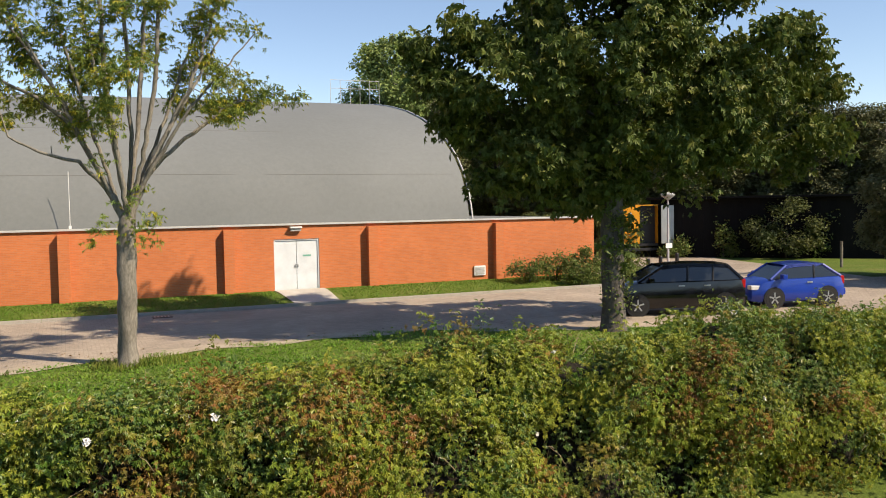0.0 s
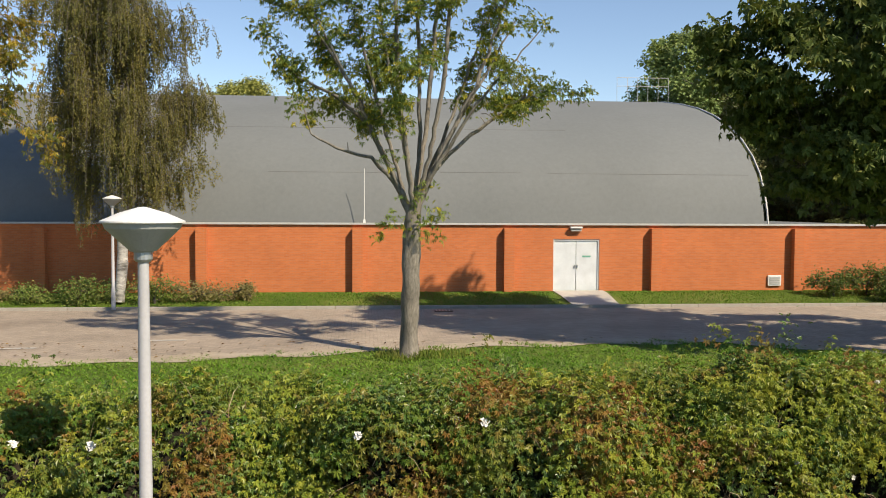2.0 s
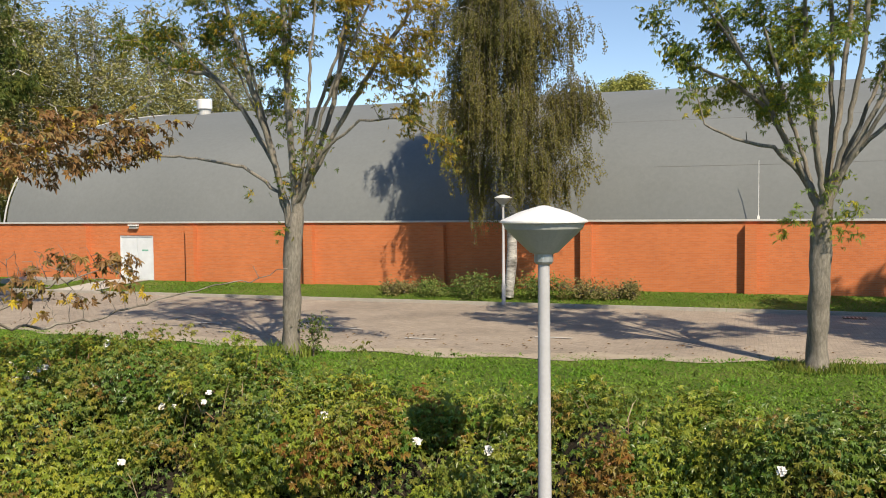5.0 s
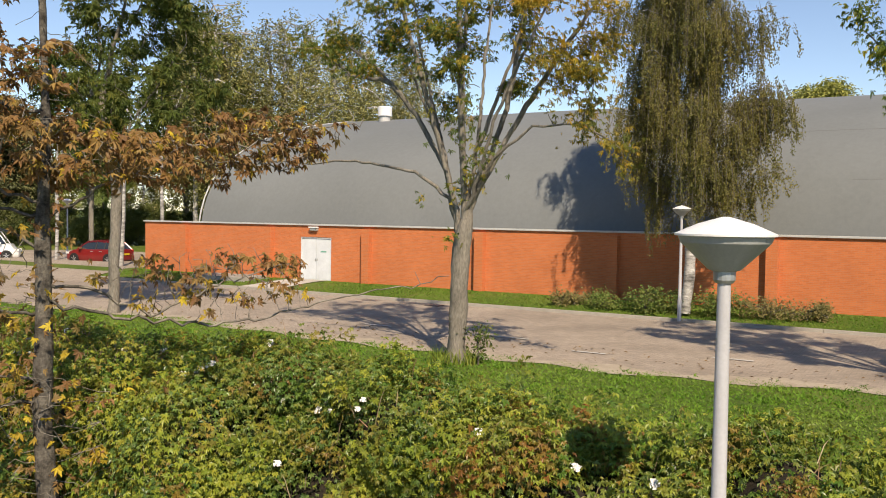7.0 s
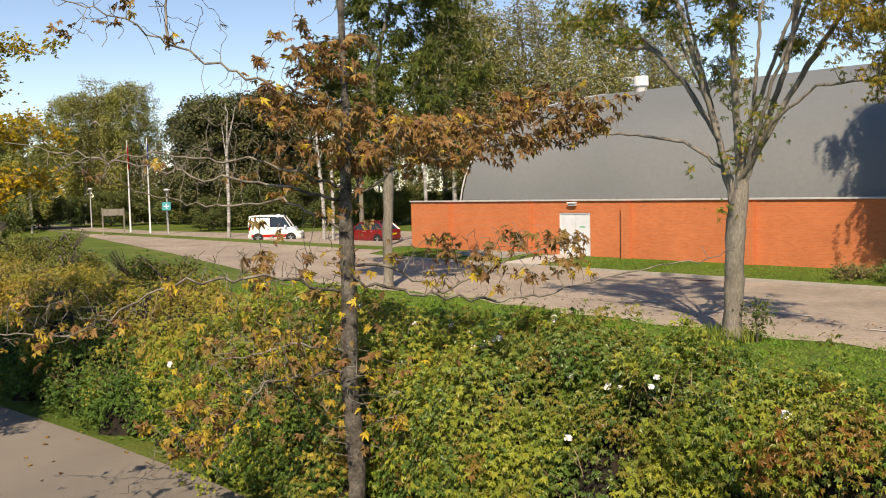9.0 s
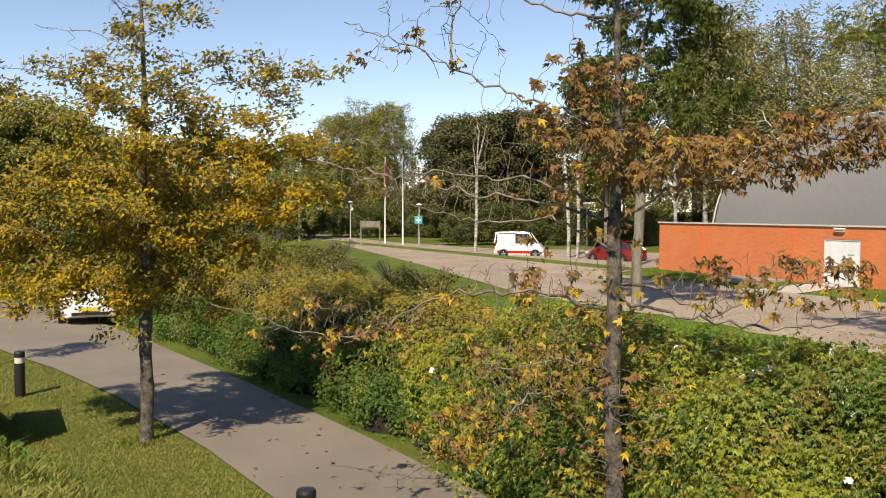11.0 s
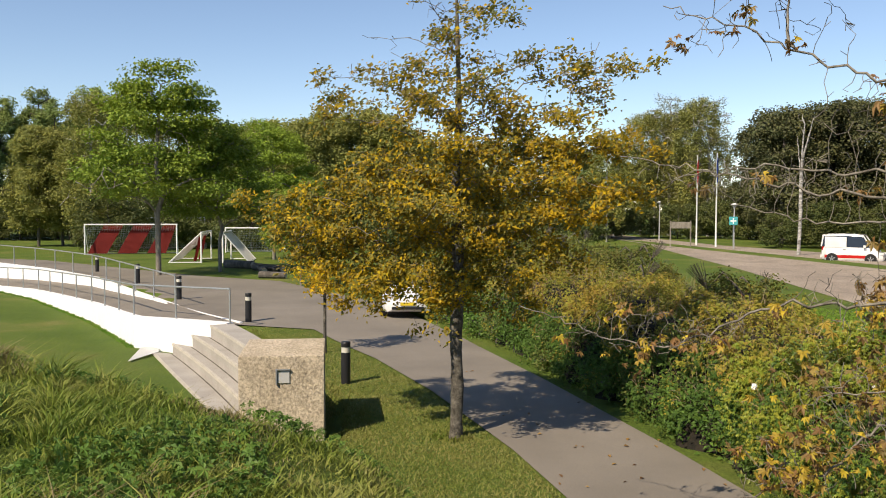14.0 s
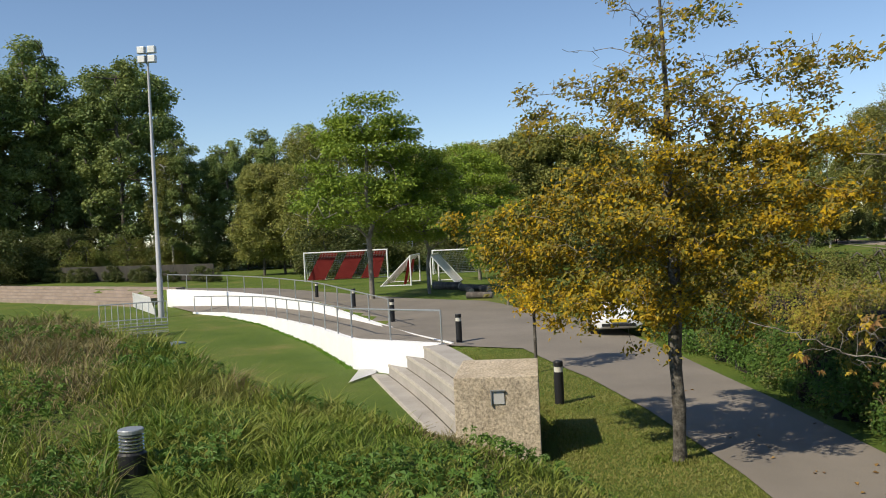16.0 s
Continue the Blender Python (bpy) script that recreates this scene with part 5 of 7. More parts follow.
M_FAROLIVE = leafy("olive_woodland_leaves", ((0.238, 0.256, 0.070), (0.327, 0.333, 0.083), (0.387, 0.362, 0.094), (0.210, 0.242, 0.070)), 0.15, ((0.178, 0.213, 0.059), (0.444, 0.422, 0.106)), 0.3, 0.4)
M_FARBROWN = leafy("copper_woodland_leaves", ((0.100, 0.107, 0.047), (0.140, 0.134, 0.057), (0.120, 0.145, 0.057)), 0.15, ((0.071, 0.085, 0.039), (0.179, 0.169, 0.057)), 0.25, 0.4)
# undergrowth leaves with the shade below the trees put into their dark colour
M_UNDERSHADE = leafy("shaded_undergrowth_leaves", ((0.078, 0.117, 0.033), (0.117, 0.156, 0.039), (0.169, 0.182, 0.050), (0.065, 0.091, 0.033)), 0.3, ((0.058, 0.091, 0.028), (0.195, 0.182, 0.055)), 0.3, 0.45)
M_WILD = leafy("wild_bush_leaves", ((0.15, 0.20, 0.04), (0.20, 0.24, 0.045), (0.27, 0.23, 0.07), (0.10, 0.16, 0.035), (0.24, 0.17, 0.07)), 0.5, ((0.09, 0.15, 0.03), (0.22, 0.24, 0.05), (0.27, 0.19, 0.08)), 0.4, 0.5)
M_PALEBIRCH = leafy("pale_birch_leaves", ((0.257, 0.260, 0.102), (0.338, 0.325, 0.120), (0.405, 0.351, 0.132), (0.216, 0.234, 0.090)), 0.2, ((0.189, 0.221, 0.084), (0.432, 0.377, 0.132)), 0.4, 0.4)
M_MIDGREEN = leafy("mid_green_leaves", ((0.125, 0.180, 0.039), (0.187, 0.240, 0.050), (0.281, 0.312, 0.061), (0.109, 0.156, 0.033)), 0.15, ((0.094, 0.144, 0.033), (0.312, 0.312, 0.066)), 0.35, 0.4)
kinds = [
    clump_tree("tree", "tall dark green woodland tree", 15, 4.4, 24000, 0.25, M_FAR, M_BARKDARK, 31, 1.0, 0.1, clump=(0.14, 0.30)),
    clump_tree("tree", "broad olive green woodland tree", 13, 4.8, 24000, 0.25, M_FAROLIVE, M_BARKDARK, 32, 0.8, 0.1, clump=(0.14, 0.30)),
    clump_tree("tree", "tall narrow grey-green poplar-like tree", 17, 3.7, 24000, 0.25, M_FAR, M_BARKDARK, 33, 0.9, 0.08, clump=(0.13, 0.29)),
    clump_tree("tree", "drooping olive birch at the wood's edge", 14, 3.6, 17000, 0.19, M_FAROLIVE, M_BIRCHBARK, 34, 1.1, 0.2, 0.14, 1.8, clump=(0.11, 0.22)),
    clump_tree("tree", "dark copper-brown woodland tree", 12, 4.6, 24000, 0.25, M_FARBROWN, M_BARKDARK, 35, 0.8, 0.08, clump=(0.14, 0.30)),
    clump_tree("shrub", "dense undergrowth at the wood's edge, coloured dark for shade", 3.4, 2.8, 9000, 0.15, M_UNDERSHADE, M_BARKDARK, 36, 0.7, 0.03, 0.06, clump=(0.13, 0.28), bunches=60),
    clump_tree("tree", "fresh green maple with a layered crown", 10.2, 4.6, 26000, 0.17, M_FRESH, M_BARK, 37, 0.55, 0.3, 0.13, tiers=8, clump=(0.12, 0.27), bunches=120),
    clump_tree("tree", "airy weeping birch with pale hanging twigs", 15, 3.4, 13000, 0.16, M_PALEBIRCH, M_BIRCHBARK, 38, 1.0, 0.22, 0.15, 2.4, clump=(0.09, 0.19)),
    clump_tree("tree", "tall fresh green tree with several stems", 17, 4.4, 22000, 0.25, M_MIDGREEN, M_BARK, 39, 0.9, 0.28, 0.2, 0.6, clump=(0.13, 0.28)),
    clump_tree("shrub", "wild bush on the bank with green and brown leaves", 2.6, 1.9, 9000, 0.085, M_WILD, M_BARKDARK, 40, 0.7, 0.03, 0.05, clump=(0.12, 0.26), bunches=80),
]
used = set()


def plant(k, x, y, s=1.0, turn=0.0, z=None):
    z = float(height(x, y)) - 0.05 if z is None else z
    m = pose(x, y, z, 0, 0, turn) 
    if k in used:
        t = copy_thing(kinds[k], m)
    else:
        t = kinds[k]
        t.matrix_basis = m
        used.add(k)
    t.scale = (s, s, s)
    return t


prng = random.Random(5)


def belt(a0, a1, d0, d1, n, mix, s0, s1, origin=(0, 0)):
    """Trees along a stretch of bearings, at ranges between d0 and d1."""
    for i in range(n):
        a = radians(a0 + (a1 - a0) * (i + prng.uniform(0.1, 0.9)) / n)
        d = prng.uniform(d0, d1)
        plant(prng.choice(mix), origin[0] - d * math.sin(a), origin[1] + d * math.cos(a), prng.uniform(s0, s1), prng.uniform(0, 360))


belt(114, 136, 118, 135, 16, (0, 2, 0, 1), 1.6, 1.95)
belt(104, 113.5, 114, 128, 10, (0, 2, 3), 0.92, 1.12)
belt(88, 108, 84, 100, 14, (1, 7, 3, 1), 0.85, 1.05)
belt(84, 92, 84, 95, 5, (1, 7), 0.9, 1.05)
belt(72, 89, 92, 112, 12, (1, 3, 7), 0.72, 0.9)
belt(65.6, 70.5, 112, 125, 6, (3, 7), 1.2, 1.32)
belt(56.5, 63, 92, 106, 7, (4, 4), 1.05, 1.25)
plant(8, -62.0, 48.0, 1.0, 20)
plant(8, -57.0, 56.0, 1.15, 120)
plant(8, -66.0, 62.0, 1.2, 220)
plant(8, -70.0, 54.0, 0.9, 300)
belt(31, 47, 74, 92, 11, (7, 7, 7, 3), 1.2, 1.5)
belt(36, 50, 92, 105, 7, (7, 3), 0.7, 0.85)
belt(50, 63, 118, 140, 9, (0, 1), 0.75, 0.95)
belt(66, 108, 118, 150, 22, (0, 1), 0.72, 0.95)
belt(62.5, 66, 120, 130, 3, (1,), 0.5, 0.6)
belt(74, 104, 80, 88, 14, (5,), 1.0, 1.5)
belt(60, 75, 104, 114, 10, (5,), 1.0, 1.6)
belt(104, 136, 110, 122, 30, (5, 5, 9), 1.3, 1.9)
belt(36, 62, 84, 92, 18, (5,), 0.9, 1.4)
# kind 4's dark leaf colour stands in for the deep shade of these woods
belt(-46, -18, 66, 84, 18, (4, 4, 0), 0.95, 1.15)
belt(-44, -33, 62, 70, 10, (4,), 1.0, 1.2)
belt(-54, -44, 62, 70, 9, (4,), 0.7, 0.85)
belt(-64, -52, 38, 46, 5, (4,), 0.45, 0.55)
belt(-52, -30, 56, 62, 12, (5,), 0.8, 1.2)
for i in range(16):
    plant(5, -80.5 - 1.35 * i + prng.uniform(-1, 1), -30.5 - 2.2 * i + prng.uniform(-1, 1), prng.uniform(0.3, 0.55), prng.uniform(0, 360))
plant(6, -50.7, -9.3, 1.14, 40)
plant(6, -53.4, -6.3, 0.86, 160)
plant(6, -43.0, -1.2, 0.5, 100)
plant(6, -66.0, -4.0, 1.0, 250)
plant(1, -10.8, 79.0, 1.13, 20)
plant(0, 24.0, 62.0, 1.1, 20)
# the grass and undergrowth beyond the bend of the path
for i in range(26):
    plant(9, -15.5 - 1.45 * i + prng.uniform(-0.5, 0.5), 7.9 + 0.16 * i + prng.uniform(-0.7, 0.9), prng.uniform(0.55, 0.95), prng.uniform(0, 360))
for i in range(10):
    plant(9, -21 - 3.0 * i + prng.uniform(-0.5, 0.5), 9.6 + 0.5 * i + prng.uniform(-0.5, 0.5), prng.uniform(0.35, 0.6), prng.uniform(0, 360))

# ---- hedge ----
HX0, HX1 = -34.0, 30.0


def hedge_top(x):
    return 1.78 + 0.14 * smoothstep((x - 3) / 2.5) - 0.10 * smoothstep((x - 8) / 4) + 0.22 * smoothstep((-x - 2) / 5) - 0.10 * smoothstep((-x - 9) / 5) + 0.09 * np.sin(x * 1.1) * np.sin(x * 0.37 + 1) + 0.4 * np.exp(-((x - 8.85) / 0.22) ** 2)


def hedge_point(x, u):
    """Across the hedge's skin: u runs from the foot on the path's side over the top to the car park's side."""
    x, u = np.asarray(x, float), np.asarray(u, float)
    h = hedge_top(x)
    bank = smoothstep((-x - 4) / 4)
    foot = 7.35 - 1.05 * bank - 0.9 * smoothstep((-x - 12) / 14) * 1.2
    face = foot + 0.35 + 0.75 * bank
    y = np.interp(u, (0, 1), (0, 0))
    y = np.where(u < 0.55, foot + (face - foot) * (u / 0.55) ** 1.4, np.where(u < 0.85, face + (8.75 - face) * (u - 0.55) / 0.3, 8.75 + 0.4 * (u - 0.85) / 0.15))
    z = np.where(u < 0.55, h * 0.93 * (u / 0.55) ** (0.9), np.where(u < 0.85, h * (0.93 + 0.07 * np.sin((u - 0.55) / 0.3 * np.pi * 0.6) / 0.95), h - (h - 0.3) * (u - 0.85) / 0.15))
    lump = 0.34 * np.sin(2.3 * x + 5 * u) * np.sin(1.1 * x - 7 * u + 2) + 0.10 * np.sin(5.1 * x + 11 * u)
    y = y - lump * (u < 0.7)
    z = z + 0.5 * lump * (u > 0.45) * (u < 0.9)
    return np.stack([x, y, np.maximum(z, 0.02)], -1)


hr = np.random.default_rng(77)
hedge = thing("hedge")
tagged(hedge, "tall creeper-grown hedge with green, yellow and rusty leaves", "hedge")
nu, nxh = 22, 320
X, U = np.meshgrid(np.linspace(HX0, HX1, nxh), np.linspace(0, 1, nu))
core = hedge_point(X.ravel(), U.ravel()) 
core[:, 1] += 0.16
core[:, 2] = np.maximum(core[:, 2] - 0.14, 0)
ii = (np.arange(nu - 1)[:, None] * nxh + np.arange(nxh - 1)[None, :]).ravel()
# near-black colour puts the shade of the leaf gaps into the inner shell
M_HEDGESHADE = surface("hedge_inner_shade", (0.012, 0.011, 0.007), (0.04, 0.03, 0.018), 5, 40, 0.95, 0.8, 0.05, speck=0.6)
mesh_object("inner_tangle", quick_mesh("inner_tangle", core, np.stack([ii, ii + 1, ii + nxh + 1, ii + nxh], 1), True), M_HEDGESHADE, hedge, "near-black shell standing in for shade inside the hedge")
M_HEDGE = leafy("creeper_leaves", ((0.13, 0.18, 0.024), (0.18, 0.215, 0.03), (0.27, 0.265, 0.04), (0.07, 0.11, 0.022), (0.24, 0.17, 0.045), (0.12, 0.18, 0.028), (0.045, 0.08, 0.02)), 1.15, ((0.05, 0.105, 0.028), (0.11, 0.18, 0.03), (0.24, 0.25, 0.035), (0.12, 0.18, 0.03), (0.27, 0.22, 0.04), (0.25, 0.12, 0.035), (0.20, 0.05, 0.022)), 0.4, 0.5, 0.42, 0.4)
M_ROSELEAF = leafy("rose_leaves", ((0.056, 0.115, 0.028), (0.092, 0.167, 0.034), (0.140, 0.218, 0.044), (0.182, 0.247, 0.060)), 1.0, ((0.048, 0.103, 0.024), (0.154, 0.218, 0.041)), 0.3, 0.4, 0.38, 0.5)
M_FRESHTOP = leafy("fresh_shoot_leaves", ((0.075, 0.17, 0.022), (0.11, 0.22, 0.03), (0.17, 0.27, 0.04), (0.22, 0.27, 0.04)), 0.8, ((0.065, 0.16, 0.022), (0.19, 0.25, 0.035)), 0.4, 0.4, 0.42, 0.4)
# brighter copy of the creeper colours, with sunlight put into the tint
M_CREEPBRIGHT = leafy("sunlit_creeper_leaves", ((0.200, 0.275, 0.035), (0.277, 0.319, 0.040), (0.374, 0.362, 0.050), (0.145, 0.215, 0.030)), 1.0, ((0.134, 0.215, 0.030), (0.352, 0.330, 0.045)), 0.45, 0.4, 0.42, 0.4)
M_RUSTLEAF = leafy("rusty_creeper_leaves", ((0.42, 0.25, 0.06), (0.34, 0.16, 0.045), (0.46, 0.33, 0.07), (0.24, 0.14, 0.04), (0.34, 0.09, 0.035)), 1.0, ((0.26, 0.20, 0.04), (0.44, 0.25, 0.05)), 0.45, 0.4, 0.42, 0.4)
M_BUSH = leafy("yellowing_bush_leaves", ((0.223, 0.244, 0.036), (0.306, 0.283, 0.045), (0.423, 0.322, 0.054), (0.153, 0.195, 0.032), (0.329, 0.185, 0.063)), 0.8, ((0.129, 0.185, 0.027), (0.294, 0.273, 0.041), (0.388, 0.253, 0.054)), 0.4, 0.5)
M_NETTLE = leafy("nettle_leaves", ((0.065, 0.144, 0.028), (0.104, 0.204, 0.033), (0.156, 0.264, 0.044), (0.078, 0.168, 0.033)), 0.7, ((0.058, 0.132, 0.028), (0.169, 0.252, 0.044)), 0.3, 0.4)


def hedge_normal(x, u):
    p, e = hedge_point(x, u), 0.02
    nr = np.cross(hedge_point(x + e, u) - p, hedge_point(x, u + e) - p)
    return p, nr / (np.linalg.norm(nr, axis=1)[:, None] + 1e-9)


def hedge_sprays(name, n, x0, x1, size, seed, mat, group, where, cover, label, depth=0.05):
    """Leaves hang in bunches on the hedge's skin; between the bunches the dark inside shows."""
    r = np.random.default_rng(seed)
    k = n // group
    hx, hu = r.uniform(x0, x1, 5 * k), r.uniform(0.03, 0.93, 5 * k) ** 0.85
    fld = np.sin(2.1 * hx + 3 * np.sin(6 * hu)) * np.sin(9 * hu + 1.7 * np.sin(1.3 * hx)) + 0.5 * np.sin(5.3 * hx - 13 * hu) + r.normal(0, 0.35, 5 * k)
    ok = (fld > cover) & where(hx, hu, r)
    hx, hu = hx[ok][:k], hu[ok][:k]
    k = len(hx)
    p, nr = hedge_normal(hx, hu)
    p = p + nr * (r.gamma(2.0, 0.055, k) - depth)[:, None]
    pick = r.integers(0, k, n)
    off = r.normal(0, 0.105, (n, 3)) * (1.0, 0.7, 1.1)
    at = p[pick] + off + nr[pick] * (0.08 - 1.6 * (off ** 2).sum(1))[:, None]
    shoot = (r.uniform(0, 1, k) > 0.985)[pick] & (hu[pick] > 0.5) & (hu[pick] < 0.8)
    at = at + np.where(shoot[:, None], np.array((0, 0, 1)) * r.uniform(0, 0.35, n)[:, None], 0)
    at[:, 2] = np.maximum(at[:, 2], 0.05)
    o = mesh_object(name, spray_mesh(name, at, size, r, nr[pick] * 0.8 + (0, -0.15, 0.4), 5, 1.7, 0.42, 3.4), mat, hedge)
    tagged(o, label, kind="stuff")


every = lambda x, u, r: np.ones(len(x), bool)
bright = lambda x, u, r: np.sin(1.7 * x + 4 * u) + np.sin(0.8 * x - 6 * u + 1) > -0.6
rusty = lambda x, u, r: (np.sin(1.3 * x + 5 * u + 2) + np.sin(2.9 * x - 3 * u) > 0.5) & (u < 0.75)
crest = lambda x, u, r: (u > 0.5) & (u < 0.85)
east = lambda x, u, r: np.sin(0.9 * x + 2 * np.sin(5 * u)) + 0.06 * (x + 4) > -0.2
west = lambda x, u, r: r.random(len(x)) < smoothstep((-x - 5) / 6) * (0.25 + 0.75 * smoothstep((u - 0.25) / 0.2))
low = lambda x, u, r: (u < 0.36) & (r.random(len(x)) < smoothstep((-x - 4) / 4))
thin_west = lambda x, u, r: r.random(len(x)) < 0.35 + 0.65 * smoothstep((x + 9) / 4)
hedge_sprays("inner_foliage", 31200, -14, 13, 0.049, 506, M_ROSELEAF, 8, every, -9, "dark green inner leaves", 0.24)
hedge_sprays("top_growth", 20800, -12, 13, 0.054, 507, M_FRESHTOP, 26, crest, -0.3, "fresh green shoots on the hedge's top", 0.03)
hedge_sprays("creeper", 85800, -11, 13, 0.053, 501, M_HEDGE, 26, thin_west, 0.0, "green, yellow and rusty creeper leaves")
hedge_sprays("rose_foliage", 39000, -13, 13, 0.046, 502, M_ROSELEAF, 34, east, 0.05, "dark green rose leaves", 0.02)
# extra outer leaves whose bright colour makes the hedge look sunlit
hedge_sprays("bright_creeper", 46800, 1.5, 14, 0.055, 508, M_CREEPBRIGHT, 26, bright, -0.4, "yellow-green creeper leaves, coloured brighter as if in sun", 0.01)
hedge_sprays("bright_creeper", 36400, -14, 2, 0.052, 509, M_CREEPBRIGHT, 28, bright, 0.1, "yellow-green creeper leaves, coloured brighter as if in sun", 0.01)
hedge_sprays("rusty_creeper", 16900, -4, 10, 0.051, 510, M_RUSTLEAF, 12, rusty, 0.35, "rust-red and brown creeper leaves", 0.0)
hedge_sprays("creeper", 15600, 13, HX1, 0.070, 503, M_HEDGE, 14, every, -0.4, "green and rusty creeper leaves")
hedge_sprays("bush_foliage", 49400, HX0, -4, 0.052, 504, M_BUSH, 22, west, -0.2, "yellow-green bush leaves")
hedge_sprays("nettle_growth", 33800, HX0, -4, 0.049, 505, M_NETTLE, 16, low, -0.9, "dark green nettles along the path's edge")
# bare stems that stand out of the hedge and the bank
def hedge_stems(n, x0, x1, seed):
    r = np.random.default_rng(seed)
    x, u = r.uniform(x0, x1, n), r.uniform(0.15, 0.8, n)
    p, nr = hedge_normal(x, u)
    d = nr * 0.6 + r.normal(0, 0.5, (n, 3)) + (0, 0, 0.7)
    d /= np.linalg.norm(d, axis=1)[:, None]
    L = r.uniform(0.15, 0.5, n)[:, None]
    s = np.cross(d, r.normal(size=(n, 3)))
    s /= np.linalg.norm(s, axis=1)[:, None]
    w = 0.004
    t = p + d * L * 0.55 + (0, 0, 0.02)
    e = p + d * L + (0, 0, -0.12) * L
    v = np.stack([p - s * w, p + s * w, t + s * w, t - s * w, e], 1)
    i = np.arange(n) * 5
    f = np.concatenate([np.stack([i, i + 1, i + 2], 1), np.stack([i, i + 2, i + 3], 1), np.stack([i + 3, i + 2, i + 4], 1)])
    o = mesh_object("dry_growth", quick_mesh("dry_growth", v.reshape(-1, 3), f), M_DRYSTEM, hedge)
    tagged(o, "thin dry stems and runners", kind="stuff")


M_DRYSTEM = leafy("dry_stems", ((0.30, 0.24, 0.15), (0.22, 0.16, 0.10), (0.38, 0.31, 0.20), (0.25, 0.12, 0.07)), 0.8, None, 0.1)
hedge_stems(1500, -14, 13, 601)
hedge_stems(3500, HX0, -8, 602)


def reeds(n, x0, x1, y0, y1, h, seed):
    """Tall dry grass stalks on the bank."""
    r = np.random.default_rng(seed)
    k = n // 25
    c = np.stack([r.uniform(x0, x1, k), r.uniform(y0, y1, k)], 1)[r.integers(0, k, n)] + r.normal(0, 0.5, (n, 2))
    p = np.concatenate([c, height(c[:, 0], c[:, 1])[:, None]], 1)
    a = r.uniform(0, 2 * np.pi, n)
    s = np.stack([np.cos(a), np.sin(a), np.zeros(n)], 1) * 0.008
    hh = (h * r.uniform(0.6, 1.15, n))[:, None]
    lean = r.normal(0, 0.16, (n, 3)) * (1, 1, 0) * hh
    m, e = p + lean * 0.4 + (0, 0, 1) * hh * 0.65, p + lean + (0, 0, 1) * hh
    v = np.stack([p - s, p + s, m + s, m - s, e], 1)
    i = np.arange(n) * 5
    f = np.concatenate([np.stack([i, i + 1, i + 2], 1), np.stack([i, i + 2, i + 3], 1), np.stack([i + 3, i + 2, i + 4], 1)])
    o = mesh_object("tall_grass", quick_mesh("tall_grass", v.reshape(-1, 3), f), M_REED)
    tagged(o, "tall brown and green wild grass on the bank", "grass", kind="stuff")


M_REED = leafy("wild_grass_stalks", ((0.259, 0.227, 0.112), (0.192, 0.216, 0.071), (0.326, 0.292, 0.153), (0.154, 0.205, 0.051), (0.230, 0.173, 0.092)), 0.5, ((0.134, 0.194, 0.051), (0.269, 0.227, 0.112)), 0.3, 0.4)
reeds(5000, -34, -18, 7.2, 9.4, 1.6, 603)
reeds(4500, -52, -30, 8.0, 14, 1.2, 605)

# flowers of the climbing rose
M_PETAL = plain("white_petals", (0.85, 0.83, 0.80), 0.6)
fl0 = None
for i in range(72):
    u = hr.uniform(0.3, 0.8)
    x = hr.choice([hr.uniform(-13, -4), hr.uniform(-4, 10), hr.uniform(-10, -5)])
    if hr.random() < 0.6:
        u = hr.uniform(0.5, 0.82)
    p = hedge_point(x, u) + np.array((0, -0.16, 0.15))
    if fl0 is None:
        at = np.array([(0.028 * math.cos(a) * k, 0.028 * math.sin(a) * k, 0.012 * k) for k in (0.6, 1.2) for a in np.arange(5) * 1.2566])
        fl0 = mesh_object("rose_flower", leaf_mesh("rose_flower", at, 0.06, np.random.default_rng(3), 1.2, 0, 0.9, 0.3), M_PETAL, hedge, "white rose blossom")
        f = fl0
    else:
        f = new("rose_flower", fl0.data)
        f.parent = hedge
    f.matrix_basis = pose(*p, hr.uniform(10, 70), 0, hr.uniform(-40, 40)) @ Matrix.Scale(hr.uniform(0.5, 1.0), 4)
# wire fence that shows through the hedge
fence = thing("wire_fence")
tagged(fence, "grey welded wire fence grown over by the hedge", "fence")
for i in range(15):
    fxp = -14 + 2.0 * i
    part("post", tube((fxp, 8.3, 0), (fxp, 8.3, 1.6), 0.025), M_GREY, fence)
bm = bmesh.new()
for z in np.arange(0.15, 1.6, 0.2):
    add_tube(bm, (-14, 8.26, z), (14, 8.26, z), 0.004, None, 3)
part("wire_panel", bm, M_GREY, fence)

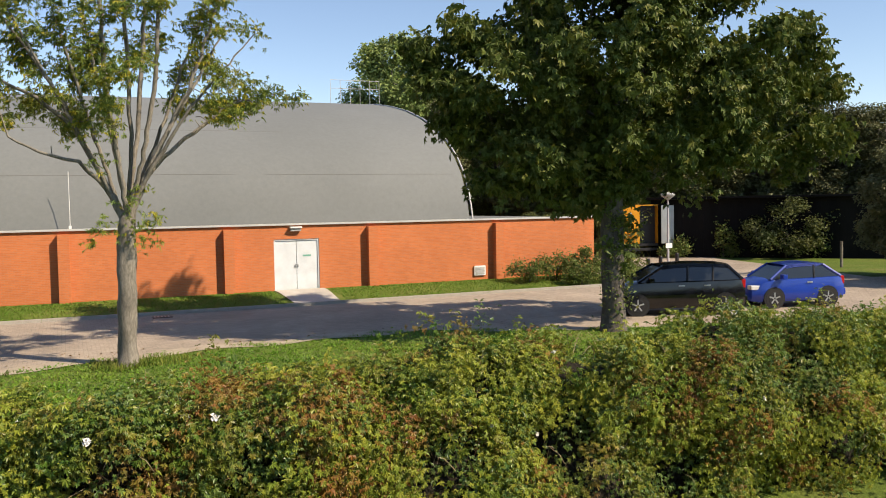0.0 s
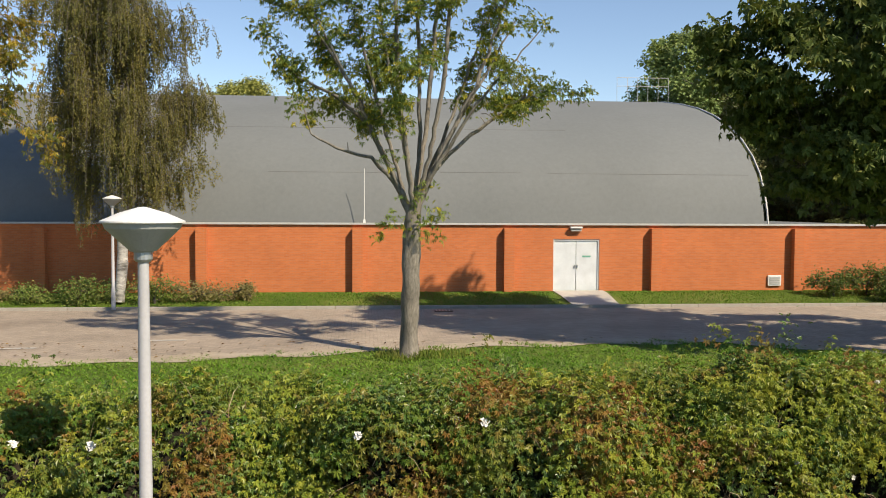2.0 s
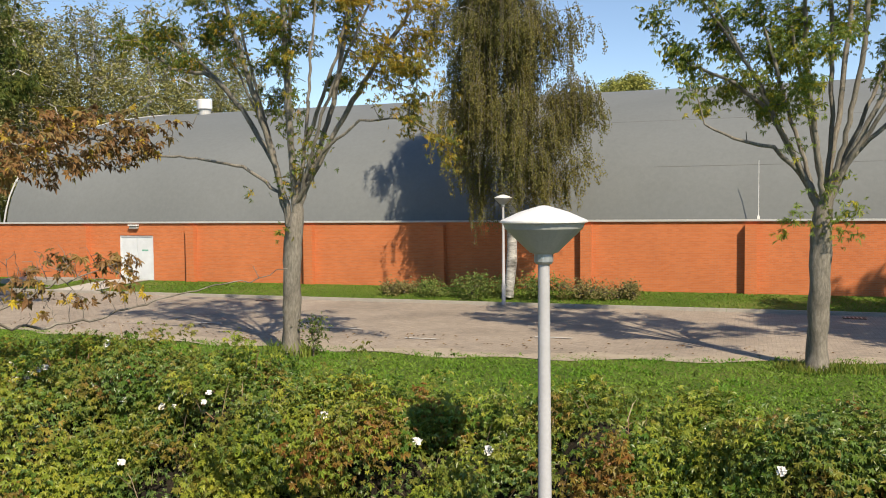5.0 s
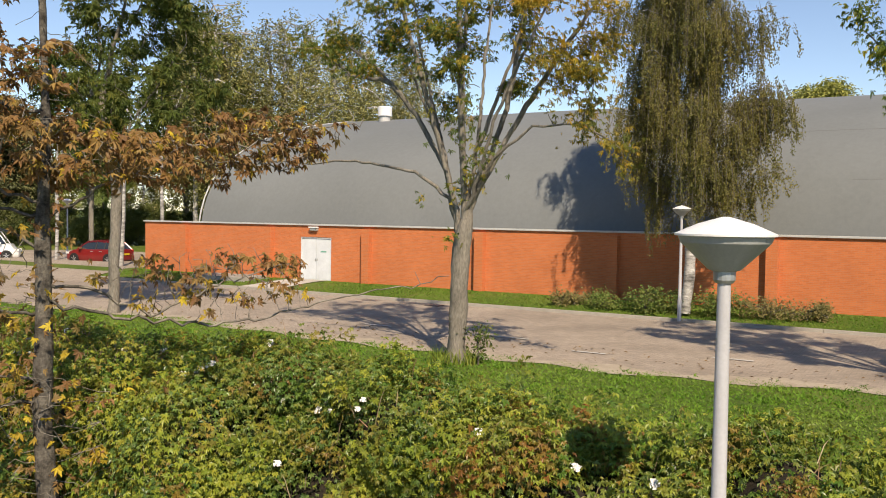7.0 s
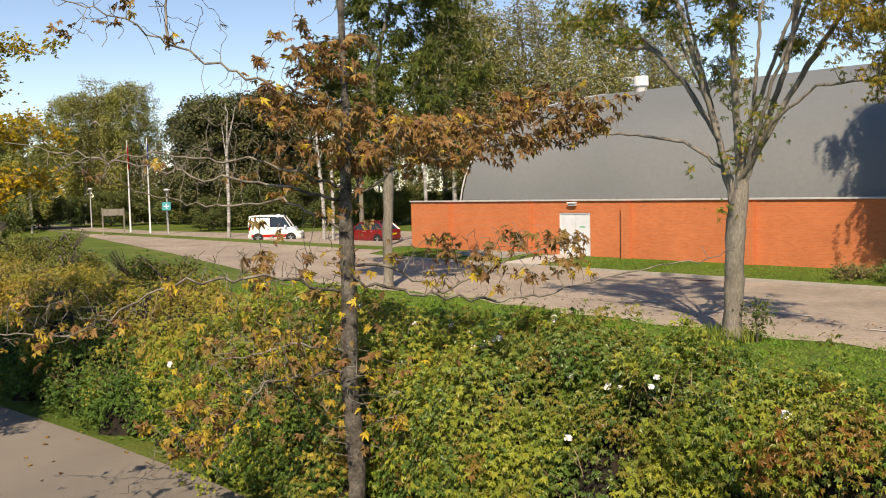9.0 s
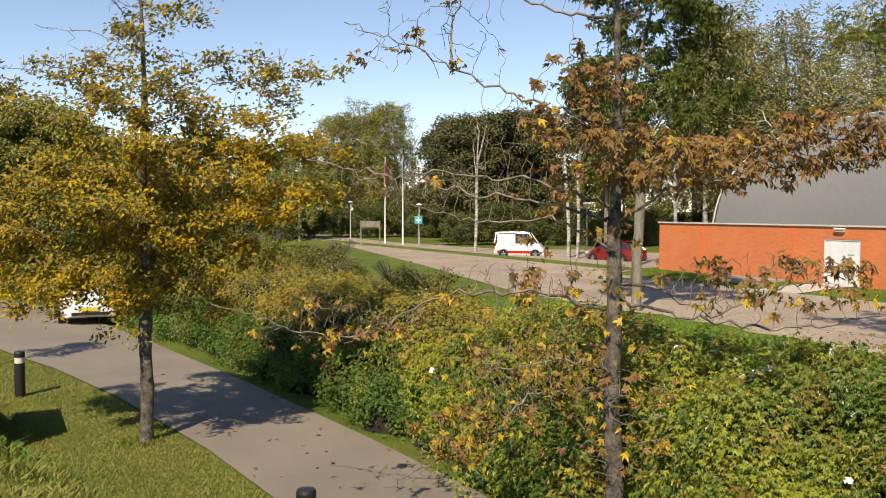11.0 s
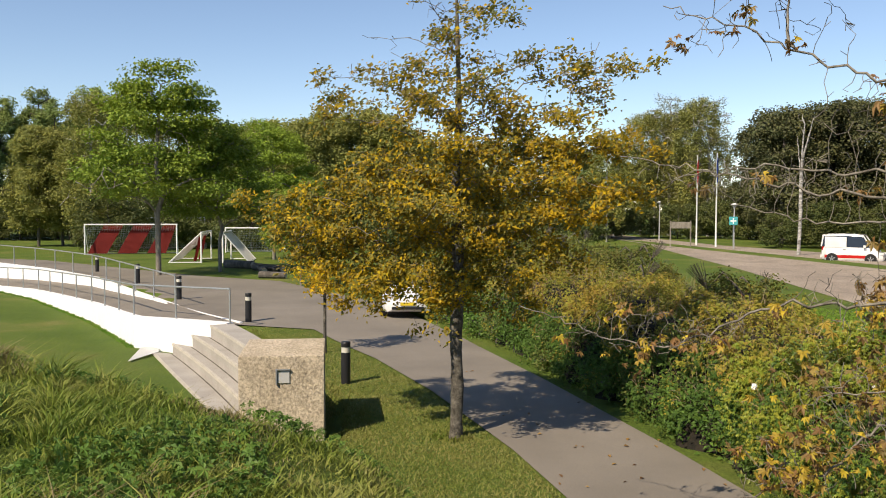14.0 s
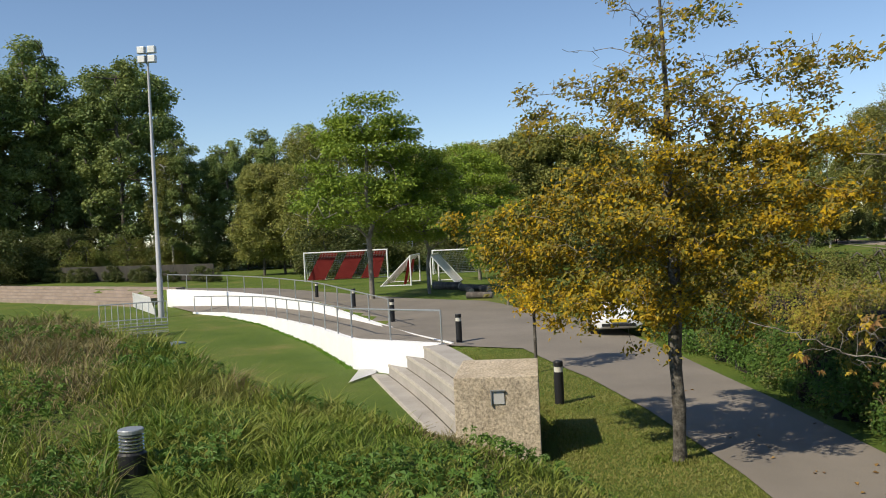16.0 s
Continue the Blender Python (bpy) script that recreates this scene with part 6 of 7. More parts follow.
# ---- grass blades ----


def blades(name, xy, h, w, rng, lean=0.35):
    n = len(xy)
    z = height(xy[:, 0], xy[:, 1])
    p = np.concatenate([xy, z[:, None] - 0.02], 1)
    a = rng.uniform(0, 2 * np.pi, n)
    side = np.stack([np.cos(a), np.sin(a), np.zeros(n)], 1)
    b = rng.uniform(0, 2 * np.pi, n)
    hh = (h * rng.uniform(0.5, 1.25, n))[:, None]
    bend = np.stack([np.cos(b), np.sin(b), np.zeros(n)], 1) * hh * (lean * rng.uniform(0.3, 1.6, n))[:, None]
    ww = (w * rng.uniform(0.6, 1.3, n))[:, None]
    v = np.empty((n, 5, 3))
    v[:, 0], v[:, 1] = p - side * ww, p + side * ww
    mid = p + bend * 0.35 + (0, 0, 1) * hh * 0.6
    v[:, 2], v[:, 3] = mid + side * ww * 0.8, mid - side * ww * 0.8
    v[:, 4] = p + bend + (0, 0, 1) * hh * 0.95
    i = np.arange(n) * 5
    f = np.concatenate([np.stack([i, i + 1, i + 2], 1), np.stack([i, i + 2, i + 3], 1), np.stack([i + 3, i + 2, i + 4], 1)])
    return quick_mesh(name, v.reshape(-1, 3), f)


gr = np.random.default_rng(9)


def scatter(n, x0, x1, y0, y1, keep):
    xy = np.stack([gr.uniform(x0, x1, n), gr.uniform(y0, y1, n)], 1)
    return xy[keep(xy[:, 0], xy[:, 1])]


def rough_zone(x, y):
    d = seg_dist(x, y, CREST)
    e = seg_dist(x, y, PATH_LEFT)
    eye = np.hypot(x + 0.5, y)
    return (d < 4.2) & (e > 1.7) & (y < 2) & (eye > 2.2) & ~((x < -13.6) & (y > -2.4)) & (np.hypot(x + 6.66, y + 2.6) > 0.14) & (seg_dist(x, y, [(-6.66, -2.58), (-5.7, -2.1)]) > 0.14) & (gr.uniform(0, 1, len(x)) < np.clip(6.0 / eye, 0.15, 1))


xy = scatter(420000, -17, 0, -12, 2, rough_zone)
tuft = 0.5 + 0.5 * np.sin(xy[:, 0] * 2.1 + 2 * np.sin(xy[:, 1] * 1.3)) * np.sin(xy[:, 1] * 2.6 + xy[:, 0])
dry = np.sin(xy[:, 0] * 0.9 + 1.5 * np.sin(xy[:, 1] * 0.8)) * np.sin(xy[:, 1] * 1.25 - 0.4 * xy[:, 0] + 1) + 0.45 * np.sin(2.7 * xy[:, 0] - 1.9 * xy[:, 1]) * np.sin(2.2 * xy[:, 1] + 0.8 * xy[:, 0]) + gr.normal(0, 0.22, len(xy)) > 0.3
fine_tuft = 0.5 + 0.5 * np.sin(xy[:, 0] * 7.3 + 2 * np.sin(xy[:, 1] * 5.1)) * np.sin(xy[:, 1] * 8.2 + 3 * xy[:, 0])
low_side = 1 - 0.55 * smoothstep((xy[:, 1] + 2.2) / 1.5) * smoothstep((-xy[:, 0] - 4.5) / 2)
tall = low_side * (0.05 + 0.13 * tuft ** 1.5 + 0.22 * fine_tuft ** 3)
long_grass = mesh_object("long_grass", blades("long_grass", xy[~dry], tall[~dry], 0.0065, gr, 0.95), M_BLADE)
M_STRAW = leafy("dry_grass_blades", ((0.34, 0.28, 0.14), (0.26, 0.20, 0.10), (0.20, 0.20, 0.06), (0.16, 0.10, 0.06), (0.42, 0.36, 0.20)), 0.9, ((0.18, 0.20, 0.05), (0.30, 0.22, 0.11)), 0.3, 0.35)
dg = mesh_object("dry_grass", blades("dry_grass", xy[dry], tall[dry] * 0.9, 0.005, gr, 1.1), M_STRAW)
tagged(dg, "straw-brown patches of dry grass on the bank", "grass", kind="stuff")
tagged(long_grass, "long unmown grass and weeds on the bank", "grass", kind="stuff")
at = scatter(60000, -17, -1, -11, 1.5, rough_zone)
wz = height(at[:, 0], at[:, 1])
weedy = (np.sin(at[:, 0] * 1.7 + at[:, 1]) * np.sin(at[:, 1] * 1.9 - 0.5 * at[:, 0]) > 0.1) & (at[:, 0] > -12.8)
at, wz = at[weedy], wz[weedy]
M_WEED = leafy("weed_leaves", ((0.075, 0.150, 0.025), (0.112, 0.213, 0.037), (0.163, 0.263, 0.050)), 0.6, ((0.062, 0.138, 0.025), (0.163, 0.250, 0.037)), 0.3, 0.4)
weeds = mesh_object("weeds", spray_mesh("weeds", np.concatenate([at, (wz + gr.uniform(0.04, 0.15, len(at)))[:, None]], 1), 0.05, gr, np.array((0, 0, 0.7)), 5, 0.0, 0.5, 4.6), M_WEED)
tagged(weeds, "low leafy weeds among the long grass", "weeds", kind="stuff")


def mown_zone(x, y):
    e = seg_dist(x, y, PATH_LEFT)
    poly = PATH_LEFT + [(-29, -3), (-16.5, -0.9), (-12, -2.2), (-8, 0.4), (0, 1.5), (10, 1)]
    return inside(x, y, poly) & (e > 0.03) & (gr.uniform(0, 1, len(x)) < np.clip((x + 34) / 18, 0.2, 1))


xy = scatter(260000, -29, -5, -3, 3.5, mown_zone)
M_MOWN = leafy("mown_grass_blades", ((0.208, 0.247, 0.048), (0.312, 0.299, 0.084), (0.416, 0.364, 0.144), (0.156, 0.208, 0.036), (0.260, 0.273, 0.060)), 0.7, ((0.156, 0.234, 0.036), (0.364, 0.325, 0.108)), 0.3, 0.4)
mg = mesh_object("mown_grass", blades("mown_grass", xy, 0.055, 0.009, gr, 0.8), M_MOWN)
tagged(mg, "short mown grass beside the path", "grass", kind="stuff")


def strip_zone(x, y):
    near = np.interp(x, [p[0] for p in ROAD_NEAR], [p[1] for p in ROAD_NEAR])
    return (y < near + 0.22 * np.sin(x * 3.1) + 0.14 * np.sin(x * 7.7 + 1) + 0.1 + gr.exponential(0.08, len(x))) & (y > 9.2)


xy = scatter(270000, -30, 26, 9.2, 22.6, strip_zone)
clumpy = np.sin(3.1 * xy[:, 0] + 2 * np.sin(2.3 * xy[:, 1])) * np.sin(2.7 * xy[:, 1] + 1.3 * xy[:, 0])
sg = mesh_object("verge_grass", blades("verge_grass", xy, 0.055 + 0.035 * (clumpy > 0.35), 0.016, gr, 1.0), M_LAWN)
tagged(sg, "green grass strip between hedge and car park", "grass", kind="stuff")
xy = scatter(60000, -39, 22, 30.1, 33.8, lambda x, y: ~(((x > 7.9) & (x < 10.2)) | ((x > -29) & (x < -25.8))))
wg = mesh_object("wall_grass", blades("wall_grass", xy, 0.06, 0.018, gr, 0.9), M_LAWN)
tagged(wg, "green grass verge along the brick wall", "grass", kind="stuff")


fp_ = np.array(resample(WHITE_LINE[2:7], 900))
along = gr.integers(0, 900, 9000)
uneven = 0.5 + 0.5 * np.sin(0.21 * along) * np.sin(0.083 * along + 1)
foot_grass = mesh_object("edge_grass", blades("edge_grass", fp_[along][:, :2] + np.array((0.1, -0.22)) + gr.normal(0, 0.06, (9000, 2)), 0.02 + 0.10 * uneven, 0.014, gr, 0.8), M_LAWN)
tagged(foot_grass, "unmown grass along the foot of the white wall", "grass", kind="stuff")


def tuft_round(x, y, r, n, h, label):
    a, q = gr.uniform(0, 2 * np.pi, n), r * np.sqrt(gr.uniform(0, 1, n))
    o = mesh_object("grass_tuft", blades("grass_tuft", np.stack([x + q * np.cos(a), y + q * np.sin(a)], 1), h, 0.012, gr, 0.4), M_BLADE)
    tagged(o, label, "grass", kind="stuff")


tuft_round(1.4, 20.1, 0.7, 500, 0.2, "tall grass tuft round the tree's foot")
tuft_round(-10.2, 18.5, 0.6, 350, 0.4, "tall grass tuft round the tree's foot")
tuft_round(-15.4, 2.35, 0.35, 250, 0.12, "grass tuft round the young oak's foot")
tuft_round(2.4, 20.3, 0.6, 300, 0.18, "tall grass tuft on the verge")


# ---- shrubs ----
def shrub(label, x, y, rx, ry, h, n, size, mat, seed):
    rng = np.random.default_rng(seed)
    t = thing("shrub", x, y, float(height(x, y)))
    tagged(t, label, "shrub", group="shrubs")
    blobs = [(rng.uniform(-0.6, 0.6) * rx, rng.uniform(-0.6, 0.6) * ry, h * rng.uniform(0.35, 0.7), rx * 0.5, ry * 0.5, h * 0.36, 1) for _ in range(9)]
    nodes, par = grow(blob_points(rng, blobs, 90), [(0, 0, -0.05), (0, 0, 0.1), (0, 0, h * 0.3)], [-1, 0, 1], 0.18, 3.0, 0.15, 40, rng)
    mesh_object("woody_base", tubes("woody_base", nodes, par, pipe(par, 0.006, 0.05)), M_BARKDARK, t)
    at = nodes[rng.integers(2, len(nodes), n)] + rng.normal(0, 0.13, (n, 3))
    at[:, 2] = np.maximum(at[:, 2], 0.03)
    mesh_object("foliage", leaf_mesh("foliage", at, size, rng, 0.4, 0.3), mat, t)


M_SHRUB = leafy("shrub_leaves", ((0.090, 0.150, 0.030), (0.135, 0.210, 0.045), (0.195, 0.255, 0.060), (0.255, 0.225, 0.075)), 0.7, ((0.075, 0.135, 0.030), (0.210, 0.240, 0.060)), 0.3, 0.4)
M_DRYSHRUB = leafy("dry_shrub_leaves", ((0.203, 0.176, 0.068), (0.270, 0.216, 0.095), (0.162, 0.176, 0.054)), 0.7, ((0.135, 0.149, 0.054), (0.297, 0.230, 0.095)), 0.3, 0.4)
for i, (sx, sy, sr, sh) in enumerate(((18.9, 32.2, 1.0, 1.1), (20.4, 32.4, 1.2, 1.3), (21.9, 32.0, 1.2, 1.2), (23.3, 31.6, 1.1, 1.2), (20.8, 31.0, 1.0, 0.9), (22.6, 30.8, 1.0, 0.8))):
    shrub("green shrub at the foot of the brick wall", sx, sy, sr, 0.8, sh, 1500, 0.12, M_SHRUB, 50 + i)
for i, (sx, sy, sr, sh, mm) in enumerate(((-12.6, 32.0, 1.0, 0.5, M_DRYSHRUB), (-11.2, 31.7, 0.8, 0.6, M_SHRUB), (-9.6, 31.3, 0.7, 1.0, M_SHRUB), (-8.6, 31.9, 0.6, 0.8, M_SHRUB), (-7.0, 31.5, 0.7, 0.9, M_SHRUB), (-5.6, 31.8, 0.9, 0.6, M_DRYSHRUB), (-4.3, 32.1, 0.9, 0.55, M_DRYSHRUB))):
    shrub("low wild shrub by the birch and the brick wall", sx, sy, sr, 0.7, sh, 1300, 0.1, mm, 70 + i)
for i in range(12):
    shrub("low dark shrub in front of the near-black shed", 35.5 + 0.75 * i, 43.3 - 0.62 * i + (i % 3) * 0.7, 1.1, 0.9, 0.8 + 0.55 * (i % 4), 900, 0.16, M_SHRUB, 200 + i)
shrub("sucker shoots at the foot of the ash tree", -9.6, 18.7, 0.3, 0.3, 1.1, 260, 0.1, M_SHRUB, 90)
shrub("ivy climbing round the dark tree's trunk", 14.3, 18.95, 0.42, 0.3, 3.2, 1500, 0.11, M_SHRUB, 91)
# bank of low plants where the hedge meets the path
for i in range(15):
    bx = -9.2 - 1.5 * i
    by = float(np.interp(-bx, [-p[0] for p in PATH_RIGHT], [p[1] for p in PATH_RIGHT])) + 0.75
    shrub("nettles and brambles on the bank beside the path", bx, by, 0.95, 0.55, 0.55 + 0.45 * prng.random(), 1300, 0.085, (M_NETTLE, M_SHRUB)[i % 3 == 2], 100 + i)
for i in range(12):
    bx = -13 - 1.9 * i
    shrub("overgrown bush of the bank with yellow-green leaves", bx, 7.3 - 0.06 * i + prng.uniform(-0.3, 0.5), 1.2, 0.9, 1.6 + 0.9 * prng.random(), 2000, 0.10, (M_SHRUB, M_DRYSHRUB, M_SHRUB)[i % 3], 130 + i)

# ---- vehicles ----
M_TYRE = plain("tyre_rubber", (0.02, 0.02, 0.02), 0.85)
M_RIM = plain("alloy_rim", (0.55, 0.56, 0.57), 0.35, 0.7)
M_CARGLASS = glassy("car_glass")
M_TAIL = plain("red_lamp_glass", (0.45, 0.015, 0.015), 0.2)
M_HEAD = plain("clear_lamp_glass", (0.7, 0.7, 0.7), 0.15)
M_PLATE = plain("yellow_plate", (0.65, 0.48, 0.03), 0.5)


def car(name, label, x, y, turn, paint, L, W, H, belt, hood, xw, xrf, xrr, xre, rear_z, doors=2, z=0.385):
    """A car that faces +x: xw is the windscreen's foot, xrf and xrr the roof's ends, xre the rear screen's foot."""
    t = thing(name, x, y, z, turn)
    tagged(t, label, "car", group="parked cars")
    h = W / 2
    st = [(L / 2, 0.30, 0.55, 0.62), (L / 2 - 0.1, 0.22, 0.68, 0.84), (L / 2 - 0.35, 0.2, 0.76, 0.95), (xw + 0.25, 0.2, hood, 0.99), (xw - 0.25, 0.2, belt, 1.0), (0, 0.2, belt, 1.0), (xre + 0.3, 0.2, belt + 0.03, 1.0), (-L / 2 + 0.3, 0.22, rear_z, 0.97), (-L / 2 + 0.06, 0.26, rear_z - 0.05, 0.86), (-L / 2, 0.34, rear_z - 0.28, 0.72)]
    bm = bmesh.new()
    rings = []
    for sx, z0, z1, w in st:
        zm = z0 + (z1 - z0) * 0.55
        half = [(h * w * 0.9, z0), (h * w, z0 + 0.12), (h * w, zm), (h * w * 0.95, z1 - 0.04), (h * w * 0.84, z1), (h * w * 0.4, z1 + 0.035)]
        pts = half + [(-a, b) for a, b in half[::-1]]
        rings.append([bm.verts.new((sx, a, b)) for a, b in pts])
    n = len(rings[0])
    for p, q in zip(rings, rings[1:]):
        for i in range(n):
            bm.faces.new((p[i], p[(i + 1) % n], q[(i + 1) % n], q[i]))
    bm.faces.new(rings[0][::-1])
    bm.faces.new(rings[-1])
    bmesh.ops.recalc_face_normals(bm, faces=bm.faces)
    body = part("body", bm, paint, t, smooth=True)
    b0, b1 = h * 0.9, h * 0.7
    low = [(xw, belt - 0.03), (xre, max(belt, rear_z) - 0.03)]
    top = [(xrf, H - 0.06), (xrr, H - 0.05)]
    bm = bmesh.new()
    v = {}
    for s in (1, -1):
        v["a", s] = bm.verts.new((low[0][0], s * b0, low[0][1]))
        v["b", s] = bm.verts.new((top[0][0], s * b1, top[0][1]))
        v["m", s] = bm.verts.new(((top[0][0] + top[1][0]) / 2, s * b1 * 1.01, H - 0.02))
        v["c", s] = bm.verts.new((top[1][0], s * b1, top[1][1]))
        v["d", s] = bm.verts.new((low[1][0], s * b0, low[1][1]))
    for a, b in (("a", "b"), ("b", "m"), ("m", "c"), ("c", "d"), ("d", "a")):
        bm.faces.new((v[a, 1], v[b, 1], v[b, -1], v[a, -1]))
    bm.faces.new([v[k, 1] for k in "abmcd"])
    bm.faces.new([v[k, -1] for k in "dcmba"])
    bmesh.ops.recalc_face_normals(bm, faces=bm.faces)
    part("window_glass", bm, M_CARGLASS, t, "dark tinted glass")
    bm = bmesh.new()
    pts = [(top[0][0] + 0.06, top[0][1]), (xrf - 0.3, H - 0.015), (0.5 * (xrf + xrr), H + 0.01), (xrr + 0.3, H - 0.01), (top[1][0] - 0.08, top[1][1])]
    rr_ = [[bm.verts.new((px_, s * b1 * k, pz + dz)) for s, k, dz in ((1, 1.07, -0.11), (1, 1.0, 0), (1, 0.5, 0.03), (-1, 0.5, 0.03), (-1, 1.0, 0), (-1, 1.07, -0.11))] for px_, pz in pts]
    for p, q in zip(rr_, rr_[1:]):
        for i in range(5):
            bm.faces.new((p[i], q[i], q[i + 1], p[i + 1]))
    bmesh.ops.solidify(bm, geom=bm.faces[:], thickness=0.03)
    part("roof", bm, paint, t, smooth=True)
    for s in (1, -1):
        for (x0, z0), (x1, z1), r in (((low[0][0], low[0][1]), top[0], 0.04), ((low[1][0], low[1][1]), top[1], 0.05)):
            part("pillar", tube((x0, s * b0, z0), (x1, s * b1, z1), r, r, 6), paint, t)
        for k in range(doors):
            px_ = xw - 0.75 + (xre - xw + 0.9) * (k + 1) / (doors + 1)
            part("pillar", tube((px_, s * (b0 + 0.005), belt - 0.02), (px_ - 0.06, s * (b1 + 0.012), H - 0.07), 0.035, 0.035, 6), M_BLACK, t)
            part("door_handle", box(px_ + 0.1, px_ + 0.3, min(s * h, s * h * 1.015), max(s * h, s * h * 1.015), belt - 0.16, belt - 0.12, 0.005), M_RIM, t)
        part("mirror", box(xw - 0.45, xw - 0.3, min(s * h * 0.98, s * (h + 0.2)), max(s * h * 0.98, s * (h + 0.2)), belt - 0.02, belt + 0.14, 0.03), paint, t)
        part("headlight", box(L / 2 - 0.36, L / 2 - 0.05, min(s * h * 0.58, s * h * 0.9), max(s * h * 0.58, s * h * 0.9), 0.6, 0.74, 0.03), M_HEAD, t, "clear headlight")
        part("tail_light", box(-L / 2 + 0.05, -L / 2 + 0.26, min(s * h * 0.62, s * h * 0.87), max(s * h * 0.62, s * h * 0.87), rear_z - 0.3, rear_z - 0.02, 0.03), M_TAIL, t, "red tail light")
        for wx in (L / 2 - 0.82, -L / 2 + 0.72):
            rot = Matrix.Translation((wx, s * (h - 0.1), 0.31)) @ pose(0, 0, 0, 90, 0, 0)
            part("wheel_arch", lathe([(0.37, -0.115), (0.37, 0.115)], 24, rot), M_BLACK, t)
            w = part("tyre", lathe([(0.2, -0.122), (0.3, -0.12), (0.315, -0.08), (0.315, 0.08), (0.3, 0.12), (0.2, 0.122)], 24, rot), M_TYRE, t)
            part("rim", lathe([(0.205, -0.126), (0.19, -0.13), (0.05, -0.118), (0.05, 0.118), (0.19, 0.13), (0.205, 0.126)], 16, rot), M_BLACK, w)
            bm = bmesh.new()
            side = -s
            for k in range(5):
                add_box(bm, -0.022, 0.022, 0.03, 0.195, min(0.12 * side, 0.134 * side), max(0.12 * side, 0.134 * side), rot @ Matrix.Rotation(k * 2 * math.pi / 5, 4, "Z"))
            part("wheel_trim", bm, M_RIM, w, "five-spoked alloy wheel trim")
    part("bumper", box(L / 2 - 0.1, L / 2 + 0.03, -h * 0.6, h * 0.6, 0.30, 0.40, 0.03), M_BLACK, t, "black lower grille")
    part("bumper", box(-L / 2 - 0.04, -L / 2 + 0.1, -h * 0.8, h * 0.8, 0.34, 0.56, 0.04), paint, t)
    part("number_plate", box(L / 2 + 0.032, L / 2 + 0.04, -0.26, 0.26, 0.44, 0.55), M_PLATE, t, "plain yellow plate")
    part("number_plate", box(-L / 2 - 0.05, -L / 2 - 0.042, -0.26, 0.26, 0.6, 0.71), M_PLATE, t, "plain yellow plate")
    return t


M_DARKPAINT = plain("black_car_paint", (0.006, 0.006, 0.008), 0.16, 0.0, 0.05, coat=0.5)
M_BLUEPAINT = plain("blue_car_paint", (0.010, 0.045, 0.34), 0.3, 0.0, 0.05, coat=0.4)
M_WHITEPAINT = plain("white_car_paint", (0.75, 0.75, 0.74), 0.25, 0.0, 0.05, coat=0.6)
M_REDPAINT = plain("red_car_paint", (0.22, 0.015, 0.015), 0.3, 0.1, 0.05, coat=0.5)
car("car", "black people carrier parked on the brick car park", 18.13, 21.5, 158, M_DARKPAINT, 4.3, 1.8, 1.57, 1.05, 0.98, 1.3, 0.45, -1.55, -2.0, 1.1)
car("car", "blue three-door hatchback parked on the brick car park", 22.55, 21.1, 166, M_BLUEPAINT, 3.45, 1.66, 1.42, 0.95, 0.86, 1.0, 0.35, -0.95, -1.52, 1.0, 1)
car("car", "white car facing the golden oak on the path", -32.4, 3.0, -4, M_WHITEPAINT, 4.4, 1.85, 1.7, 1.05, 1.0, 1.1, 0.4, -1.7, -2.05, 1.05, z=0.2)
van = car("van", "white delivery van parked on the far car park", -55.6, 35.2, 50, M_WHITEPAINT, 3.9, 1.85, 1.95, 1.1, 1.05, 1.15, 0.6, -1.82, -1.92, 1.15, 1)
for sy in (-0.936, 0.925):
    part("side_stripe", box(-1.7, 1.3, sy, sy + 0.011, 0.36, 0.56), M_TAIL, van, "red stripe along the sill")
for sy in (-0.9, 0.86):
    part("side_panel", box(-1.7, -0.35, sy, sy + 0.04, 1.06, 1.78, 0.015), M_WHITEPAINT, van, "windowless white load panel")
car("car", "red car parked on the far car park", -47.5, 37.6, 190, M_REDPAINT, 4.2, 1.75, 1.5, 0.95, 0.9, 1.1, 0.3, -1.3, -1.9, 0.95)

M_ORANGE = plain("orange_truck_paint", (0.62, 0.26, 0.01), 0.45)
truck = thing("box_truck", 33.7, 44.5, 0.36, -14)
tagged(truck, "orange box truck with its rear door open", "truck")
part("floor", box(-1.25, 1.25, 0, 6.5, 0.75, 0.9), M_BLACK, truck)
part("side", box(-1.25, -1.2, 0, 6.5, 0.902, 3.3), M_ORANGE, truck)
part("side", box(1.2, 1.25, 0, 6.5, 0.902, 3.3), M_ORANGE, truck)
# added black sheet across the open half, in place of the interior's shade
part("shade_sheet", box(0.01, 1.19, 0.35, 0.4, 0.903, 3.29), M_BLACK, truck, "black sheet standing in for the loading space's shade")
part("front", box(-1.2, 1.2, 6.44, 6.5, 0.902, 3.3), M_BLACK, truck)
part("top", box(-1.25, 1.25, 0, 6.5, 3.302, 3.36), M_ORANGE, truck)
part("rear_door", box(-1.25, 0.0, -0.06, -0.005, 0.9, 3.3, 0.01), M_ORANGE, truck, "closed orange rear door")
for zz in (1.4, 2.1, 2.8):
    part("hinge", box(-0.75, -0.55, -0.09, -0.062, zz, zz + 0.08), M_GREY, truck)
part("open_door", box(1.26, 2.1, -0.5, -0.44, 0.9, 3.3, 0.01), M_GREY, truck, "open grey rear door")
part("bumper", box(-1.2, 1.2, -0.1, 0.05, 0.45, 0.62, 0.02), M_BLACK, truck)
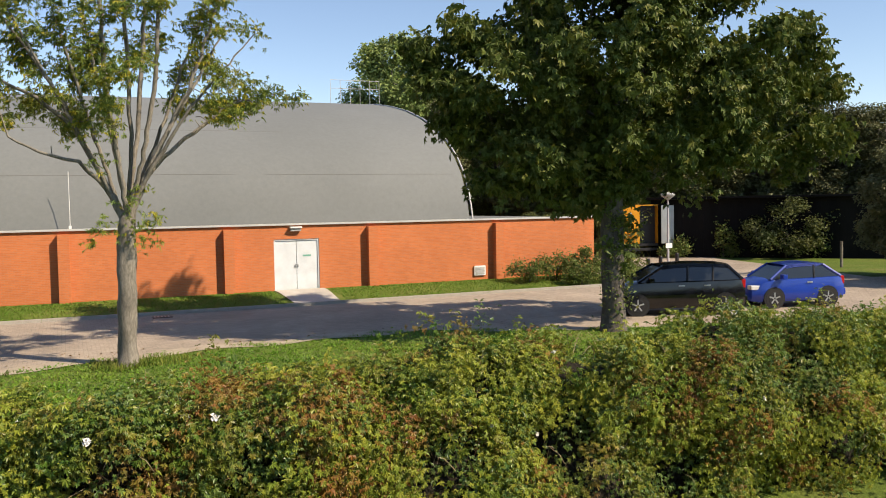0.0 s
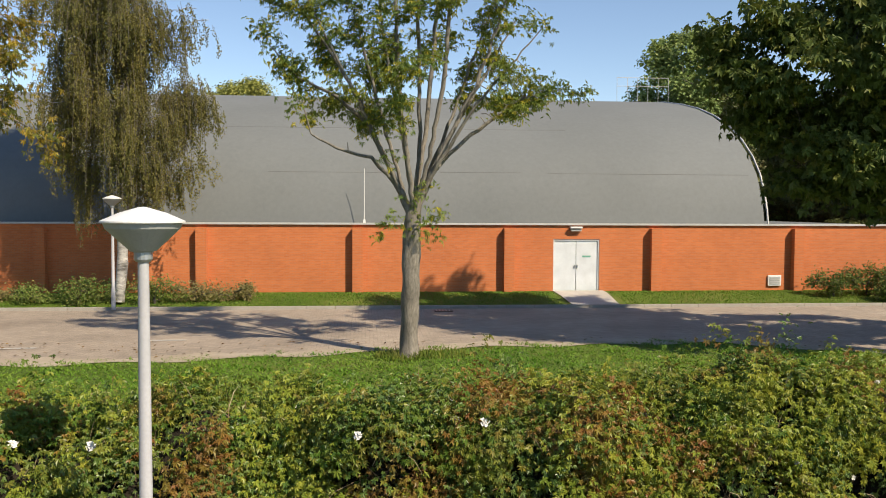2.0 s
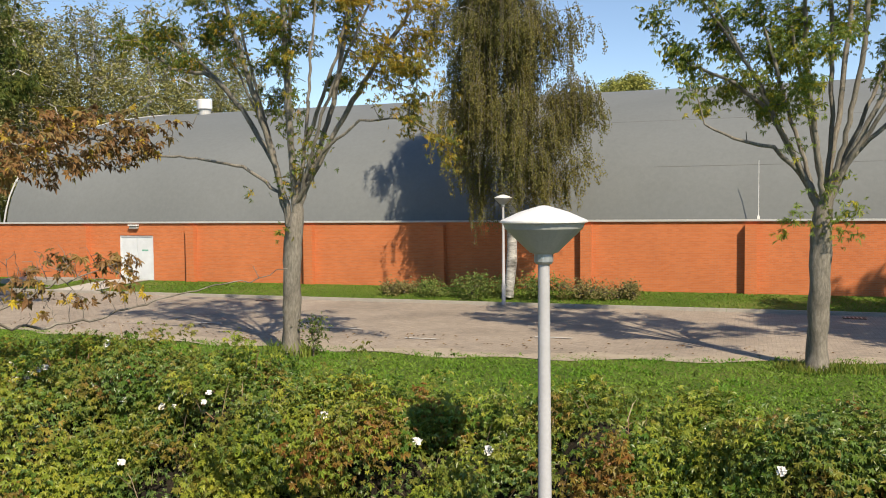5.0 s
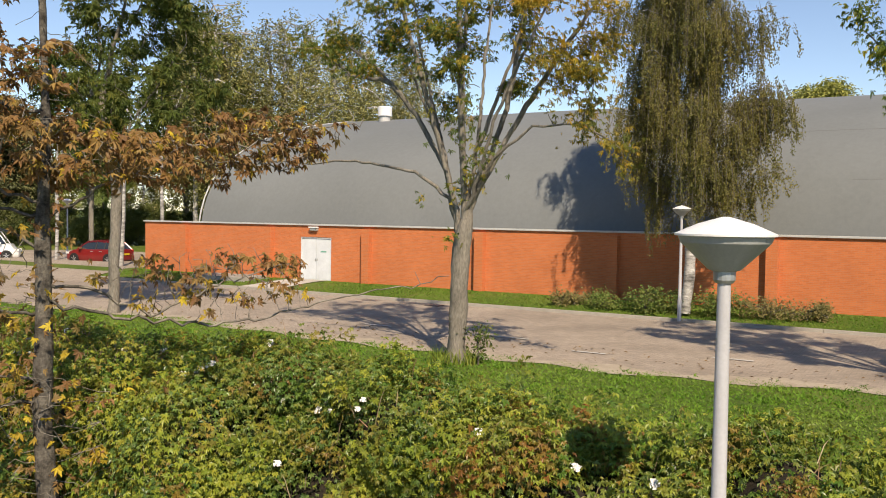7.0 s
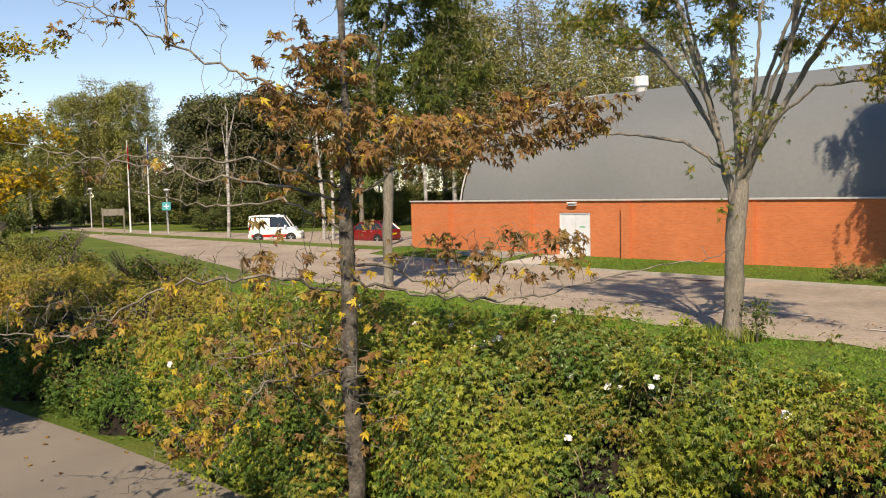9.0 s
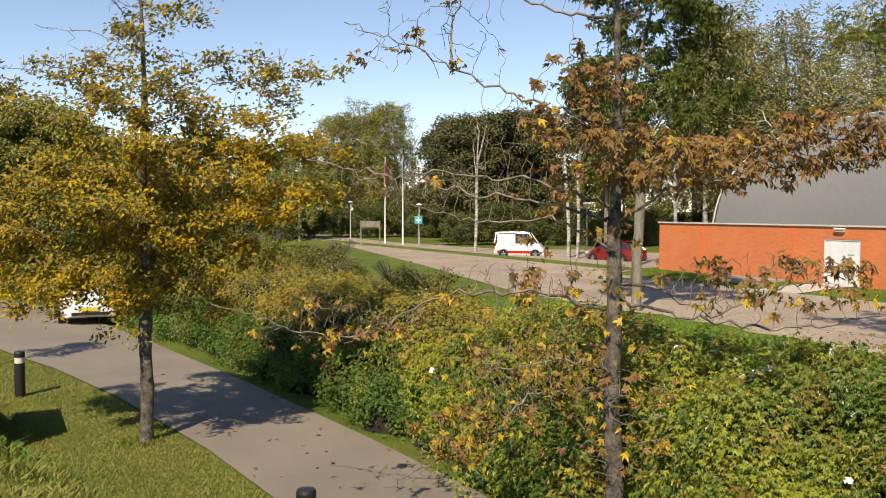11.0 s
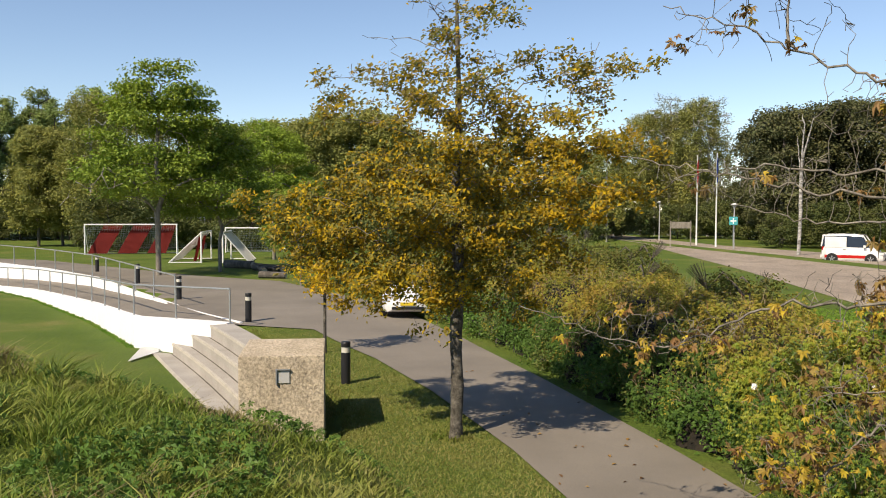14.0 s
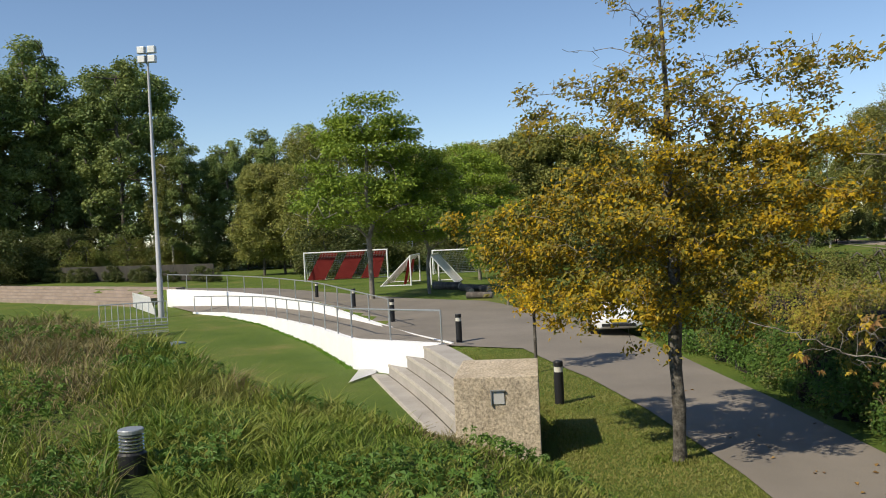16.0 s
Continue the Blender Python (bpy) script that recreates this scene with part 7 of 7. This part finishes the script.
for wx in (-0.95, 0.95):
    for wy in (1.3, 5.5):
        rot = Matrix.Translation((wx, wy, 0.42)) @ pose(0, 0, 0, 0, 90, 0)
        w = part("tyre", lathe([(0.25, -0.15), (0.42, -0.13), (0.42, 0.13), (0.25, 0.15)], 20, rot), M_TYRE, truck)
# dish lamp by the truck, with small signs
dl = thing("street_lamp", 29.45, 36.2, 0.36)
tagged(dl, "grey lamp post with a dish-shaped head and sign", "street lamp", group="street lamps")
part("pole", lathe([(0.07, 0), (0.045, 3.6), (0.05, 3.7)], 12), M_POLE, dl, smooth=True)
part("head", lathe([(0.06, 3.62), (0.2, 3.72), (0.36, 3.86), (0.37, 3.92), (0.2, 4.0), (0.02, 4.03)], 24), M_LAMPGREY, dl, "grey dish lamp head")
part("sign", box(-0.2, 0.2, -0.09, -0.06, 1.1, 1.35), M_WHITE, dl, "small white sign plate")
for px_, py_ in ((24.6, 31.4), (26.2, 32.6), (28.2, 33.9)):
    b_ = part("post", lathe([(0.09, 0.3), (0.09, 1.3), (0.07, 1.34)], 12, Matrix.Translation((px_, py_, 0))), M_BLACK)
    b_.name = "marker_post"
    tagged(b_, "short black post at the car park's edge", "post", group="marker posts")
wp = part("post", tube((37.0, 31.8, 0.3), (37.0, 31.8, 1.7), 0.07), M_BARK)
wp.name = "wooden_post"
tagged(wp, "weathered wooden post in the grass", "post")

# assumed shed at the wood's edge; its near-black colour stands for canopy shade
M_SHEDSHADE = surface("shade_black_boards", (0.008, 0.008, 0.008), (0.016, 0.015, 0.014), 1.0, 12, 0.95, 0.3, 0.01, stretch=(1, 1, 0.2), spec=0.1)
shed = thing("shed", 34.8, 44.8, 0.3, -46)
tagged(shed, "long shed coloured near black for the deep shade under the trees", "shed")
part("wall", box(0, 20, 0, 0.12, 0, 3.7), M_SHEDSHADE, shed)
part("wall", box(0, 0.12, 0.12, 5, 0, 3.7), M_SHEDSHADE, shed)
part("wall", box(19.88, 20, 0.12, 5, 0, 3.7), M_SHEDSHADE, shed)
part("roof", box(-0.3, 20.3, -0.5, 5.2, 3.72, 3.86, 0.02), M_SHEDSHADE, shed, "shed roof in the same near-black shade colour")
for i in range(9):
    part("batten", box(2.2 * i + 1.0, 2.2 * i + 1.08, -0.04, -0.003, 0, 3.7), M_SHEDSHADE, shed)

# ---- goals ----


M_NETWHITE = plain("white_netting", (0.62, 0.60, 0.58), 0.8)
M_NETRED = plain("faded_red_netting", (0.34, 0.04, 0.035), 0.85)


def goal(x, y, turn, w, h, label, depth=1.6, bands=0):
    t = thing("football_goal", x, y, float(height(x, y)), turn)
    tagged(t, label, "goal", group="football goals")
    for s in (0, w):
        part("post", tube((s, 0, 0), (s, 0, h), 0.06, None, 10), M_WHITE, t)
        part("side_stay", tube((s, 0, h), (s, depth, 0), 0.035), M_WHITE, t)
        part("ground_bar", tube((s, 0, 0.04), (s, depth, 0.04), 0.035), M_WHITE, t)
    part("crossbar", tube((-0.06, 0, h), (w + 0.06, 0, h), 0.06, None, 10), M_WHITE, t)
    part("ground_bar", tube((0, depth, 0.04), (w, depth, 0.04), 0.035), M_WHITE, t)
    bm = bmesh.new()
    n = int(w / 0.13)
    for i in range(n + 1):
        q = w * i / n
        add_tube(bm, (q, 0.02, h - 0.02), (q, depth * 0.95, 0.06), 0.009, None, 3)
    for i in range(14):
        f = i / 13
        add_tube(bm, (0, 0.02 + depth * 0.93 * f, h - 0.02 - (h - 0.08) * f), (w, 0.02 + depth * 0.93 * f, h - 0.02 - (h - 0.08) * f), 0.009, None, 3)
    part("net", bm, M_NETWHITE, t, "white knotted net")
    for k in range(bands):
        bm = bmesh.new()
        lo, hi = 0.1 + 2.3 * k, min(w - 0.05, 2.1 + 2.3 * k)
        bm.faces.new([bm.verts.new((min(w - 0.05, q + (1.0 - f) * 1.3), 0.3 + 0.25 * f, h - 0.08 - (h - 0.16) * f)) for q, f in ((lo, 1.0), (hi - 0.5, 1.0), (hi - 0.5, 0.0), (lo, 0.0))])
        bmesh.ops.solidify(bm, geom=bm.faces[:], thickness=0.012)
        part("net_band", bm, M_NETRED, t, "dull red band woven into the net")


goal(-73.9, -19.5, 96, 7.1, 2.44, "full-size white football goal with a red-white net", bands=3)
goal(-85.0, -19.0, 92, 7.3, 2.9, "white football goal standing behind another goal")
goal(-62.4, -8.7, 180, 5.0, 2.1, "white youth football goal turned sideways", 2.2, 2)
goal(-67.0, -7.2, 0, 5.0, 2.1, "white youth football goal turned sideways", 1.8)
goal(-77.0, -8.8, 90, 5.0, 2.1, "white football goal under the trees")
# steel practice frame on the pitch
fr = thing("steel_rack", -44.3, -22.6, PITCH_Z, 115)
tagged(fr, "galvanised steel rack standing on the pitch", "rack")
for i in range(12):
    q = 3.4 * i / 11
    part("upright", tube((q, 0, 0.5), (q, 0.25, 1.75), 0.02), M_GREY, fr)
    if i % 3 == 0:
        part("leg", tube((q, -0.9, 0), (q, 0.2, 1.0), 0.025), M_GREY, fr)
        part("leg", tube((q, 0.25, 1.75), (q, 0.55, 0), 0.025), M_GREY, fr)
for yy, zz in ((0.25, 1.75), (0.0, 0.5), (-0.4, 0.4), (-0.7, 0.2), (-0.1, 0.9)):
    part("rail", tube((0, yy, zz), (3.4, yy, zz), 0.03), M_GREY, fr)
for i in range(4):
    part("bench_board", box(0, 3.4, -0.95 + 0.28 * i, -0.78 + 0.28 * i, 0.28 + 0.13 * i, 0.31 + 0.13 * i), M_GREY, fr)
M_PANEL = plain("blue_grey_panel", (0.22, 0.30, 0.40), 0.4, 0.4)
for i in range(3):
    pz = part("floor_panel", box(0, 2.6, 0, 0.9, 0.0, 0.06, 0.01), M_PANEL)
    pz.matrix_basis = pose(-37.2 - 1.0 * i, -18.5 + 0.1 * i, PITCH_Z, 0, 0, 140)
    tagged(pz, "blue-grey metal panel lying on the pitch", "panel", group="floor panels")

# ---- far left: board, sign, birches, fence ----
ib = thing("notice_board", -78.0, 32.2, 0.35, 68)
tagged(ib, "weathered wooden notice board by the far road", "notice board")
for s in (-0.9, 0.9):
    part("post", box(s - 0.06, s + 0.06, -0.06, 0.06, 0, 2.6), M_BARK, ib)
part("board", box(-0.83, 0.83, -0.03, 0.03, 1.9, 2.5), M_BARK, ib)
sg_ = thing("traffic_sign", -72.9, 34.9, 0.35, 60)
tagged(sg_, "green and white square sign on a post", "sign")
M_TEAL = plain("teal_sign_paint", (0.05, 0.33, 0.36), 0.5)
part("plate", box(-0.36, 0.36, -0.12, -0.08, 2.3, 3.02, 0.03), M_TEAL, sg_)
bm = box(-0.24, 0.24, -0.13, -0.122, 2.6, 2.7)
add_box(bm, -0.05, 0.05, -0.13, -0.122, 2.42, 2.598)
add_box(bm, -0.05, 0.05, -0.13, -0.122, 2.702, 2.88)
part("symbol", bm, M_WHITE, sg_, "white cross mark")
part("post", tube((0, -0.04, 0), (0, -0.04, 3.2), 0.04), M_GREY, sg_)


def slim_birch(x, y, h, lean, seed, fork=True):
    rng = np.random.default_rng(seed)
    t = thing("tree", x, y, 0.3)
    tagged(t, "slim bare white birch trunk with a few twigs", "tree", group="slim birches")
    line, par = [], []
    for i in range(15):
        f = i / 14
        line.append(np.array((lean * f * f + 0.06 * math.sin(7 * f), 0.05 * math.sin(5 * f), h * f)))
        par.append(i - 1)
    if fork:
        for side, k, top in ((-1, 8, 0.92), (1, 10, 1.05)):
            prev, p0 = k, line[k]
            for i in range(1, 8):
                line.append(p0 + np.array((side * 0.16 * i + 0.05 * math.sin(3 * i), 0.04 * i, (h * top - p0[2]) * i / 7)))
                par.append(prev)
                prev = len(line) - 1
    blobs = [(lean, 0, h * 0.95, 1.0, 1.0, h * 0.2, 1)] if fork else [(lean, 0, h, 0.5, 0.5, 1.0, 1)]
    nodes, par = grow(blob_points(rng, blobs, 26), line, par, 0.3, 3, 0.35, 30, rng, 0.15)
    mesh_object("trunk", tubes("trunk", nodes, par, pipe(par, 0.02, 0.15)), M_BIRCHBARK, t)
    mesh_object("crown", leaf_mesh("crown", nodes[rng.integers(12, len(nodes), 260)] + rng.normal(0, 0.3, (260, 3)), 0.12, rng), M_BIRCHLEAF, t)


slim_birch(-62.0, 34.8, 10.0, 0.6, 1)
slim_birch(-51.5, 36.5, 8.0, -0.5, 2)
slim_birch(-50.0, 36.2, 8.5, 0.4, 3)
slim_birch(-41.8, 34.6, 9.0, 0.9, 4)
slim_birch(-40.6, 36.5, 9.5, 0.2, 5)
bf = thing("boundary_fence")
tagged(bf, "grey-brown timber fence along the wood's edge", "fence")
fpan = None
M_FENCEWOOD = surface("dark_fence_boards", (0.03, 0.03, 0.026), (0.06, 0.055, 0.045), 1.5, 12, 0.9, 0.4, 0.01, speck=0.4, stretch=(1, 1, 0.2))
step_x, step_y = -1.0, -1.78
for i in range(20):
    fx, fy = -83.0 + step_x * i, -31.0 + step_y * i
    if fpan is None:
        fpan = part("panel", box(0, 2.03, -0.04, 0.04, 0.1, 1.7, 0.01), M_FENCEWOOD, bf)
        p = fpan
    else:
        p = new("panel", fpan.data)
        p.parent = bf
    p.matrix_basis = pose(fx, fy, max(0.2, float(height(fx, fy))), 0, 0, math.degrees(math.atan2(step_y, step_x)))

# ---- litter and edges ----
M_SAND = surface("pale_sand", (0.34, 0.28, 0.21), (0.46, 0.39, 0.30), 1.2, 18, 0.95, 0.4, 0.01, speck=0.35)
edge = [(x, y - 0.25 + 0.2 * math.sin(2.1 * x)) for x in np.arange(-30, 14, 0.4) for y in [float(np.interp(x, [p[0] for p in ROAD_NEAR], [p[1] for p in ROAD_NEAR]))]]
back = [(x, y + 0.55 + 0.22 * math.sin(1.7 * x + 1) + 0.12 * math.sin(5.3 * x)) for (x, _), y in zip(edge, [float(np.interp(q[0], [p[0] for p in ROAD_NEAR], [p[1] for p in ROAD_NEAR])) for q in edge])]
tagged(overlay("sand_strip", edge + back[::-1], 4.0, 0.018, M_SAND), "strip of pale sand along the car park's edge", "sand", kind="structure")
M_LITTER = leafy("fallen_leaves", ((0.22, 0.12, 0.04), (0.32, 0.20, 0.06), (0.14, 0.08, 0.04)), 1, None, 0.1)
lx = np.concatenate([gr.normal(-13.5, 2.5, 26), gr.normal(-17, 4, 16)])
ly = gr.uniform(3.4, 6.4, len(lx))
lit = np.stack([lx, ly, height(lx, ly) + 0.045], 1)
tagged(mesh_object("fallen_leaves", leaf_mesh("fallen_leaves", lit, 0.09, gr, 6.0, 0, 0.6, 0.2), M_LITTER), "scattered brown oak leaves on the path", "leaves", kind="stuff")
lx, ly = gr.uniform(-26, 13, 420), gr.uniform(20.2, 22.6, 420)
keep = ly > np.interp(lx, [p[0] for p in ROAD_NEAR], [p[1] for p in ROAD_NEAR])
lit = np.stack([lx, ly, height(lx, ly) + 0.05], 1)[keep]
tagged(mesh_object("fallen_leaves", leaf_mesh("fallen_leaves", lit, 0.09, gr, 6.0, 0, 0.6, 0.2), M_LITTER), "scattered dry ash leaves on the paving", "leaves", kind="stuff")
M_MARK = plain("worn_road_paint", (0.6, 0.58, 0.54), 0.8, 0, 0.4, 12)
for x0, x1, ym in ((-11.5, -10.3, 23.0), (-8.5, -7.6, 21.8), (-5.2, -4.2, 22.9), (-16.0, -15.0, 23.0)):
    mk = part("road_marking", box(x0, x1, ym - 0.05, ym + 0.05, 0.383, 0.387), M_MARK, road, "worn white bay mark")

# drains in the kerb, logs by the goals
for dx_ in (-17.2, 3.2):
    dr = thing("drain", dx_, 29.2, 0.37)
    tagged(dr, "dark iron gully grate at the kerb's foot", "drain", group="gully drains")
    part("grate", box(-0.32, 0.32, -0.2, 0.2, -0.03, 0.012, 0.004), M_BLACK, dr)
    bm = bmesh.new()
    for k in range(5):
        add_box(bm, -0.26 + 0.11 * k, -0.22 + 0.11 * k, -0.16, 0.16, 0.0125, 0.02)
    part("grate_bars", bm, M_GREY, dr, "worn iron bars")
for lx0, ly0, lx1, ly1, lr in ((-57.2, -6.4, -55.7, -4.6, 0.28), (-54.6, -4.4, -52.4, -2.6, 0.24), (-48.4, -3.6, -47.9, -2.2, 0.2), (-53.2, -3.9, -51.6, -3.6, 0.2)):
    lg = thing("log", 0, 0, 0)
    tagged(lg, "weathered felled log lying in the grass", "log", group="felled logs")
    zl = float(height(lx0, ly0)) + lr * 0.9
    part("bark", tube((lx0, ly0, zl), (lx1, ly1, zl), lr, lr * 0.88, 12), M_BARKDARK, lg)
    d_ = Vector((lx1 - lx0, ly1 - ly0, 0)).normalized() * 0.012
    part("cut_end", tube(Vector((lx1, ly1, zl)) + d_ * 0.1, Vector((lx1, ly1, zl)) + d_, lr * 0.8, lr * 0.8, 12), M_SAND, lg, "pale sawn end")
